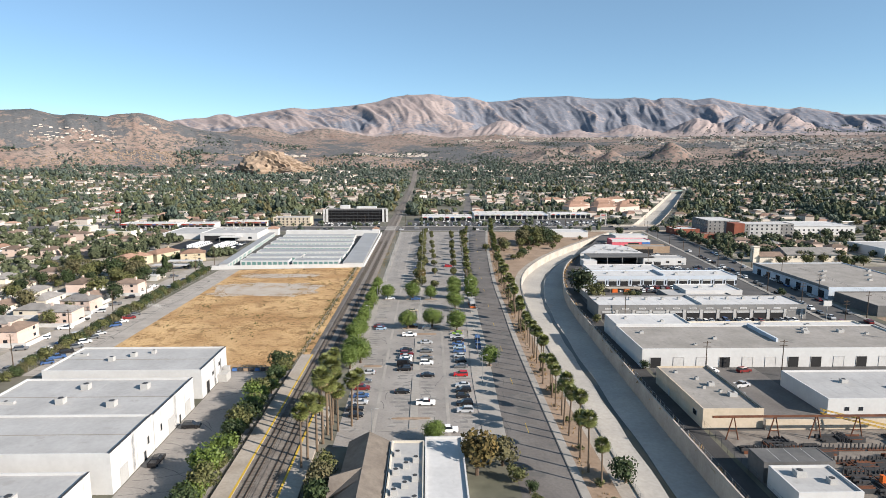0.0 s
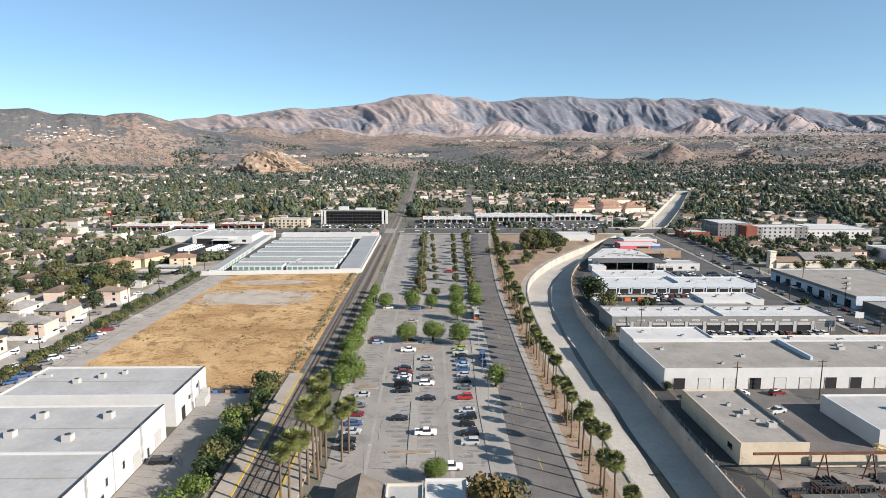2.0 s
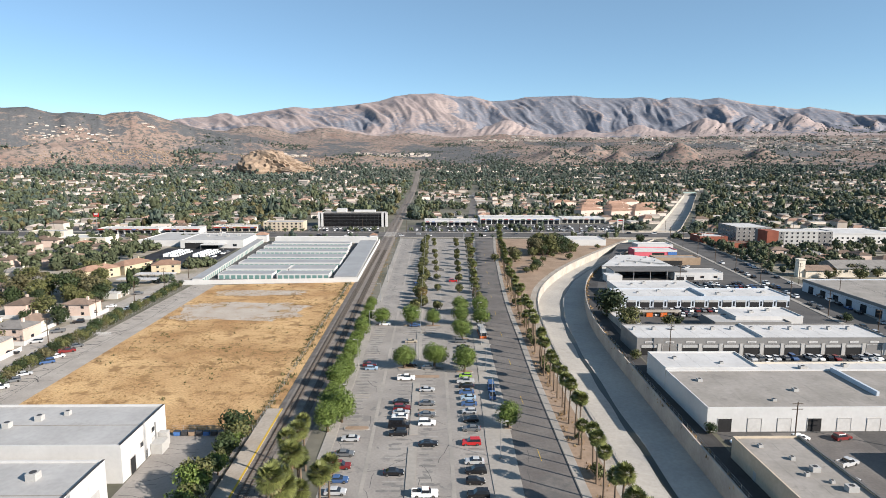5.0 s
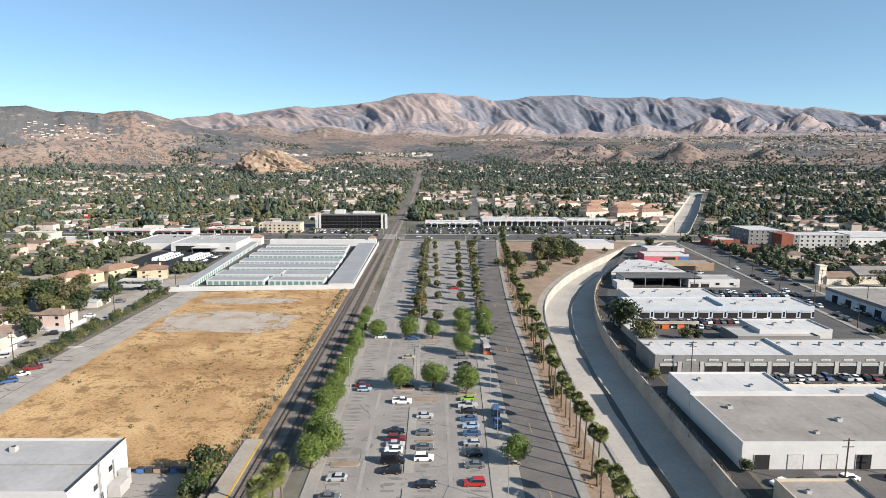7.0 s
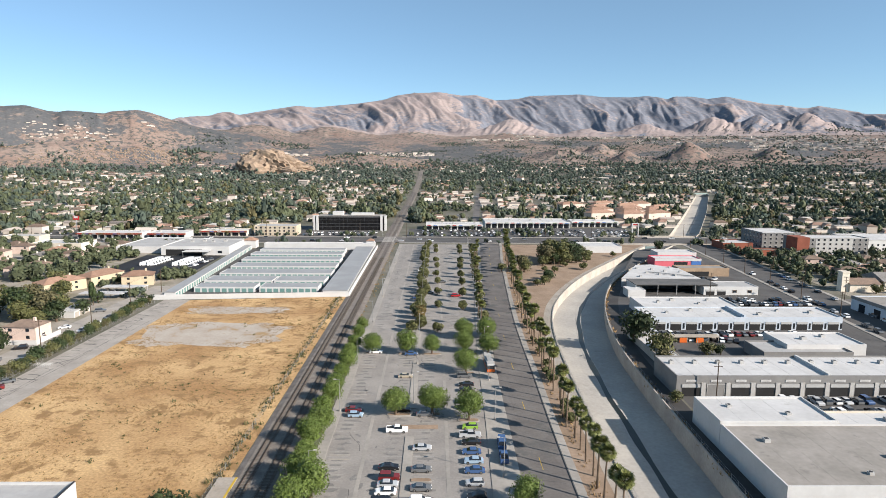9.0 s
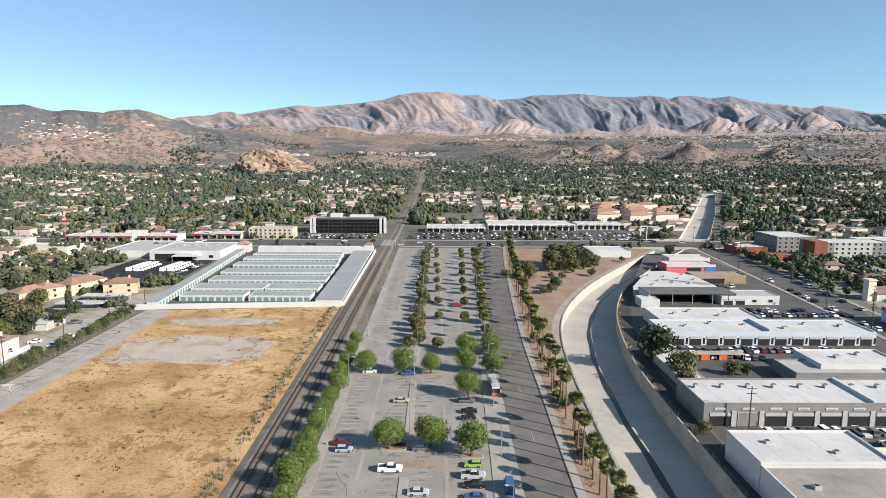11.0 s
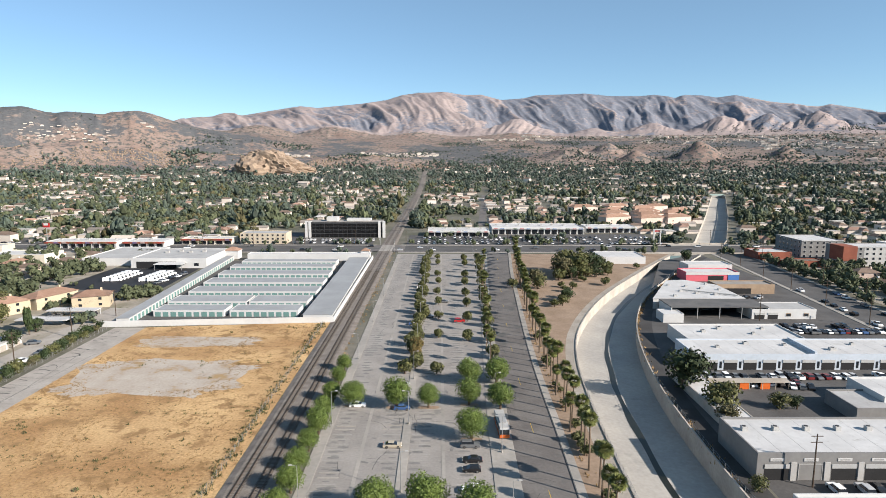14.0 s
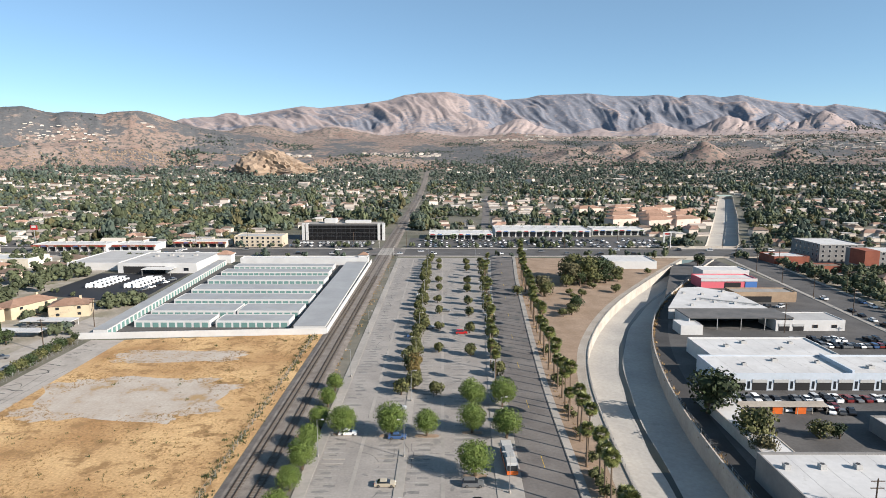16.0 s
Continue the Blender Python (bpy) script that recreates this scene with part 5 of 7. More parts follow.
def land(x, y):
    """Height of hills and mountains and how much brush, with haze and shade in its tone, covers them."""
    a, r = math.atan2(x, y), math.hypot(x, y)
    z0 = base(r)
    rough = noise.fractal(Vector((x * 0.004, y * 0.004, 3.4)), 1.0, 2.1, 6)
    t = min(1.0, max(0.0, (r - 3420) / 1080))
    v = gully(a, t, 1.0)
    bell = (4 * t * (1 - t)) ** 0.85
    top = lerp(RIDGE, a)
    high = 0.0
    if t > 0:
        high = (top - 200) * (0.25 * t + 0.75 * smooth(0, 1, t) ** 0.9) + bell * (24 - 72 * v + 8 * rough)
        if r > 4500:
            high -= 0.5 * (r - 4500)
    lift = smooth(2330, 2750, r) * (1 - 0.75 * smooth(2760, 3350, r))
    v2 = gully(a + 3.0, (r - 2300) / 900, 1.7)
    front = (lerp(LEFT, a) - 104) * lift + 4 * smooth(2100, 2500, r) * rough + (60 - 60 * v2) * lift * (1 - smooth(2600, 2750, r)) * smooth(0.2, 0.33, -a) * 0.45
    near = lerp(LOW, a) * math.exp(-((r - 2170) / 120) ** 2) * (0.86 + 0.5 * rough)
    cone = 0.0
    for ma, mr, mh, mw in MOUNDS:
        d = math.hypot((a - ma) * mr, (r - mr) * 0.8) / mw
        if d < 2.2:
            g = gully(a * 2.2 + ma, d * 0.8, 2.0 if mr > 3000 else 1.0)
            cone = max(cone, mh * math.exp(-1.15 * d * d) * (1.08 - 0.5 * g * min(1, d)))
    h = max(high, front, near, cone) + 0.3 * min(max(high, front), cone)
    # brush: thick in the ravines and on the brushy hills, thin on the crests, the apron and the mounds; in the mountain
    # ravines its bluish tone also paints hazy shade
    n = noise.fractal(Vector((x * 0.0035, y * 0.0035, 7.7)), 0.9, 2.2, 5)
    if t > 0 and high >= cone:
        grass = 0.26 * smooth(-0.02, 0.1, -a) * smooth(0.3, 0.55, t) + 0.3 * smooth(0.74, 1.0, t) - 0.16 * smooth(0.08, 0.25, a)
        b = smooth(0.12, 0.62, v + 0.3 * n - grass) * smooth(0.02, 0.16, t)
    elif cone > max(front, near):
        b = smooth(0.1, 0.6, n) * 0.7
    elif r > 3050:
        b = smooth(0.0, 0.5, n + 0.1) * 0.6
    elif r > 2300:
        b = smooth(-0.35, 0.3, n + 0.1 + 0.35 * lift * smooth(0.2, 0.3, -a))
    else:
        b = smooth(-0.15, 0.5, n + 0.05)
    return z0 + h - 3.0 * (1 - smooth(1850, 2080, r)), b


def relief(x, y):
    return land(x, y)[0]


# woods of the valley, joined
def clump(seed, tris, lumps, tall):
    return leaf_cloud(tris, 1.0, 0.26, seed, tall, lumps, 0.85, 0.56)


mid_wood = [clump(70 + i, 16, 3, (0.75, 0.9, 0.8, 1.1)[i % 4]) for i in range(8)]
far_wood = [clump(90 + i, 7, 1, (0.7, 0.85)[i % 2]) for i in range(6)]


def free(x, y):
    """Whether a far tree or house may stand there."""
    if -46 < x < -22 or (y > 590 and cl(y) - 5 < x < cr(y) + 12 and y < 1300):
        return False
    if 594 < y < 640 or (-170 < x < 200 and 636 < y < 750) or (45 + (y - 780) * 0.075 - 4 < x < 58 + (y - 780) * 0.075 and 780 < y < 1500):
        return False
    return True


homes = []
y = 656.0
while y < 1560:
    x = -0.76 * y
    while x < 0.82 * y:
        for side in (0, 1):
            hx, hy = x + rng.uniform(-2.5, 2.5), y + side * 27 + rng.uniform(-2.5, 2.5)
            lived = noise.noise(Vector((hx * 0.004, hy * 0.004, 6))) > -0.28
            if lived and rng.random() < 0.86 - 0.0004 * (hy - 640) and free(hx, hy) and abs(hx + 36) > 20:
                homes.append((hx, hy, rise(hx, hy), rng.uniform(5.6, 9.2), rng.uniform(0.85, 1.2), (0, 1.571, 3.14, 0)[int(rng.integers(4))] + rng.normal(scale=0.05)))
        x += rng.uniform(20, 28)
    y += 62
for i in range(420):
    y = rng.uniform(1500, 2200)
    x = rng.uniform(-0.72, 0.78) * y
    if abs(x + 36) > 24:
        homes.append((x, y, rise(x, y), rng.uniform(6.5, 12), rng.uniform(0.9, 1.4), rng.uniform(0, 3.14)))
# long pale school blocks among the trees
for i in range(26):
    hx, hy = -905 + 30 * (i % 9) + rng.uniform(-6, 6), 1560 + 26 * (i // 9)
    homes.append((hx, hy, rise(hx, hy), rng.uniform(13, 17), 0.8, 0.0))
home_cells = {(int((h[0] + dx) // 9), int(h[1] // 9) - d) for h in homes for d in (0, 1, 2) for dx in (-5, 5)}
crowd = [[], [], []]
mid = [[], [], []]
far = [[], []]
while len(crowd[0]) + len(crowd[1]) + len(crowd[2]) < 2500:
    y = rng.uniform(640, 930)
    x = rng.uniform(-0.76, 0.82) * y
    if not free(x, y) or (x < -160 and y < 700 and rng.random() < 0.6):
        continue
    if (int(x // 9), int(y // 9)) in home_cells and rng.random() < 0.88 or (abs(x - 60) < 200 and rng.random() < 0.4):
        continue
    grove = noise.noise(Vector((x * 0.011, y * 0.011, 1)))
    if grove + rng.uniform(-0.5, 0.5) < -0.1:
        continue
    s = rng.uniform(2.3, 5.2) + 3.8 * max(0, grove) + (2.0 if rng.random() < 0.12 else 0)
    k = 0 if rng.random() < 0.5 else (1 if rng.random() < 0.78 else 2)
    h = rng.uniform(0.85, 1.25) if rng.random() < 0.92 else rng.uniform(1.5, 2.1)
    crowd[k].append((x, y, s * 0.72 * h, s, h, rng.uniform(0, 6.28)))
while len(mid[0]) + len(mid[1]) + len(mid[2]) < 5000:
    y = rng.uniform(930, 1560)
    x = rng.uniform(-0.76, 0.82) * y
    if not free(x, y) or ((int(x // 9), int(y // 9)) in home_cells and rng.random() < 0.9 - 0.0005 * (y - 930)) or (abs(x - 60) < 260 and y < 1250 and rng.random() < 0.45):
        continue
    grove = noise.noise(Vector((x * 0.009, y * 0.009, 1)))
    if grove + rng.uniform(-0.5, 0.5) < -0.2:
        continue
    s = rng.uniform(2.8, 5.6) + 5.0 * max(0, grove)
    k = 0 if rng.random() < 0.38 else (1 if rng.random() < 0.88 else 2)
    h = rng.uniform(0.85, 1.25) if rng.random() < 0.9 else rng.uniform(1.4, 1.9)
    mid[k].append((x, y, rise(x, y) + s * 0.7 * h, s, h, rng.uniform(0, 6.28)))
while len(far[0]) + len(far[1]) < 12500:
    y = rng.uniform(1500, 3150)
    x = rng.uniform(-0.75, 0.80) * y
    r, a = math.hypot(x, y), math.atan2(x, y)
    edge = 1960 + 130 * smooth(-0.3, 0.1, a) + 160 * smooth(0.1, 0.3, a)
    if abs(x + 36) < 14 and y < 1900 or a < 0.0 and r > 2700:
        continue
    thin = smooth(edge - 60, edge + 90, r) * (0.95 if a < 0 else 0.72)
    grove = noise.noise(Vector((x * 0.006, y * 0.006, 4)))
    if rng.random() < thin and grove + rng.uniform(-0.2, 0.2) < 0.26 or grove + rng.uniform(-0.6, 0.6) < -0.25:
        continue
    s = rng.uniform(4.8, 8.6) + 4.0 * max(0, grove) - 2.6 * smooth(2000, 2500, r)
    h = rng.uniform(0.8, 1.25) if rng.random() < 0.88 else rng.uniform(1.4, 1.8)
    far[int(rng.random() < 0.45)].append((x, y, max(relief(x, y), rise(x, y)) + s * 0.6 * h, s, h, rng.uniform(0, 6.28)))
# street and car park trees beside the boulevard
for i in range(230):
    x, y = rng.uniform(-430, 430), (598.5, 638.5, 643, 590, 664, 682)[i % 6] + rng.uniform(-1.5, 1.5)
    if -50 < x < -22 or -145 < x < -40 and y > 650 or cl(y) - 6 < x < cr(y) + 6 or -25 < x < 45 and y < 600 or x < -150 and y > 610 and rng.random() < 0.5 or 262 < x < 335 and y < 610 or x < -140 and y < 596:
        continue
    s = rng.uniform(1.6, 3.6)
    crowd[int(rng.random() < 0.4)].append((x, y, s * 1.05, s, rng.uniform(0.9, 1.3), rng.uniform(0, 6.28)))
for cx, cy, n, sp in ((-149, 452, 14, 6), (-178, 424, 10, 8), (-172, 440, 8, 7), (-150, 398, 6, 4), (212, 660, 12, 9), (240, 664, 14, 10), (222, 594, 5, 4), (330, 620, 14, 20)):
    for i in range(n):
        x, y, s = cx + rng.normal(scale=sp), cy + rng.normal(scale=sp * 0.6), rng.uniform(1.8, 3.4)
        if not cl(y) - 3 < x < cr(y) + 3:
            crowd[int(rng.random() < 0.3)].append((x, y, s * 0.9, s, rng.uniform(0.9, 1.2), rng.uniform(0, 6.28)))
near_wood = [clump(140 + i, 42, 4, (0.85, 1.0, 0.9, 1.2)[i % 4]) for i in range(8)]
LEAVES = (("leaf_near", "mixed green garden trees"), ("leaf_deep", "dark evergreen garden trees"), ("leaf_tawny", "tawny dry-leaved garden trees"))
for (leaf, label), q in zip(LEAVES, crowd):
    structure("woods_near", scatter("woods_near", near_wood, q, leaf), leaf, label + " along the boulevard", "stuff")
for (leaf, label), q in zip(LEAVES, mid):
    structure("woods_middle", scatter("woods_middle", mid_wood, q, leaf), leaf, label + " between suburban houses", "stuff")
# far woods take the greens that have haze mixed in
for leaf, label, q in (("leaf_far_haze", "distant suburban trees filling the valley, haze in their colour", far[0]), ("leaf_deep", "distant dark evergreens in the valley", far[1])):
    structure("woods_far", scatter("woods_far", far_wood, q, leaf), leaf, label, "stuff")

# ---- houses ----
def house(w, d, h, wall, roof, label, two=False):
    """Hip-roofed house with eaves, windows, door and chimney."""
    b = thing("house", 0, 0, 0, label, "house")
    part("wall", Mesher().box(-w / 2, w / 2, -d / 2, d / 2, 0, h), wall, b)
    e, k = 0.5, min(w, d) * 0.22
    x, y, r = w / 2 + e, d / 2 + e, max(0.2, (w - d) / 2)
    m = Mesher()
    m.face((-x, -y, h), (x, -y, h), (r, 0, h + k), (-r, 0, h + k)).face((x, y, h), (-x, y, h), (-r, 0, h + k), (r, 0, h + k))
    m.face((x, -y, h), (x, y, h), (r, 0, h + k)).face((-x, y, h), (-x, -y, h), (-r, 0, h + k)).face((-x, -y, h), (-x, y, h), (x, y, h), (x, -y, h))
    part("roof", m, roof, b)
    for f in range(2 if two else 1):
        for c in (-w * 0.28, w * 0.25):
            for s in ((-1,) if c > 0 else (-1, 1)):
                wd = part("window", Mesher().box(c - 0.7, c + 0.7, min(s * d / 2, s * (d / 2 + 0.05)), max(s * d / 2, s * (d / 2 + 0.05)), 1 + f * 2.8, 2.2 + f * 2.8), "glass_dark", b)
    part("window", Mesher().box(w / 2, w / 2 + 0.05, -1, 0.6, 1, 2.2), "glass_dark", b)
    part("chimney", Mesher().box(w * 0.22, w * 0.22 + 0.9, -0.4, 0.5, h + k * 0.3, h + k + 0.8), wall, b)
    return b


protos = [house(15, 10, 3.0, "cream_wall", "shingle_brown", "cream bungalow with a brown shingle roof"), house(13, 9, 5.6, "pink_wall", "shingle_brown", "pink two-storey house with a brown hip roof", True),
          house(16, 10, 3.0, "cream_wall", "shingle_grey", "cream bungalow with a grey shingle roof"), house(14, 10, 5.6, "pink_wall", "shingle_grey", "pale pink two-storey house with a grey roof", True),
          house(17, 9, 3.0, "white_wall", "clay_tile", "white bungalow with a red tile roof")]
lots = [(-162, 289, 3), (-167, 307, 0), (-159, 268, 3), (-188, 304, 2), (-157.5, 327, 1), (-184, 328, 1), (-174, 250, 3), (-160, 240, 1), (-178, 282, 2), (-170, 222, 1), (-188, 250, 0), (-164, 205, 3), (-190, 215, 2), (-198, 290, 0), (-172, 186, 0), (-204, 320, 2)]
for y in range(180, 596, 30):
    for x in range(-218, -385, -27):
        if x > -244 and y > 400:
            continue
        lots.append((x + float(rng.uniform(-3, 3)), y + float(rng.uniform(-4, 4)), int(rng.choice([0, 2, 0, 2, 4, 1]))))
for y in range(430, 596, 32):
    for x in range(420, 560, 28):
        lots.append((x + float(rng.uniform(-3, 3)), y + float(rng.uniform(-4, 4)), int(rng.choice([0, 2, 4]))))
lots += [(254 + 26 * (i % 3) + float(rng.uniform(-3, 3)), 452 + 20 * (i // 3), int(rng.choice([0, 2, 4, 1]))) for i in range(12)]
drive = Mesher()
for i, (x, y, k) in enumerate(lots):
    if x > -260:
        drive.box(x - 3 + (i * 5) % 7, x + 3 + (i * 5) % 7, y - 13, y - 4, 0.0, 0.06 + 0.002 * (i % 9))
tagged(structure("driveways", drive, "concrete", "pale concrete driveways between the houses"), kind="stuff")
for i, (x, y) in enumerate([(q[0], q[1]) for q in lots[:16]]):
    gw = thing("garden_wall", x, y, 0, "low white garden wall beside a house", "wall", "garden walls")
    part("wall_run", Mesher().box(-9, 9, -9.2, -9.0, 0, 1.7), "white_wall", gw)
    part("wall_run", Mesher().box(9.0, 9.2, -9.2, 6, 0, 1.7), "white_wall", gw)
seen = set()
for i, (x, y, k) in enumerate(lots):
    p = protos[k]
    mt = pose(x, y, 0, 0, 0, (0, 90, 180, 270)[i % 4] + (i * 7) % 9 - 4)
    if k in seen:
        copy_thing(p, mt)
    else:
        p.matrix_basis = mt
        seen.add(k)
# yellow terrace by the storage yard
for x, y, w, rz in ((-163, 430, 16, 20), (-185, 432, 22, 70), (-196, 412, 22, 60)):
    b = house(w, 11, 5.6, "yellow_wall", "clay_tile", "yellow two-storey apartment house with a red tile roof", True)
    b.matrix_basis = pose(x, y, 0, 0, 0, rz)
for x, y in ((-161, 411), (-164, 395)):
    c = thing("carport", x, y, 0, "open carport with a flat white roof", "carport")
    part("roof", Mesher().box(-11, 11, -3, 3, 2.7, 3.0), "bright_roof", c)
    for i in range(6):
        part("post", Mesher().box(-10.6 + i * 4.2, -10.4 + i * 4.2, 2.5, 2.7, 0, 2.7), "white_paint", c)

# far houses, joined
def box_arrays(x0, x1, y0, y1, h):
    v = [(x0, y0, 0), (x1, y0, 0), (x1, y1, 0), (x0, y1, 0), (x0, y0, h), (x1, y0, h), (x1, y1, h), (x0, y1, h)]
    return v, [(0, 1, 5), (0, 5, 4), (1, 2, 6), (1, 6, 5), (2, 3, 7), (2, 7, 6), (3, 0, 4), (3, 4, 7)]


def gable_arrays(x0, x1, y0, y1, z, up, hip=0.0):
    e, m = 0.06, (y0 + y1) / 2
    v = [(x0 - e, y0 - e, z), (x1 + e, y0 - e, z), (x1 + e, y1 + e, z), (x0 - e, y1 + e, z), (x0 - e + hip, m, z + up), (x1 + e - hip, m, z + up)]
    return v, [(0, 1, 5), (0, 5, 4), (1, 2, 5), (2, 3, 4), (2, 4, 5), (3, 0, 4)]


def joined(*shapes):
    vs, ts = [], []
    for v, t in shapes:
        ts += [tuple(i + len(vs) for i in q) for q in t]
        vs += v
    return np.array(vs, float), np.array(ts)


home_walls = [joined(box_arrays(-1, 1, -.5, .5, .36)), joined(box_arrays(-1, 1, -.5, .5, .36), ([(p[1], p[0], p[2]) for p in box_arrays(-1.05, 0, .15, .85, .36)[0]], [q[::-1] for q in box_arrays(0, 1, 0, 1, 1)[1]])), joined(box_arrays(-.8, .8, -.55, .55, .62)), joined(box_arrays(-1.1, 1.1, -.6, .6, .4))]
turned = gable_arrays(-1.05, 0.2, .15, .85, .36, .22)
home_roofs = [joined(gable_arrays(-1, 1, -.5, .5, .36, .22)), joined(gable_arrays(-1, 1, -.5, .5, .36, .24, 0.5), ([(p[1], p[0], p[2]) for p in turned[0]], [q[::-1] for q in turned[1]])), joined(gable_arrays(-.8, .8, -.55, .55, .62, .24, 0.45)), joined(gable_arrays(-1.1, 1.1, -.6, .6, .4, .04, 0.2))]
structure("far_house_walls", scatter("far_house_walls", home_walls, homes, "far_wall"), "far_wall", "pale walls of distant suburban houses", "stuff")
for k, (roof, label) in enumerate((("far_roof", "tan and grey roofs of distant suburban houses"), ("shingle_brown", "brown shingle roofs of distant suburban houses"), ("clay_roof", "clay tile roofs of distant suburban houses"), ("pale_roof", "pale flat roofs of distant buildings"))):
    vs = [h for i, h in enumerate(homes) if i % 4 == (0, 2, 1, 3)[k]]
    structure("far_house_roofs", scatter("far_house_roofs", [home_roofs[(0, 2, 1, 3)[k]]], vs, roof), roof, label, "stuff")
for x, y, k in ((230, 790, 1), (262, 800, 1), (242, 828, 1), (280, 850, 1), (298, 884, 1), (252, 866, 1), (196, 800, 1), (208, 846, 1), (222, 892, 1), (262, 912, 1), (190, 930, 1), (240, 950, 1), (290, 945, 1)):
    b = house(34, 14, 8.4, "pink_wall", "clay_tile", "three-storey pale condominium with red roofs", True)
    b.matrix_basis = pose(x, y, 0, 0, 0, 25)

def terrain(name, r0, r1, nr, na, material, label):
    vs, brush_haze = [], []
    for i in range(nr + 1):
        r = r0 + (r1 - r0) * i / nr
        for j in range(na + 1):
            a = -0.76 + 1.52 * j / na
            x, y = r * math.sin(a), r * math.cos(a)
            z, b = land(x, y)
            vs.append((x, y, z))
            brush_haze.append(b)
    idx = np.arange((nr + 1) * (na + 1)).reshape(nr + 1, na + 1)
    a, b, c, d = idx[:-1, :-1].ravel(), idx[:-1, 1:].ravel(), idx[1:, 1:].ravel(), idx[1:, :-1].ravel()
    me = tri_mesh(name, np.array(vs), np.concatenate([np.stack([a, c, b], 1), np.stack([a, d, c], 1)]), material)
    me.attributes.new("brush", "FLOAT", "POINT").data.foreach_set("value", np.array(brush_haze, dtype=np.float32))
    me.polygons.foreach_set("use_smooth", np.ones(len(me.polygons), dtype=bool))
    return structure(name, me, material, label)


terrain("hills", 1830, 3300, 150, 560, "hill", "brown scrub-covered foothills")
terrain("mountains", 3300, 4700, 130, 820, "mountain", "tan grassy mountain range, brush and hazy shade coloured into its ravines")


def polar(a, r):
    return r * math.sin(a), r * math.cos(a)


spots = []
while len(spots) < 10000:
    r, a = 1900 + 1300 * rng.random() ** 1.3, rng.uniform(-0.66, 0.68)
    if a > 0 and rng.random() < 0.5:
        continue
    x, y = polar(a, r)
    if noise.noise(Vector((x * 0.008, y * 0.008, 7))) + rng.uniform(-0.6, 0.4) < 0:
        continue
    s = rng.uniform(1.0, 3.4)
    spots.append((x, y, relief(x, y) + s * 0.25, s, 0.75, rng.uniform(0, 6.28)))
for i in range(420):
    a = rng.uniform(-0.3, 0.62)
    if noise.noise(Vector((a * 22, 0, 3))) + rng.uniform(-0.3, 0.3) < 0.1:
        continue
    x, y = polar(a, rng.uniform(4455, 4500))
    spots.append((x, y, relief(x, y) + 1.0, rng.uniform(2.2, 4.6), 0.9, rng.uniform(0, 6.28)))
# scrub shares the haze-tinted far green
structure("hill_scrub", scatter("hill_scrub", [clump(110 + i, 1, 1, 0.8) for i in range(4)], spots, "leaf_far_haze"), "leaf_far_haze", "dark scrub and oaks dotted over the hills, haze in their colour", "stuff")

# houses on the far slopes: bearing range, distance range, how many, size
spots = []
for a0, a1, r0, r1, n, big in ((-0.56, -0.46, 2500, 2590, 60, 5.5), (-0.425, -0.405, 2600, 2620, 4, 8), (-0.245, -0.19, 2440, 2470, 22, 10), (-0.115, 0.0, 2440, 2520, 60, 9), (0.05, 0.21, 3080, 3140, 60, 9), (0.1, 0.2, 3220, 3260, 30, 9), (0.22, 0.56, 3180, 3260, 150, 9),
                               (0.46, 0.64, 2700, 3150, 330, 9), (0.3, 0.46, 2900, 3120, 70, 8), (-0.66, -0.56, 2300, 2450, 20, 9), (0.5, 0.6, 2350, 2420, 16, 12)):
    for i in range(n):
        x, y = polar(rng.uniform(a0, a1), rng.uniform(r0, r1))
        spots.append((x, y, relief(x, y) - 0.5, rng.uniform(0.6, 1.2) * big, 1.1, rng.uniform(-0.3, 0.3) - math.atan2(x, y)))
structure("hill_house_walls", scatter("hill_house_walls", home_walls, spots, "far_wall"), "far_wall", "pale houses scattered on the far hills", "stuff")
structure("hill_house_roofs", scatter("hill_house_roofs", home_roofs, spots, "far_roof"), "far_roof", "roofs of the houses on the far hills", "stuff")

# freeway on its embankment, with pale sound walls
for a0, a1, r0, h, material, label in ((-0.51, -0.425, 2330, 7, "white_wall", "pale sound wall of a far freeway"), (-0.1, 0.0, 2330, 3, "slab", "far freeway embankment"), (0.36, 0.58, 2260, 3, "slab", "far freeway on its low embankment"), (0.3, 0.38, 2290, 5, "concrete", "far freeway overpass")):
    m = Mesher()
    for i in range(24):
        b0, b1 = a0 + (a1 - a0) * i / 24, a0 + (a1 - a0) * (i + 1) / 24
        (xa, ya), (xb, yb), (xc, yc), (xd, yd) = polar(b0, r0), polar(b1, r0), polar(b1, r0 + 12), polar(b0, r0 + 12)
        za, zb = relief(xa, ya), relief(xb, yb)
        m.face((xa, ya, za - 3), (xb, yb, zb - 3), (xb, yb, zb + h), (xa, ya, za + h))
        m.face((xa, ya, za + h), (xb, yb, zb + h), (xc, yc, zb + h), (xd, yd, za + h))
        m.face((xd, yd, za - 3), (xd, yd, za + h), (xc, yc, zb + h), (xc, yc, zb - 3))
    structure("freeway", m, material, label)

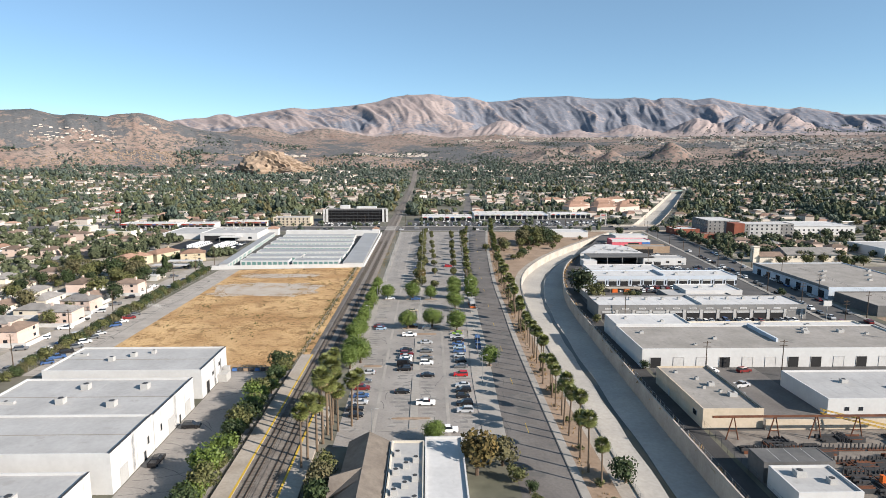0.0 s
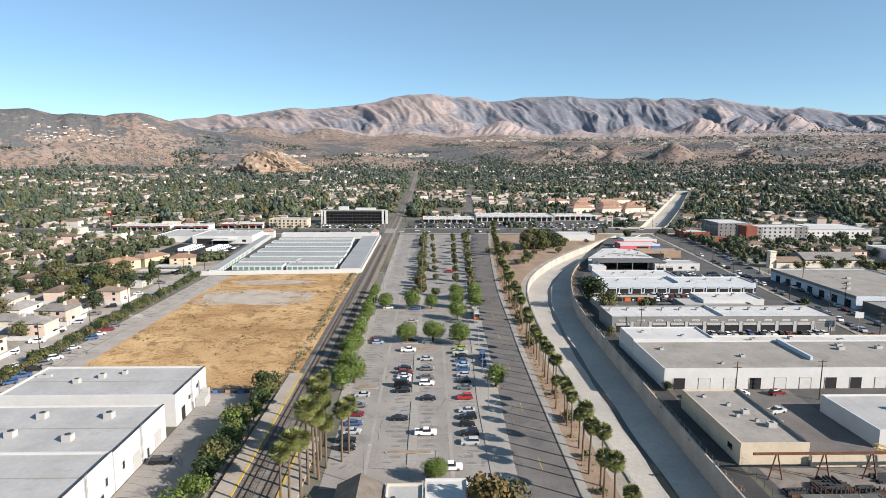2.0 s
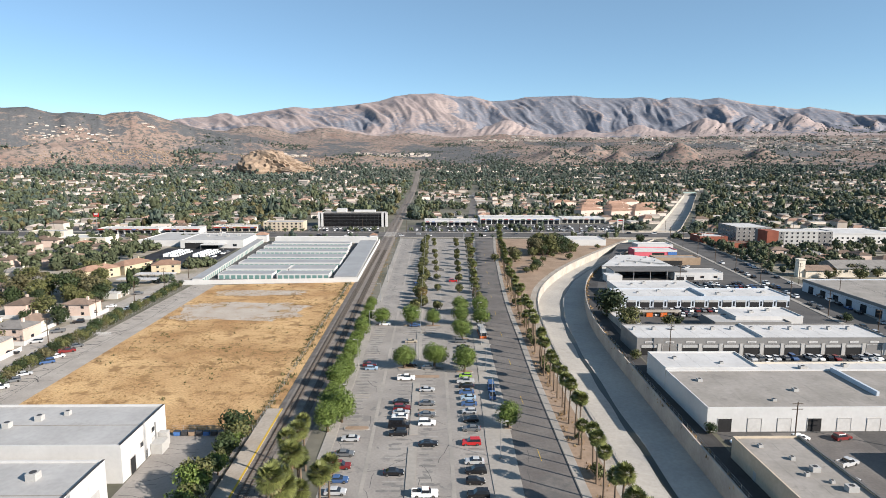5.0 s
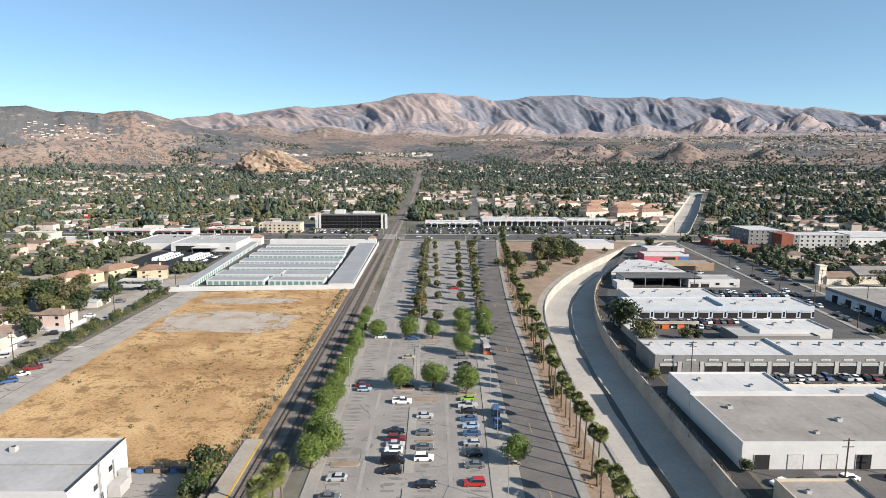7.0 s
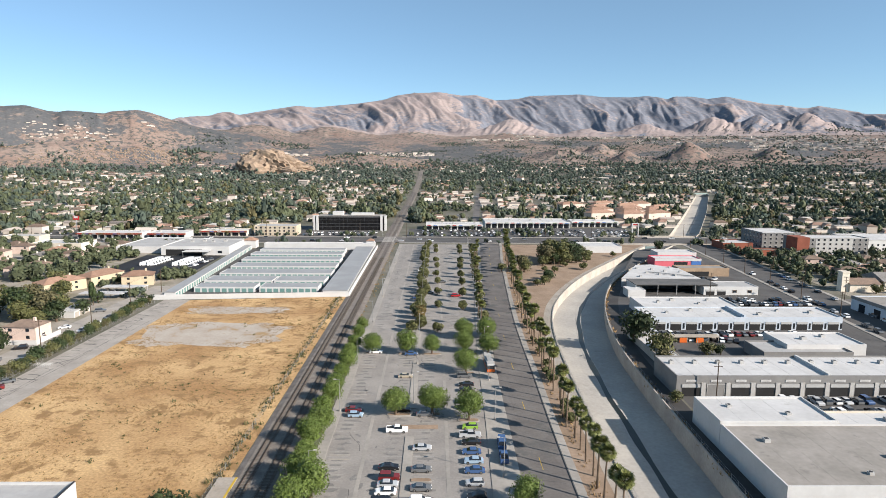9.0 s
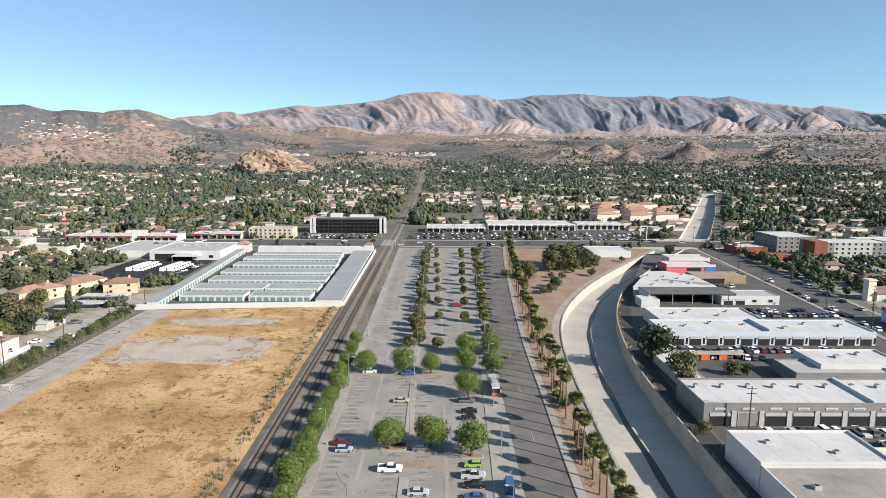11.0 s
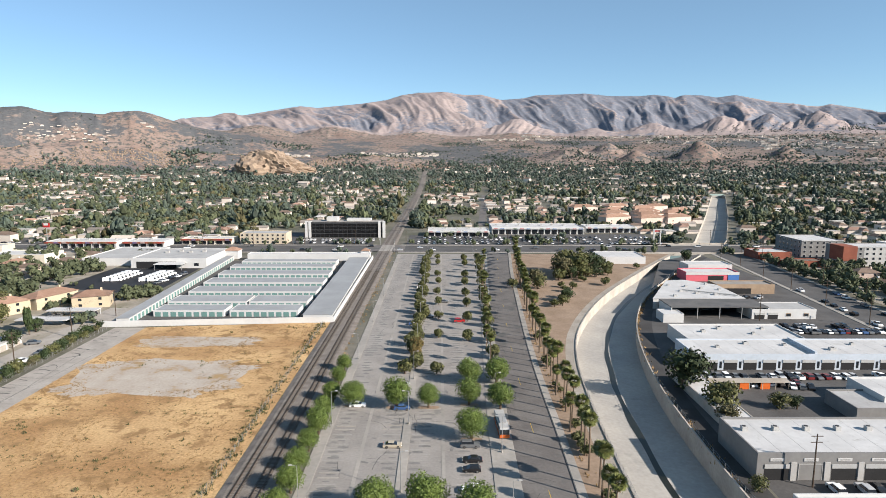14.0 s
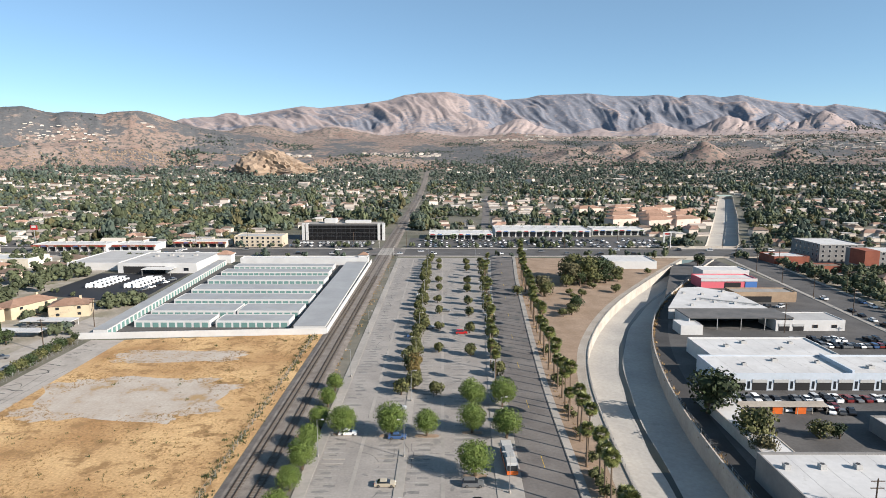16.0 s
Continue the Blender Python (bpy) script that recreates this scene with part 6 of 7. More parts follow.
# boulders over the low rocky hills
stone = bmesh.new()
bmesh.ops.create_icosphere(stone, subdivisions=1, radius=1)
sv, st_ = np.array([q.co for q in stone.verts]), np.array([[q.index for q in f.verts] for f in stone.faces])
stone.free()
stones = [(sv * np.random.default_rng(200 + i).uniform(0.65, 1.25, (len(sv), 1)), st_) for i in range(5)]
spots = []
while len(spots) < 3400:
    a, r = rng.uniform(-0.6, 0.02), rng.normal(2110, 75)
    if len(spots) % 3 == 0:
        a, r = rng.normal(-0.225, 0.03), rng.normal(1860, 45)
    x, y = polar(a, r)
    if r < 1840 or len(spots) % 3 and noise.noise(Vector((x * 0.007, y * 0.007, 11))) + rng.uniform(-0.2, 0.2) < 0.08:
        continue
    s = rng.uniform(0.9, 3.6)
    spots.append((x, y, relief(x, y) + s * 0.2, s, 0.9, rng.uniform(0, 6.28)))
structure("hill_boulders", scatter("hill_boulders", stones, spots, "rock"), "rock", "sandstone boulders strewn over the low hills", "stuff")
ico = bmesh.new()
bmesh.ops.create_icosphere(ico, subdivisions=5, radius=1)
for v in ico.verts:
    p = v.co.copy()
    crag = noise.ridged_multi_fractal(p * 6.5, 0.5, 2.2, 7, 1.0, 2.0)
    k = 0.86 + 0.08 * crag + 0.25 * noise.noise(p * 1.9)
    peak = 0.45 + 0.55 * math.exp(-((p.x + 0.2) / 0.62) ** 4)
    flat = min(p.z, 0.72 + 0.1 * noise.noise(p * 6)) / 0.8
    v.co = Vector((p.x * 108 * k, p.y * 74 * k, max(-0.4, flat) * 66 * (0.74 + 0.11 * crag) * peak))
me = bpy.data.meshes.new("rock_outcrop")
ico.to_mesh(me)
ico.free()
me.materials.append(M["rock"])
tagged(new("rock_outcrop", me), "craggy tan sandstone outcrop above the trees", "rock").matrix_basis = pose(-444, 1810, rise(-444, 1810) + 2)

# ---- vehicles ----
CAR_SHAPES = {
    "sedan": (4.7, 1.82, [(-2.35, .55), (-2.33, .85), (-1.7, .98), (-1.1, 1.0), (0.9, 1.0), (2.1, .88), (2.35, .65), (2.33, .4)], (-1.75, -1.05, 0.35, 1.15, 1.45)),
    "suv": (4.8, 1.92, [(-2.4, .6), (-2.38, 1.05), (-1.9, 1.1), (1.0, 1.1), (2.2, 1.0), (2.4, .75), (2.38, .45)], (-2.25, -2.0, 0.3, 1.05, 1.78)),
    "hatch": (4.2, 1.78, [(-2.1, .55), (-2.08, .95), (-1.7, 1.0), (0.9, 1.0), (1.9, .88), (2.1, .65), (2.08, .4)], (-2.0, -1.55, 0.25, 1.1, 1.5)),
    "pickup": (5.7, 1.98, [(-2.85, .65), (-2.83, 1.12), (0.9, 1.12), (2.55, 1.1), (2.83, .9), (2.83, .5)], (-0.75, -0.6, 0.7, 1.35, 1.82)),
    "van": (5.6, 2.05, [(-2.8, .55), (-2.78, 1.25), (1.9, 1.25), (2.65, 1.05), (2.8, .8), (2.78, .45)], (-2.75, -2.65, 1.2, 2.0, 2.4)),
}
WHEEL = Mesher().tube((0, -0.11, 0), (0, 0.11, 0), 0.34, n=12).mesh("wheel", "tyre")
RIM = Mesher().tube((0, -0.125, 0), (0, 0.125, 0), 0.2, n=8).mesh("rim", "chrome")


def car(kind, paint, fine):
    ln, wd, prof, (r0, r1, f1, f0, top) = CAR_SHAPES[kind]
    b = thing("car" if kind not in ("pickup", "van") else kind, 0, 0, 0, f"parked {paint.replace('paleblue', 'pale blue')} {kind.replace('suv', 'SUV')} with dark tinted windows", "car" if kind not in ("pickup", "van") else kind)
    w = wd / 2
    m = Mesher()
    low = [(x, 0.28) for x, z in prof]
    for s in (-1, 1):
        ring = [(x, s * w * (0.96 if i in (0, len(prof) - 1) else 1), z) for i, (x, z) in enumerate(prof)] + [(prof[-1][0] - 0.05, s * w * 0.96, 0.28), (prof[0][0] + 0.05, s * w * 0.96, 0.28)]
        m.face(*(ring if s > 0 else ring[::-1]))
    pts = prof + [(prof[-1][0] - 0.05, 0.28), (prof[0][0] + 0.05, 0.28)]
    for (xa, za), (xb, zb) in zip(pts, pts[1:] + pts[:1]):
        m.face((xa, -w, za), (xa, w, za), (xb, w, zb), (xb, -w, zb))
    part("body", m, "car_" + paint, b)
    base = 0.98 if kind in ("sedan", "hatch") else 1.1
    wi, wt = w * 0.95, w * 0.78
    lo = [(r0, -wi), (f0, -wi), (f0, wi), (r0, wi)]
    hi = [(r1, -wt), (f1, -wt), (f1, wt), (r1, wt)]
    gl = Mesher()
    for i in range(4):
        j = (i + 1) % 4
        gl.face((*lo[i], base - 0.02), (*lo[j], base - 0.02), (*hi[j], top - 0.05), (*hi[i], top - 0.05))
    if kind == "van":
        part("cargo_body", Mesher().prism([(r0, -wi), (0.9, -wi), (0.9, wi), (r0, wi)], base - 0.02, top - 0.06, inset=0.12), "car_" + paint, b)
    part("glass", gl, "glass_dark", b, "dark tinted windows")
    part("roof", Mesher().prism([(r1 - 0.06, -wt - 0.03), (f1 + 0.08, -wt - 0.03), (f1 + 0.08, wt + 0.03), (r1 - 0.06, wt + 0.03)], top - 0.05, top + 0.03, inset=0.1), "car_" + paint, b)
    if kind == "pickup":
        part("bed", Mesher().box(-2.7, -0.85, -w + 0.12, w - 0.12, 1.12, 1.135), "dark_steel", b)
        part("bed_rail", Mesher().box(-2.83, -0.8, -w, -w + 0.1, 1.12, 1.36).box(-2.83, -0.8, w - 0.1, w, 1.12, 1.36).box(-2.83, -2.73, -w + 0.1, w - 0.1, 1.12, 1.36), "car_" + paint, b)
    for x in (-ln * 0.3, ln * 0.31):
        for s in (-1, 1):
            wh = part("wheel", WHEEL, "tyre", b, at=pose(x, s * (w - 0.09), 0.34))
            if fine:
                part("rim", RIM, "chrome", wh)
    for s in (-1, 1) if fine else ():
        part("headlight", Mesher().box(ln / 2 - 0.12, ln / 2 + 0.01, s * w * 0.72 - 0.18, s * w * 0.72 + 0.18, 0.62, 0.78), "lamp_clear", b)
        part("tail_light", Mesher().box(-ln / 2 - 0.01, -ln / 2 + 0.08, s * w * 0.75 - 0.14, s * w * 0.75 + 0.14, 0.68, 0.88), "lamp_red", b)
    if fine:
        part("bumper", Mesher().box(ln / 2 - 0.06, ln / 2 + 0.05, -w * 0.85, w * 0.85, 0.32, 0.5).box(-ln / 2 - 0.05, -ln / 2 + 0.06, -w * 0.85, w * 0.85, 0.34, 0.52), "dark_steel", b)
    return b


made_cars = {}


def park(x, y, kind, paint, rz=0, group="parked cars", z=0.05, fine=False):
    mt = pose(x, y, z, 0, 0, rz)
    key = (kind, paint, fine)
    if key in made_cars:
        ob = copy_thing(made_cars[key], mt)
    else:
        ob = made_cars[key] = car(kind, paint, fine)
        ob.matrix_basis = mt
    ob["group"] = group
    return ob


LOTCARS = "cars in the station car park"
for x, y, kind, paint, rz in (
        (0.4, 174, "pickup", "white", 0), (-6.8, 183, "sedan", "black", 0), (1.0, 197, "sedan", "black", 0), (-6.9, 203, "suv", "black", 180), (-6.9, 207.5, "van", "black", 0), (0.6, 209, "suv", "white", 0),
        (-6.9, 213, "sedan", "white", 180), (-6.7, 216, "sedan", "silver", 0), (0.6, 214.5, "sedan", "grey", 0), (-6.6, 219, "suv", "maroon", 0), (-7.0, 223.5, "sedan", "black", 0), (0.5, 222.5, "sedan", "grey", 0), (0.5, 233, "sedan", "silver", 0),
        (-6.3, 243, "pickup", "white", 0), (0.8, 253, "sedan", "grey", 0), (-5.6, 256, "sedan", "black", 0), (-6.0, 283, "sedan", "tan", 0), (-5.0, 306, "sedan", "blue", 0),
        (11.6, 168.5, "suv", "silver", 180), (11.8, 173.5, "suv", "black", 180), (11.6, 179, "hatch", "black", 0), (12.0, 183.5, "suv", "black", 180), (12.0, 188, "sedan", "silver", 180), (11.9, 197.5, "suv", "red", 180), (12.4, 205.5, "sedan", "grey", 180),
        (12.6, 211, "hatch", "black", 180), (12.5, 216.5, "hatch", "silver", 180), (12.8, 222, "sedan", "blue", 180), (12.9, 226.5, "sedan", "paleblue", 180), (12.6, 231, "sedan", "blue", 180), (12.8, 236, "sedan", "black", 180),
        (12.8, 240, "pickup", "silver", 0), (13.0, 245, "hatch", "green", 180), (13.4, 257.5, "suv", "black", 0), (12.9, 262, "suv", "white", 180), (13.2, 271, "hatch", "black", 180), (13.4, 283, "suv", "grey", 0), (13.6, 275.5, "sedan", "black", 180),
        (-18.4, 252.5, "hatch", "paleblue", 0), (-18.0, 308, "sedan", "white", 0), (-19.6, 170, "suv", "black", 0), (-18.8, 175, "sedan", "silver", 0), (-19, 180, "sedan", "blue", 0), (-19.3, 186, "suv", "maroon", 0), (-19.2, 192, "sedan", "grey", 0), (-18.8, 200, "sedan", "silver", 180), (-19, 166, "hatch", "black", 0), (-19.4, 256, "sedan", "maroon", 0),
        (-5.2, 395, "sedan", "blue", 0), (14.5, 400, "suv", "red", 0), (1, 408, "sedan", "silver", 0), (6.2, 156, "pickup", "white", 0), (-6.0, 324, "sedan", "silver", 0), (-4.4, 470, "sedan", "white", 0), (8, 436, "sedan", "grey", 0)):
    park(x, y, kind, paint, rz, LOTCARS, 0.07, True)
for x, y, kind, paint, rz in ((-62, 160, "suv", "black", 5), (-63, 141, "pickup", "black", 90), (-64, 115, "sedan", "grey", 90)):
    park(x, y, kind, paint, rz, "cars in the warehouse yard", 0.06)
KINDS, PAINTS = ["sedan", "suv", "sedan", "hatch", "pickup", "suv"], ["white", "black", "silver", "grey", "white", "blue", "silver", "grey", "black", "white", "grey", "silver", "black", "white", "maroon"]


def row_of_cars(n, x0, y0, dx, dy, rz, group, skip=0.15, z=0.07):
    r = random.Random(int(x0 * 7 + y0 * 3 + n))
    for i in range(n):
        if r.random() < skip:
            continue
        park(x0 + dx * i + r.uniform(-.2, .2), y0 + dy * i + r.uniform(-.3, .3), r.choice(KINDS), r.choice(PAINTS), rz + r.choice((0, 180)) + r.uniform(-2, 2), group, z)


row_of_cars(12, -131.5, 212, -0.05, 6.0, 35, "cars along the field track")
row_of_cars(18, -140.5, 206, -0.05, 10.0, 70, "cars along the field track", 0.25, 0.06)
row_of_cars(12, -150.5, 214, -0.05, 14.0, 20, "cars along the field track", 0.3, 0.06)
row_of_cars(24, 92, 262, 3.1, 0, 90, "cars at the workshops", 0.25)
row_of_cars(24, 94, 254.5, 3.1, 0, 90, "cars at the workshops", 0.3)
row_of_cars(22, 94, 331, 3.0, 0, 90, "cars at the workshops", 0.15)
row_of_cars(10, 93, 325, 3.0, 0, 90, "cars at the workshops", 0.35)
row_of_cars(5, 114, 322, 2.9, 0, 70, "cars at the workshops", 0.2)
row_of_cars(24, 140, 383, 2.4, 0, 90, "cars at the workshops", 0.1)
row_of_cars(14, 142, 391, 2.8, 0, 90, "cars at the workshops", 0.2)
row_of_cars(8, 152, 445, 3.6, 0, 30, "cars at the workshops", 0.2)
row_of_cars(6, 80, 197, 5.5, 0.5, 15, "cars at the workshops", 0.4)
park(100, 186, "pickup", "silver", 20, "cars at the workshops")
park(95, 178, "suv", "silver", 110, "cars at the workshops")
row_of_cars(26, 180.5, 250, 0.85, 8.5, 84, "cars along the side street", 0.25)
row_of_cars(26, 193.0, 250, 0.96, 8.5, 83.5, "cars along the side street", 0.25)
def car_arrays(kind, which):
    """Points and triangles of a plain car for the distant rows."""
    ln, wd, prof, (r0, r1, f1, f0, top) = CAR_SHAPES[kind]
    m, w = Mesher(), wd / 2
    if which == "body":
        m.prism([(-ln / 2, -w), (ln / 2, -w), (ln / 2, w), (-ln / 2, w)], 0.3, 0.98, inset=0.12)
        m.prism([(r1, -w * 0.8), (f1, -w * 0.8), (f1, w * 0.8), (r1, w * 0.8)], top - 0.05, top + 0.03)
    else:
        m.prism([(r0, -w * 0.9), (f0, -w * 0.9), (f0, w * 0.9), (r0, w * 0.9)], 0.97, top - 0.05, inset=0.3)
    t = [(f[0], f[i], f[i + 1]) for f in m.f for i in range(1, len(f) - 1)]
    return np.array(m.v), np.array(t)


far_cars = {}
r = random.Random(77)
rows = [(yy, 46, -12, 4.5, math.pi / 2, 0.3) for yy in (645, 656, 668, 681)] + [(yy, 20, -116, 3.4, math.pi / 2, 0.25) for yy in (647, 664)] + [(645, 40, -400, 6, math.pi / 2, 0.35), (607, 26, -300, 25, 0, 0.4), (626, 26, -290, 24, 0, 0.4), (618, 12, -240, 46, 0, 0.5)]
for yy, n, x0, dx, turn, skip in rows:
    for i in range(n):
        if r.random() > skip and not -44 < x0 + dx * i < -28:
            far_cars.setdefault((r.choice(("white", "white", "black", "silver", "grey", "silver", "black", "grey", "white")), r.choice(("sedan", "suv"))), []).append((x0 + dx * i + r.uniform(-.3, .3), yy + r.uniform(-.4, .4), 0.07, 1.0, 1.0, turn + r.choice((0, math.pi))))
for (paint, kind), spots in far_cars.items():
    structure("distant_cars", scatter("distant_cars", [car_arrays(kind, "body")], spots, "car_" + paint), "car_" + paint, f"{paint} cars at the distant shops and boulevard", "stuff")
    structure("distant_car_windows", scatter("distant_car_windows", [car_arrays(kind, "glass")], spots, "glass_dark"), "glass_dark", "dark windows of the distant cars", "stuff")
for x in (-187, -182, -166, -161):
    for i in range(7):
        park(x + 0.3 * i, 488 + i * 3.6, "van", "white", 20, "white vans in the depot yard", 0.07)
row_of_cars(8, -158, 462, 1.0, 6.5, 60, "white vans in the depot yard", 0.1)
row_of_cars(6, -170, 410, 3.6, 0, 90, "cars under the carports", 0.2, 0.02)


def bus(x, y, rz):
    b = thing("bus", x, y, 0.05, "city bus with a silver body, orange front and grey roof", "bus", rz=rz)
    part("body", Mesher().prism([(-1.27, -6), (1.27, -6), (1.27, 6), (-1.27, 6)], 0.35, 2.95, inset=0.06), "car_silver", b)
    part("roof", Mesher().prism([(-1.22, -5.9), (1.22, -5.9), (1.22, 5.9), (-1.22, 5.9)], 2.95, 3.1, inset=0.2), "unit_grey", b)
    part("roof_pod", Mesher().box(-0.8, 0.8, -3, 2.5, 3.1, 3.35), "paleblue_roof" if "paleblue_roof" in M else "steel_roof", b)
    part("front_panel", Mesher().box(-1.28, 1.28, -6.05, -5.0, 0.4, 1.3), "orange_paint", b)
    part("windscreen", Mesher().box(-1.15, 1.15, -6.06, -5.98, 1.35, 2.6), "glass_dark", b)
    part("skirt", Mesher().box(-1.29, 1.29, -5, 6, 0.4, 1.1), "orange_paint", b)
    for s in (-1, 1):
        for i in range(6):
            part("window", Mesher().box(min(s * 1.25, s * 1.3), max(s * 1.25, s * 1.3), -4.6 + i * 1.7, -3.1 + i * 1.7, 1.45, 2.5), "glass_dark", b)
        for yy in (-3.6, 3.4):
            wh = part("wheel", Mesher().tube((s * 1.05, yy, 0.45), (s * 1.3, yy, 0.45), 0.48, n=12), "tyre", b)


bus(22.3, 293, 2)
park(20.4, 235, "van", "blue", 88, "parked cars", 0.19)
park(20.2, 228, "pickup", "blue", 88, "parked cars", 0.19)

# ---- poles, lamps, fences ----
def street_lamp(h, arm):
    b = thing("lamp_post", 0, 0, 0, "tall grey lamp post with a short arm", "lamp post", "lamp posts")
    part("base", Mesher().tube((0, 0, 0), (0, 0, 0.7), 0.28, n=8), "concrete", b)
    part("pole", Mesher().tube((0, 0, 0.6), (0, 0, h), 0.1, 0.06), "galvanised", b)
    part("arm", Mesher().tube((0, 0, h - 0.1), (arm, 0, h + 0.1), 0.04), "galvanised", b)
    part("lamp_head", Mesher().box(arm - 0.4, arm + 0.3, -0.17, 0.17, h, h + 0.18), "unit_grey", b)
    return b


lamp = street_lamp(9.5, 1.4)
spots = [(-2.6, y) for y in range(262, 590, 34)] + [(18.4 + (y - 190) * 0.03, y) for y in range(190, 590, 30)] + [(-23.4, y) for y in (214, 256, 296, 350, 400, 450, 500, 550)] + [(-13, 149)]
for i, (x, y) in enumerate(spots):
    mt = pose(x, y, 0.05, 0, 0, (i * 180) % 360)
    if i:
        copy_thing(lamp, mt)
    else:
        lamp.matrix_basis = mt


def utility_pole(h):
    b = thing("utility_pole", 0, 0, 0, "brown timber utility pole with cross-arms", "utility pole", "utility poles")
    part("pole", Mesher().tube((0, 0, 0), (0, 0, h), 0.19, 0.13, 7), "timber_pole", b)
    for z in (h - 0.6, h - 2.0):
        part("cross_arm", Mesher().box(-1.3, 1.3, -0.07, 0.07, z, z + 0.14), "timber_pole", b)
    return b


pole = utility_pole(12.5)
west = [(-139 - (y - 200) * 0.012, y) for y in range(206, 420, 34)]
street_w = [(177 + (y - 250) * 0.1, y) for y in range(214, 600, 36)]
street_e = [(197 + (y - 250) * 0.114, y) for y in range(225, 600, 42)]
blv = [(x, 639) for x in range(-400, 430, 42) if not -46 < x < -25]
side = [(92, 194), (118, 203 - 8), (88, 268 - 4), (148, 402)]
for i, (x, y) in enumerate(west + street_w + street_e + blv + side):
    mt = pose(x, y, 0, 0, 0, 90 if (x, y) in blv else 0)
    if i:
        copy_thing(pole, mt)
    else:
        pole.matrix_basis = mt
wires = Mesher()
for line, ax in ((west, 0), (street_w, 0), (street_e, 0), (blv, 1)):
    for (xa, ya), (xb, yb) in zip(line, line[1:]):
        for o in (-1.1, 0, 1.1):
            p = [Vector((xa + (0 if ax else o), ya + (o if ax else 0), 12.2)), Vector((xb + (0 if ax else o), yb + (o if ax else 0), 12.2))]
            midp = (p[0] + p[1]) / 2 - Vector((0, 0, 0.9))
            wires.tube(p[0], midp, 0.02, n=3).tube(midp, p[1], 0.02, n=3)
structure("overhead_wires", wires, "dark_steel", "sagging overhead wires between the poles", "stuff")


def fence(name, pts, h, label, step=3.0, material="galvanised", mesh_rails=4):
    """Post-and-wire fence along a line of points."""
    b = thing(name, 0, 0, 0, label, "fence")
    posts, wire = Mesher(), Mesher()
    for (xa, ya), (xb, yb) in zip(pts, pts[1:]):
        n = max(1, round(math.hypot(xb - xa, yb - ya) / step))
        for i in range(n):
            k = i / n
            x, y = xa + (xb - xa) * k, ya + (yb - ya) * k
            posts.tube((x, y, 0), (x, y, h), 0.04, n=4)
        for i in range(mesh_rails):
            z = h * (i + 1) / mesh_rails
            wire.tube((xa, ya, z), (xb, yb, z), 0.02, n=3)
    tagged(part("post_line", posts, material, b), kind="stuff")
    part("wire_line", wire, material, b)
    return b


fence("canal_fence", [(cr(y) + 0.25, y) for y in range(100, 570, 10)], 2.6, "wire fence on the canal wall")
fence("canal_fence", [(cl(y) - 0.3, y) for y in range(100, 570, 10)], 1.5, "wire fence beside the canal path")
fence("yard_fence", [(cr(y) + 7.0, y) for y in range(96, 206, 10)], 2.4, "tall wire fence around the steel yard", 3.0, "dark_steel")
fence("field_fence", [(-44.6, 205), (-44.6, 395)], 2.0, "sagging chain-link fence along the railway")
fence("field_fence", [(-45, 205), (-66, 205)], 2.0, "chain-link fence behind the warehouses")
fence("track_fence", [(-133.4, 205), (-134, 391)], 1.8, "chain-link fence along the track")
fence("platform_fence", [(-45.1, 90), (-45.1, 219)], 1.5, "railing behind the platform", 2.0, "dark_steel")
fence("platform_fence", [(-36, 90), (-36, 205)], 1.2, "low fence between the tracks", 2.5, "dark_steel")

# ---- car park markings and islands ----
marks = Mesher()
for x0, x1 in ((-9.3, -4.2), (-1.6, 3.4), (9.6, 14.8), (-22.3, -17.2)):
    y = 158.0
    while y < 585:
        if not (x0 > 9 and y > 590):
            marks.box(x0, x1, y - 0.05, y + 0.05, 0.051, 0.056)
        y += 2.75
structure("bay_lines", marks, "road_paint", "worn white parking bay lines", "stuff")
for y0, y1 in ((158, 196), (203, 240), (258, 300), (312, 345), (352, 585)):
    structure("lot_island", Mesher().box(-4.0, -1.8, y0, y1, 0.05, 0.2), "concrete", "raised concrete strip between parking bays")
for x, y, w, d in ((-19.2, 308, 6, 2), (-6.6, 307, 7, 2.2), (2.6, 307, 7, 2.2), (14, 287, 6, 2), (14.4, 309, 6, 2), (15.2, 326, 6, 2), (-6.4, 254, 7, 2.2), (2.4, 254, 6, 2.2), (13, 250, 6, 2.2), (0.5, 218.5, 5, 1.6), (-19.6, 257, 6, 2), (-18, 207, 7, 2.4), (22.2, 207, 2.4, 2.4), (-3.6, 164.2, 12, 1.6)):
    isl = thing("tree_island", x, y, 0.05, "kerbed planting island with bare earth", "planter", "planting islands")
    ring = [(math.copysign(abs(math.cos(a)) ** 0.5, math.cos(a)) * w / 2, math.copysign(abs(math.sin(a)) ** 0.5, math.sin(a)) * d / 2) for a in [i * math.pi / 10 for i in range(20)]]
    part("kerb", Mesher().prism(ring, 0, 0.15), "concrete", isl)
    part("soil", Mesher().prism([(px * 0.9, py * 0.85) for px, py in ring], 0.15, 0.19), "dirt", isl)
for x0, x1, y in ((-22, -16.8, 292.5), (-22, -17, 228), (-9.4, -4.2, 293), (-1.6, 3.5, 293), (-9.2, 4.2, 252.2), (-22, -17, 268)):
    structure("wheel_stop_bar", Mesher().box(x0, x1, y, y + 0.4, 0.05, 0.17).box(x0, x1, y + 2.2, y + 2.6, 0.05, 0.17), "concrete")
structure("ramp_pad", Mesher().box(-9, 4.5, 244.6, 247.2, 0.05, 0.075), "dirt", "brick-coloured ramp crossing between bays")
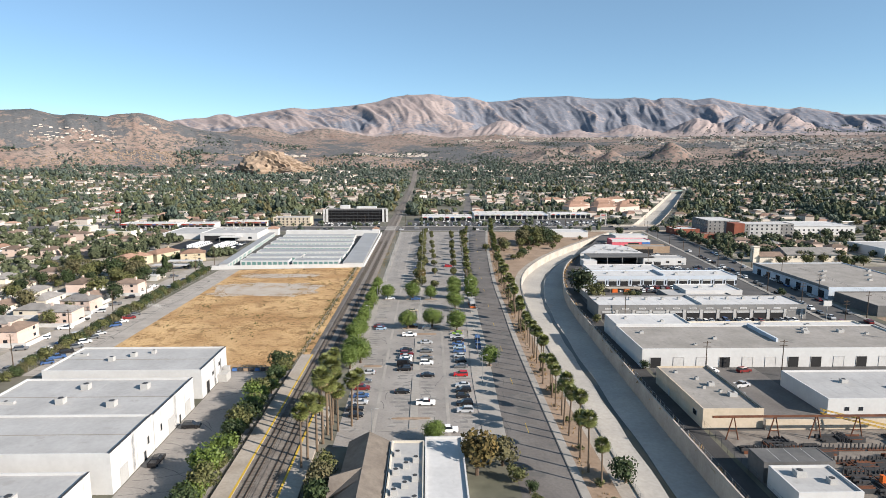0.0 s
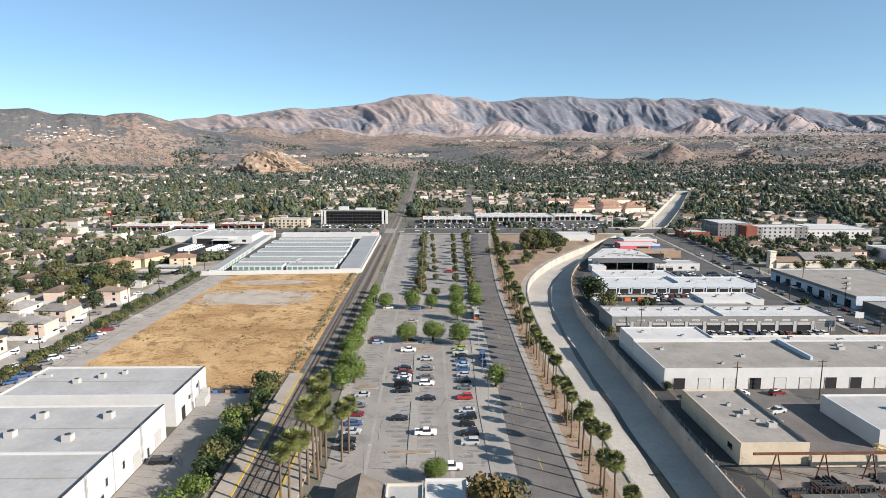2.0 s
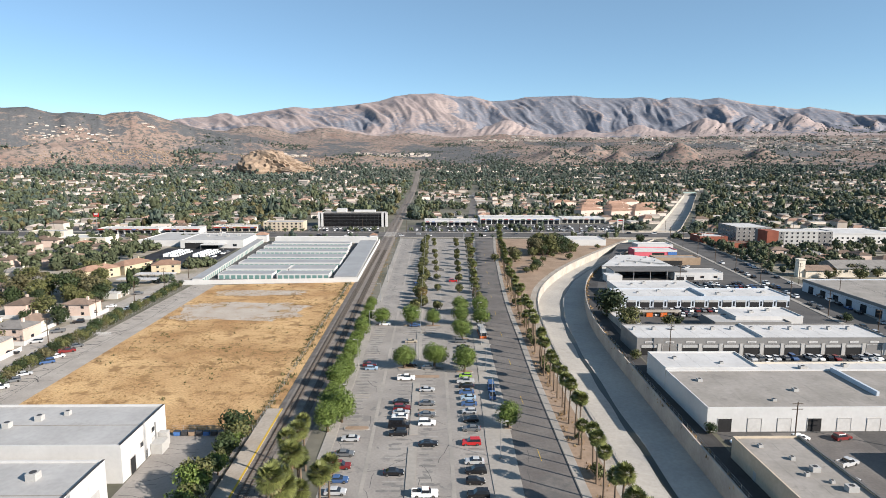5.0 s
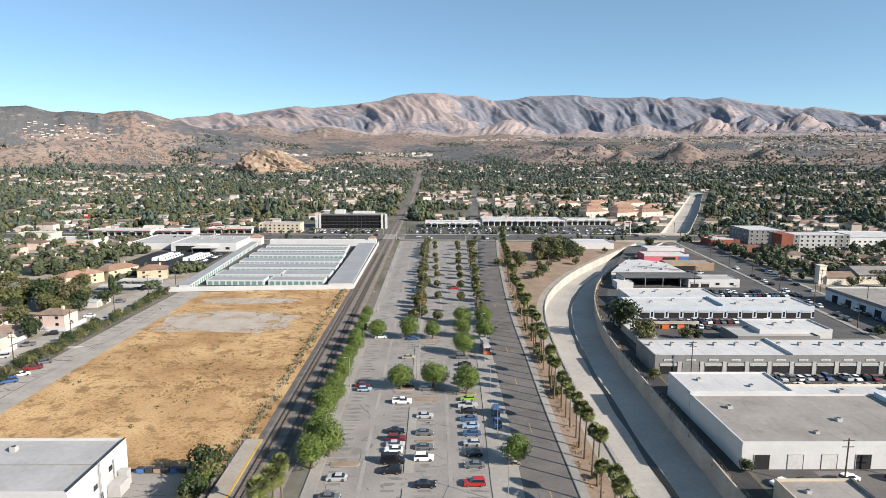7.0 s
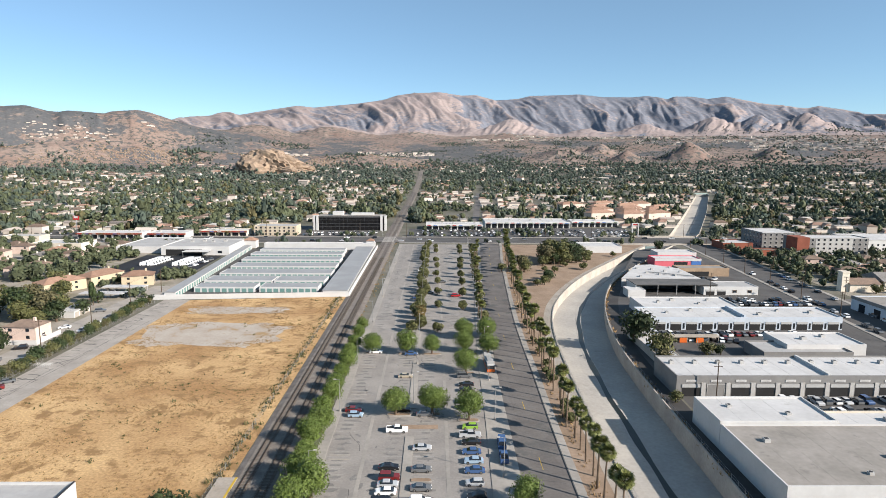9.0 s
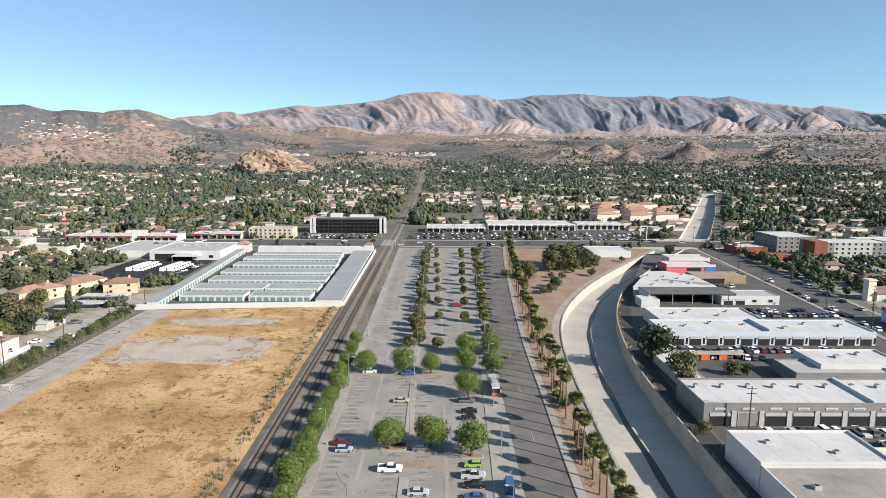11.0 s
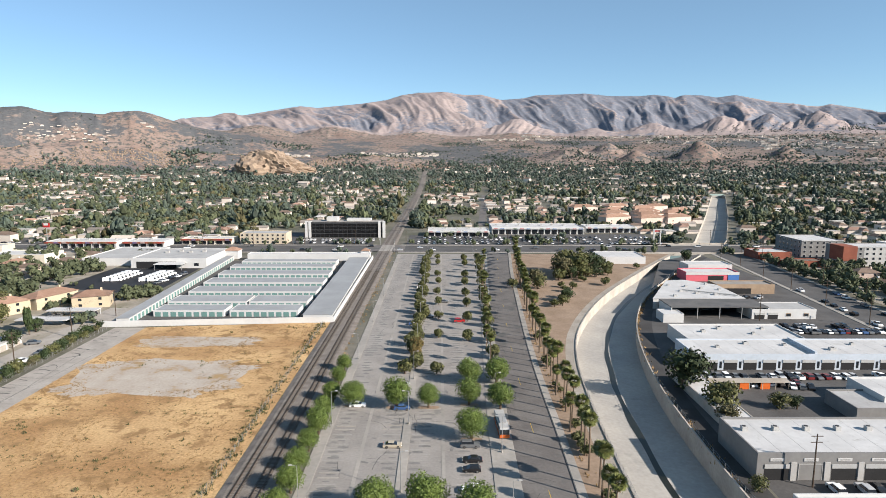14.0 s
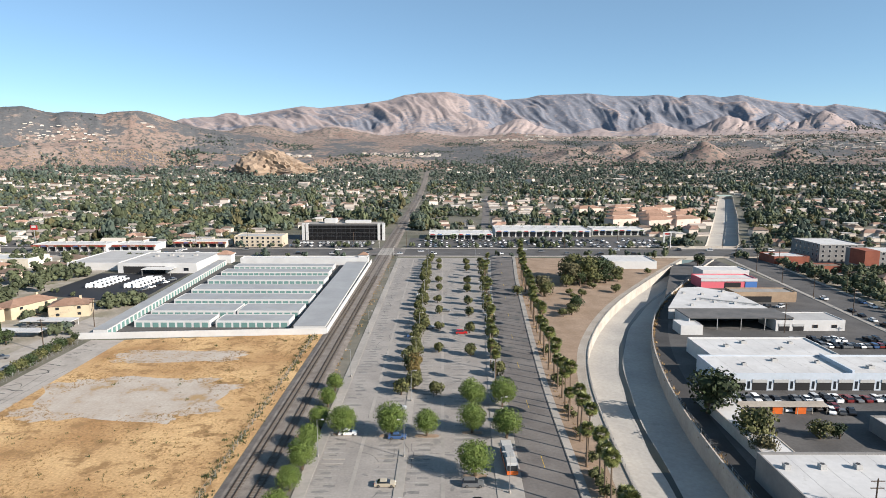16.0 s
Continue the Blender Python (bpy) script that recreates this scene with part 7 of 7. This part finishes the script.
for y in range(155, 590, 34):
    structure("centre_line", Mesher().box((rl(y) + rr(y)) / 2 - 0.07, (rl(y) + rr(y)) / 2 + 0.07, y, y + 6, 0.032, 0.036), "yellow_paint")

# ---- steel yard ----
for i in range(5):
    x = 79 + i * 10.8
    fr = thing("storage_rack", x, 150, 0, "rusty A-shaped steel rack in the scrap yard", "rack", "rusty racks")
    for s in (-1, 1):
        part("leg", Mesher().tube((s * 1.6, 0, 0), (s * 0.2, 0, 6), 0.16, n=5), "rust", fr)
    part("crossbar", Mesher().tube((-1, 0, 2.4), (1, 0, 2.4), 0.12, n=5), "rust", fr)
    part("runway_beam", Mesher().box(-5.4, 5.4, -0.2, 0.2, 6, 6.5), "rust", fr)
r = random.Random(5)
for i in range(26):
    x, y = 83 + (i % 9) * 7.4, 131 + (i // 9) * 6.2
    if x < 94 and y < 139:
        continue
    rk = thing("post_rack", x, y, 0.03, "rack of dark upright steel posts on low rails", "rack", "post racks")
    for k in range(7):
        part("post", Mesher().box(-3 + k, -2.75 + k, -0.12, 0.12, 0, 1.7 + 0.3 * (k % 2)), "dark_steel", rk)
    part("rail", Mesher().box(-3.3, 3.4, -0.6, -0.4, 0.3, 0.5).box(-3.3, 3.4, 0.4, 0.6, 0.3, 0.5), "rust", rk)
for i in range(85):
    x, y = 80 + r.random() * 64, 122 + r.random() * 28
    if x < 95 and y < 139:
        x, y = x + 16, min(150, y + 4)
    st_ = thing("steel_stack", x, y, 0.03, "stack of dark and rusty steel sections", "steel stack", "steel stacks", r.choice((0, 0, 90)))
    for material in ("dark_steel", r.choice(("rust", "dark_steel"))):
        bm_ = Mesher()
        for k in range(r.randint(4, 7)):
            o = k * 0.5 - 1.4 + r.uniform(-.1, .1)
            bm_.box(-1.9 + r.uniform(-.5, .5), 1.9 + r.uniform(-.5, .5), o, o + 0.18, 0.0, r.uniform(0.3, 1.1))
        tagged(part("beam_layer", bm_, material, st_), kind="stuff")
for i in range(5):
    mc = thing("orange_machine", 101 + i * 2.8, 127, 0.02, "orange painted machine part standing in the yard", "machine", "orange machines")
    part("column", Mesher().box(-0.4, 0.4, -0.5, 0.5, 0, 2.6), "orange_paint", mc)
    part("foot", Mesher().box(-1, 1, -0.8, 0.8, 0, 0.35), "orange_paint", mc)
cr_ = thing("crane_truck", 121, 152, 0.02, "mobile crane with a yellow lattice boom", "crane")
for s in (-0.5, 0.5):
    for z in (2.6, 3.6):
        part("boom_chord", Mesher().tube((-16, 3 + s, z + 2.2), (2, -6 + s, z), 0.1, n=4), "crane_yellow", cr_)
for i in range(14):
    k = i / 14
    part("lacing", Mesher().tube((-16 + 18 * k, 3 - 9 * k - 0.5, 4.8 - 2.2 * k), (-16 + 18 * (k + 0.07), 3 - 9 * (k + 0.07) + 0.5, 5.8 - 2.2 * k), 0.06, n=4), "crane_yellow", cr_)
part("cab", Mesher().prism([(0, -8), (3, -8), (3, -5.4), (0, -5.4)], 0.8, 2.6, inset=0.2), "car_white", cr_)
part("chassis", Mesher().box(-3, 3, -8, -5.4, 0.4, 0.9), "dark_steel", cr_)
for x in (-2.2, 2):
    for s in (-8, -5.4):
        part("wheel", Mesher().tube((x, s - 0.2, 0.5), (x, s + 0.2, 0.5), 0.5, n=10), "tyre", cr_)
ws = flat_building("workshop", 75.6, 89, 116.5, 127.6, 5, "white_wall", "white_roof", "white shed roof in the steel yard", "workshop")
rooftop_units(ws, [(-2, 2, 2.2, 1.8, 1.3), (3, -1, 1.6, 1.6, 1.1)], 4.5)

# ---- signs ----
py = thing("pylon_sign", 186, 640, 0, "tall white pylon sign of the shopping centre", "sign")
for s in (-2.6, 2.6):
    part("post", Mesher().box(s - 0.5, s + 0.5, -0.5, 0.5, 0, 10), "white_wall", py)
part("panel", Mesher().box(-3.4, 3.4, -0.6, 0.6, 10, 13), "white_paint", py)
part("emblem", Mesher().box(-2.2, 2.2, -0.66, -0.6, 11, 12.2), "red_paint", py)
rs = thing("pole_sign", -318, 640, 0, "red square sign on a tall pole", "sign")
part("post", Mesher().tube((0, 0, 0), (0, 0, 14), 0.3), "galvanised", rs)
part("panel", Mesher().box(-2.6, 2.6, -0.4, 0.4, 14, 17.6), "red_paint", rs)
part("emblem", Mesher().box(-1.8, 1.8, -0.46, -0.4, 15.6, 17.4), "white_paint", rs)
ws = thing("billboard", 177, 262, 0, "white sign board on a post beside the street", "sign")
part("post", Mesher().tube((0, 0, 0), (0, 0, 7), 0.18), "galvanised", ws)
part("panel", Mesher().box(-1.8, 1.8, -0.2, 0.2, 7, 9.4), "white_paint", ws)

# ---- level crossing ----
cx = thing("level_crossing", -36, 617, 0, "railway level crossing with concrete panels and barrier arms", "level crossing")
part("panel", Mesher().box(-5, 5, -17, 17, 0.06, 0.6), "concrete", cx)
for s_ in (-1, 1):
    part("ramp", Mesher().face((s_ * 5, -17, 0.6), (s_ * 5, 17, 0.6), (s_ * 14, 17, 0.07), (s_ * 14, -17, 0.07)), "asphalt", cx)
    g_ = part("gate_mast", Mesher().tube((s_ * 7, s_ * -18, 0), (s_ * 7, s_ * -18, 5), 0.12), "unit_grey", cx)
    part("barrier_arm", Mesher().tube((s_ * 7, s_ * -18, 1), (s_ * 7.4, s_ * -18, 9), 0.07), "white_paint", g_)
    part("cantilever", Mesher().tube((s_ * 7, s_ * -18, 5.6), (s_ * 7, s_ * -8, 5.6), 0.12), "unit_grey", g_)

# ---- oil stains and bins ----
rs_ = np.random.default_rng(3)
disc = (np.array([(math.cos(i * 0.785) * 2.1 * (1 + 0.25 * (i % 2)), math.sin(i * 0.785) * 0.75, 0) for i in range(8)]), np.array([(0, i, i + 1) for i in range(1, 7)]))
spots = []
for x0 in (-6.7, 0.9, 12.2, -19.7):
    y = 159.4
    while y < 585:
        for k in range(2):
            if rs_.random() < 0.8:
                spots.append((x0 + rs_.normal(scale=0.9), y + rs_.normal(scale=0.25), 0.052 + rs_.random() * 0.003, rs_.uniform(0.35, 0.8), 1, 0))
        y += 2.75
for i in range(260):
    spots.append((rs_.uniform(-20, 16), rs_.uniform(155, 560), 0.052 + rs_.random() * 0.003, rs_.uniform(0.2, 0.7), 1, rs_.uniform(0, 6)))
structure("oil_stains", scatter("oil_stains", [disc], spots, "stain"), "stain", "dark oil stains in the parking bays", "stuff")
for i in range(9):
    bn = thing("waste_bin", -64 + i * 1.9, 203.4, 0.05, "wheeled waste container against the field fence", "bin", "waste bins")
    pc = ("blue_paint", "dark_steel", "tan_wall", "dark_steel")[i % 4]
    part("tub", Mesher().prism([(-0.75, -0.5), (0.75, -0.5), (0.75, 0.5), (-0.75, 0.5)], 0.15, 1.2), pc, bn)
    part("lid", Mesher().box(-0.8, 0.8, -0.55, 0.55, 1.2, 1.28), "dark_steel", bn)

# ---- tar seams and cracks ----
crack = Mesher()
rc = random.Random(9)


def seam_line(x, y, ang, length, width, z, wander=0.35):
    for i in range(int(length / 1.6)):
        nx, ny = x + math.cos(ang) * 1.6, y + math.sin(ang) * 1.6
        px, py = -math.sin(ang) * width / 2, math.cos(ang) * width / 2
        crack.face((x - px, y - py, z), (nx - px, ny - py, z), (nx + px, ny + py, z), (x + px, y + py, z))
        x, y, ang = nx, ny, ang + rc.uniform(-wander, wander)


for i in range(60):
    seam_line(-132 + rc.random() * 2, 202 + i * 3.1 + rc.uniform(-1, 1), rc.uniform(-0.4, 0.4), rc.uniform(3, 9), rc.uniform(0.12, 0.5), 0.062, 0.5)
for i in range(2):
    seam_line(-129 + i * 4.6, 205 + rc.random() * 30, 1.57, 150, 0.14, 0.062, 0.03)
for i in range(110):
    y = rc.uniform(150, 570)
    seam_line(rc.uniform(-22, 6), y, rc.choice((0, 1.57)) + rc.uniform(-0.2, 0.2), rc.uniform(4, 14), 0.12, 0.0575)
for i in range(60):
    y = rc.uniform(140, 560)
    seam_line(rl(y) + rc.uniform(0.5, 4), y, rc.choice((0.1, 1.5)), rc.uniform(4, 8), 0.14, 0.037)
for i in range(46):
    seam_line(-65, 64 + i * 3, rc.uniform(-0.2, 0.2), rc.uniform(6, 14), 0.12, 0.057)
structure("tar_seams", crack, "asphalt_dark", "dark tar seams and cracks in the paving", "stuff")

# lean-to stores behind the parked cars
lean = thing("storage_shed", 102.8, 322.6, 0, "low grey lean-to stores with two orange doors", "shed")
part("back_wall", Mesher().box(-12.6, 12.6, 1.1, 1.25, 0, 2.6), "wall_concrete", lean)
part("roof", Mesher().face((-12.8, -1.7, 2.35), (12.8, -1.7, 2.35), (12.8, 1.4, 2.75), (-12.8, 1.4, 2.75)).face((-12.8, -1.7, 2.25), (-12.8, 1.4, 2.65), (12.8, 1.4, 2.65), (12.8, -1.7, 2.25)).face((-12.8, -1.7, 2.25), (12.8, -1.7, 2.25), (12.8, -1.7, 2.35), (-12.8, -1.7, 2.35)), "slab", lean)
for i in range(7):
    part("post", Mesher().box(-12.5 + i * 4.13, -12.35 + i * 4.13, -1.5, -1.35, 0, 2.3), "wall_concrete", lean)
for x in (-1.5, 5.0):
    part("door", Mesher().box(x - 1.5, x + 1.5, -1.45, -1.38, 0.1, 2.2), "orange_paint", lean, "orange painted door")
garage = thing("garage", -160, 363, 0, "long low white garage with a flat roof", "garage")
part("wall", Mesher().box(-3.4, 3.4, -6.2, 6.2, 0, 2.9), "white_wall", garage)
part("roof", Mesher().box(-3.7, 3.7, -6.5, 6.5, 2.9, 3.15), "bright_roof", garage)
for i in range(3):
    part("garage_door", Mesher().box(3.4, 3.46, -5.6 + i * 3.9, -2.6 + i * 3.9, 0.05, 2.3), "wall_concrete", garage)
rack = thing("bike_rack", -130.2, 293, 0.05, "white tubular barrier frames on the paved track", "barrier")
for i in range(8):
    x = -2.6 + i * 0.74
    part("hoop", Mesher().tube((x, -1.0, 0), (x, -1.0, 1.15), 0.05).tube((x, -1.0, 1.15), (x, 1.0, 1.15), 0.05).tube((x, 1.0, 1.15), (x, 1.0, 0), 0.05), "white_paint", rack)
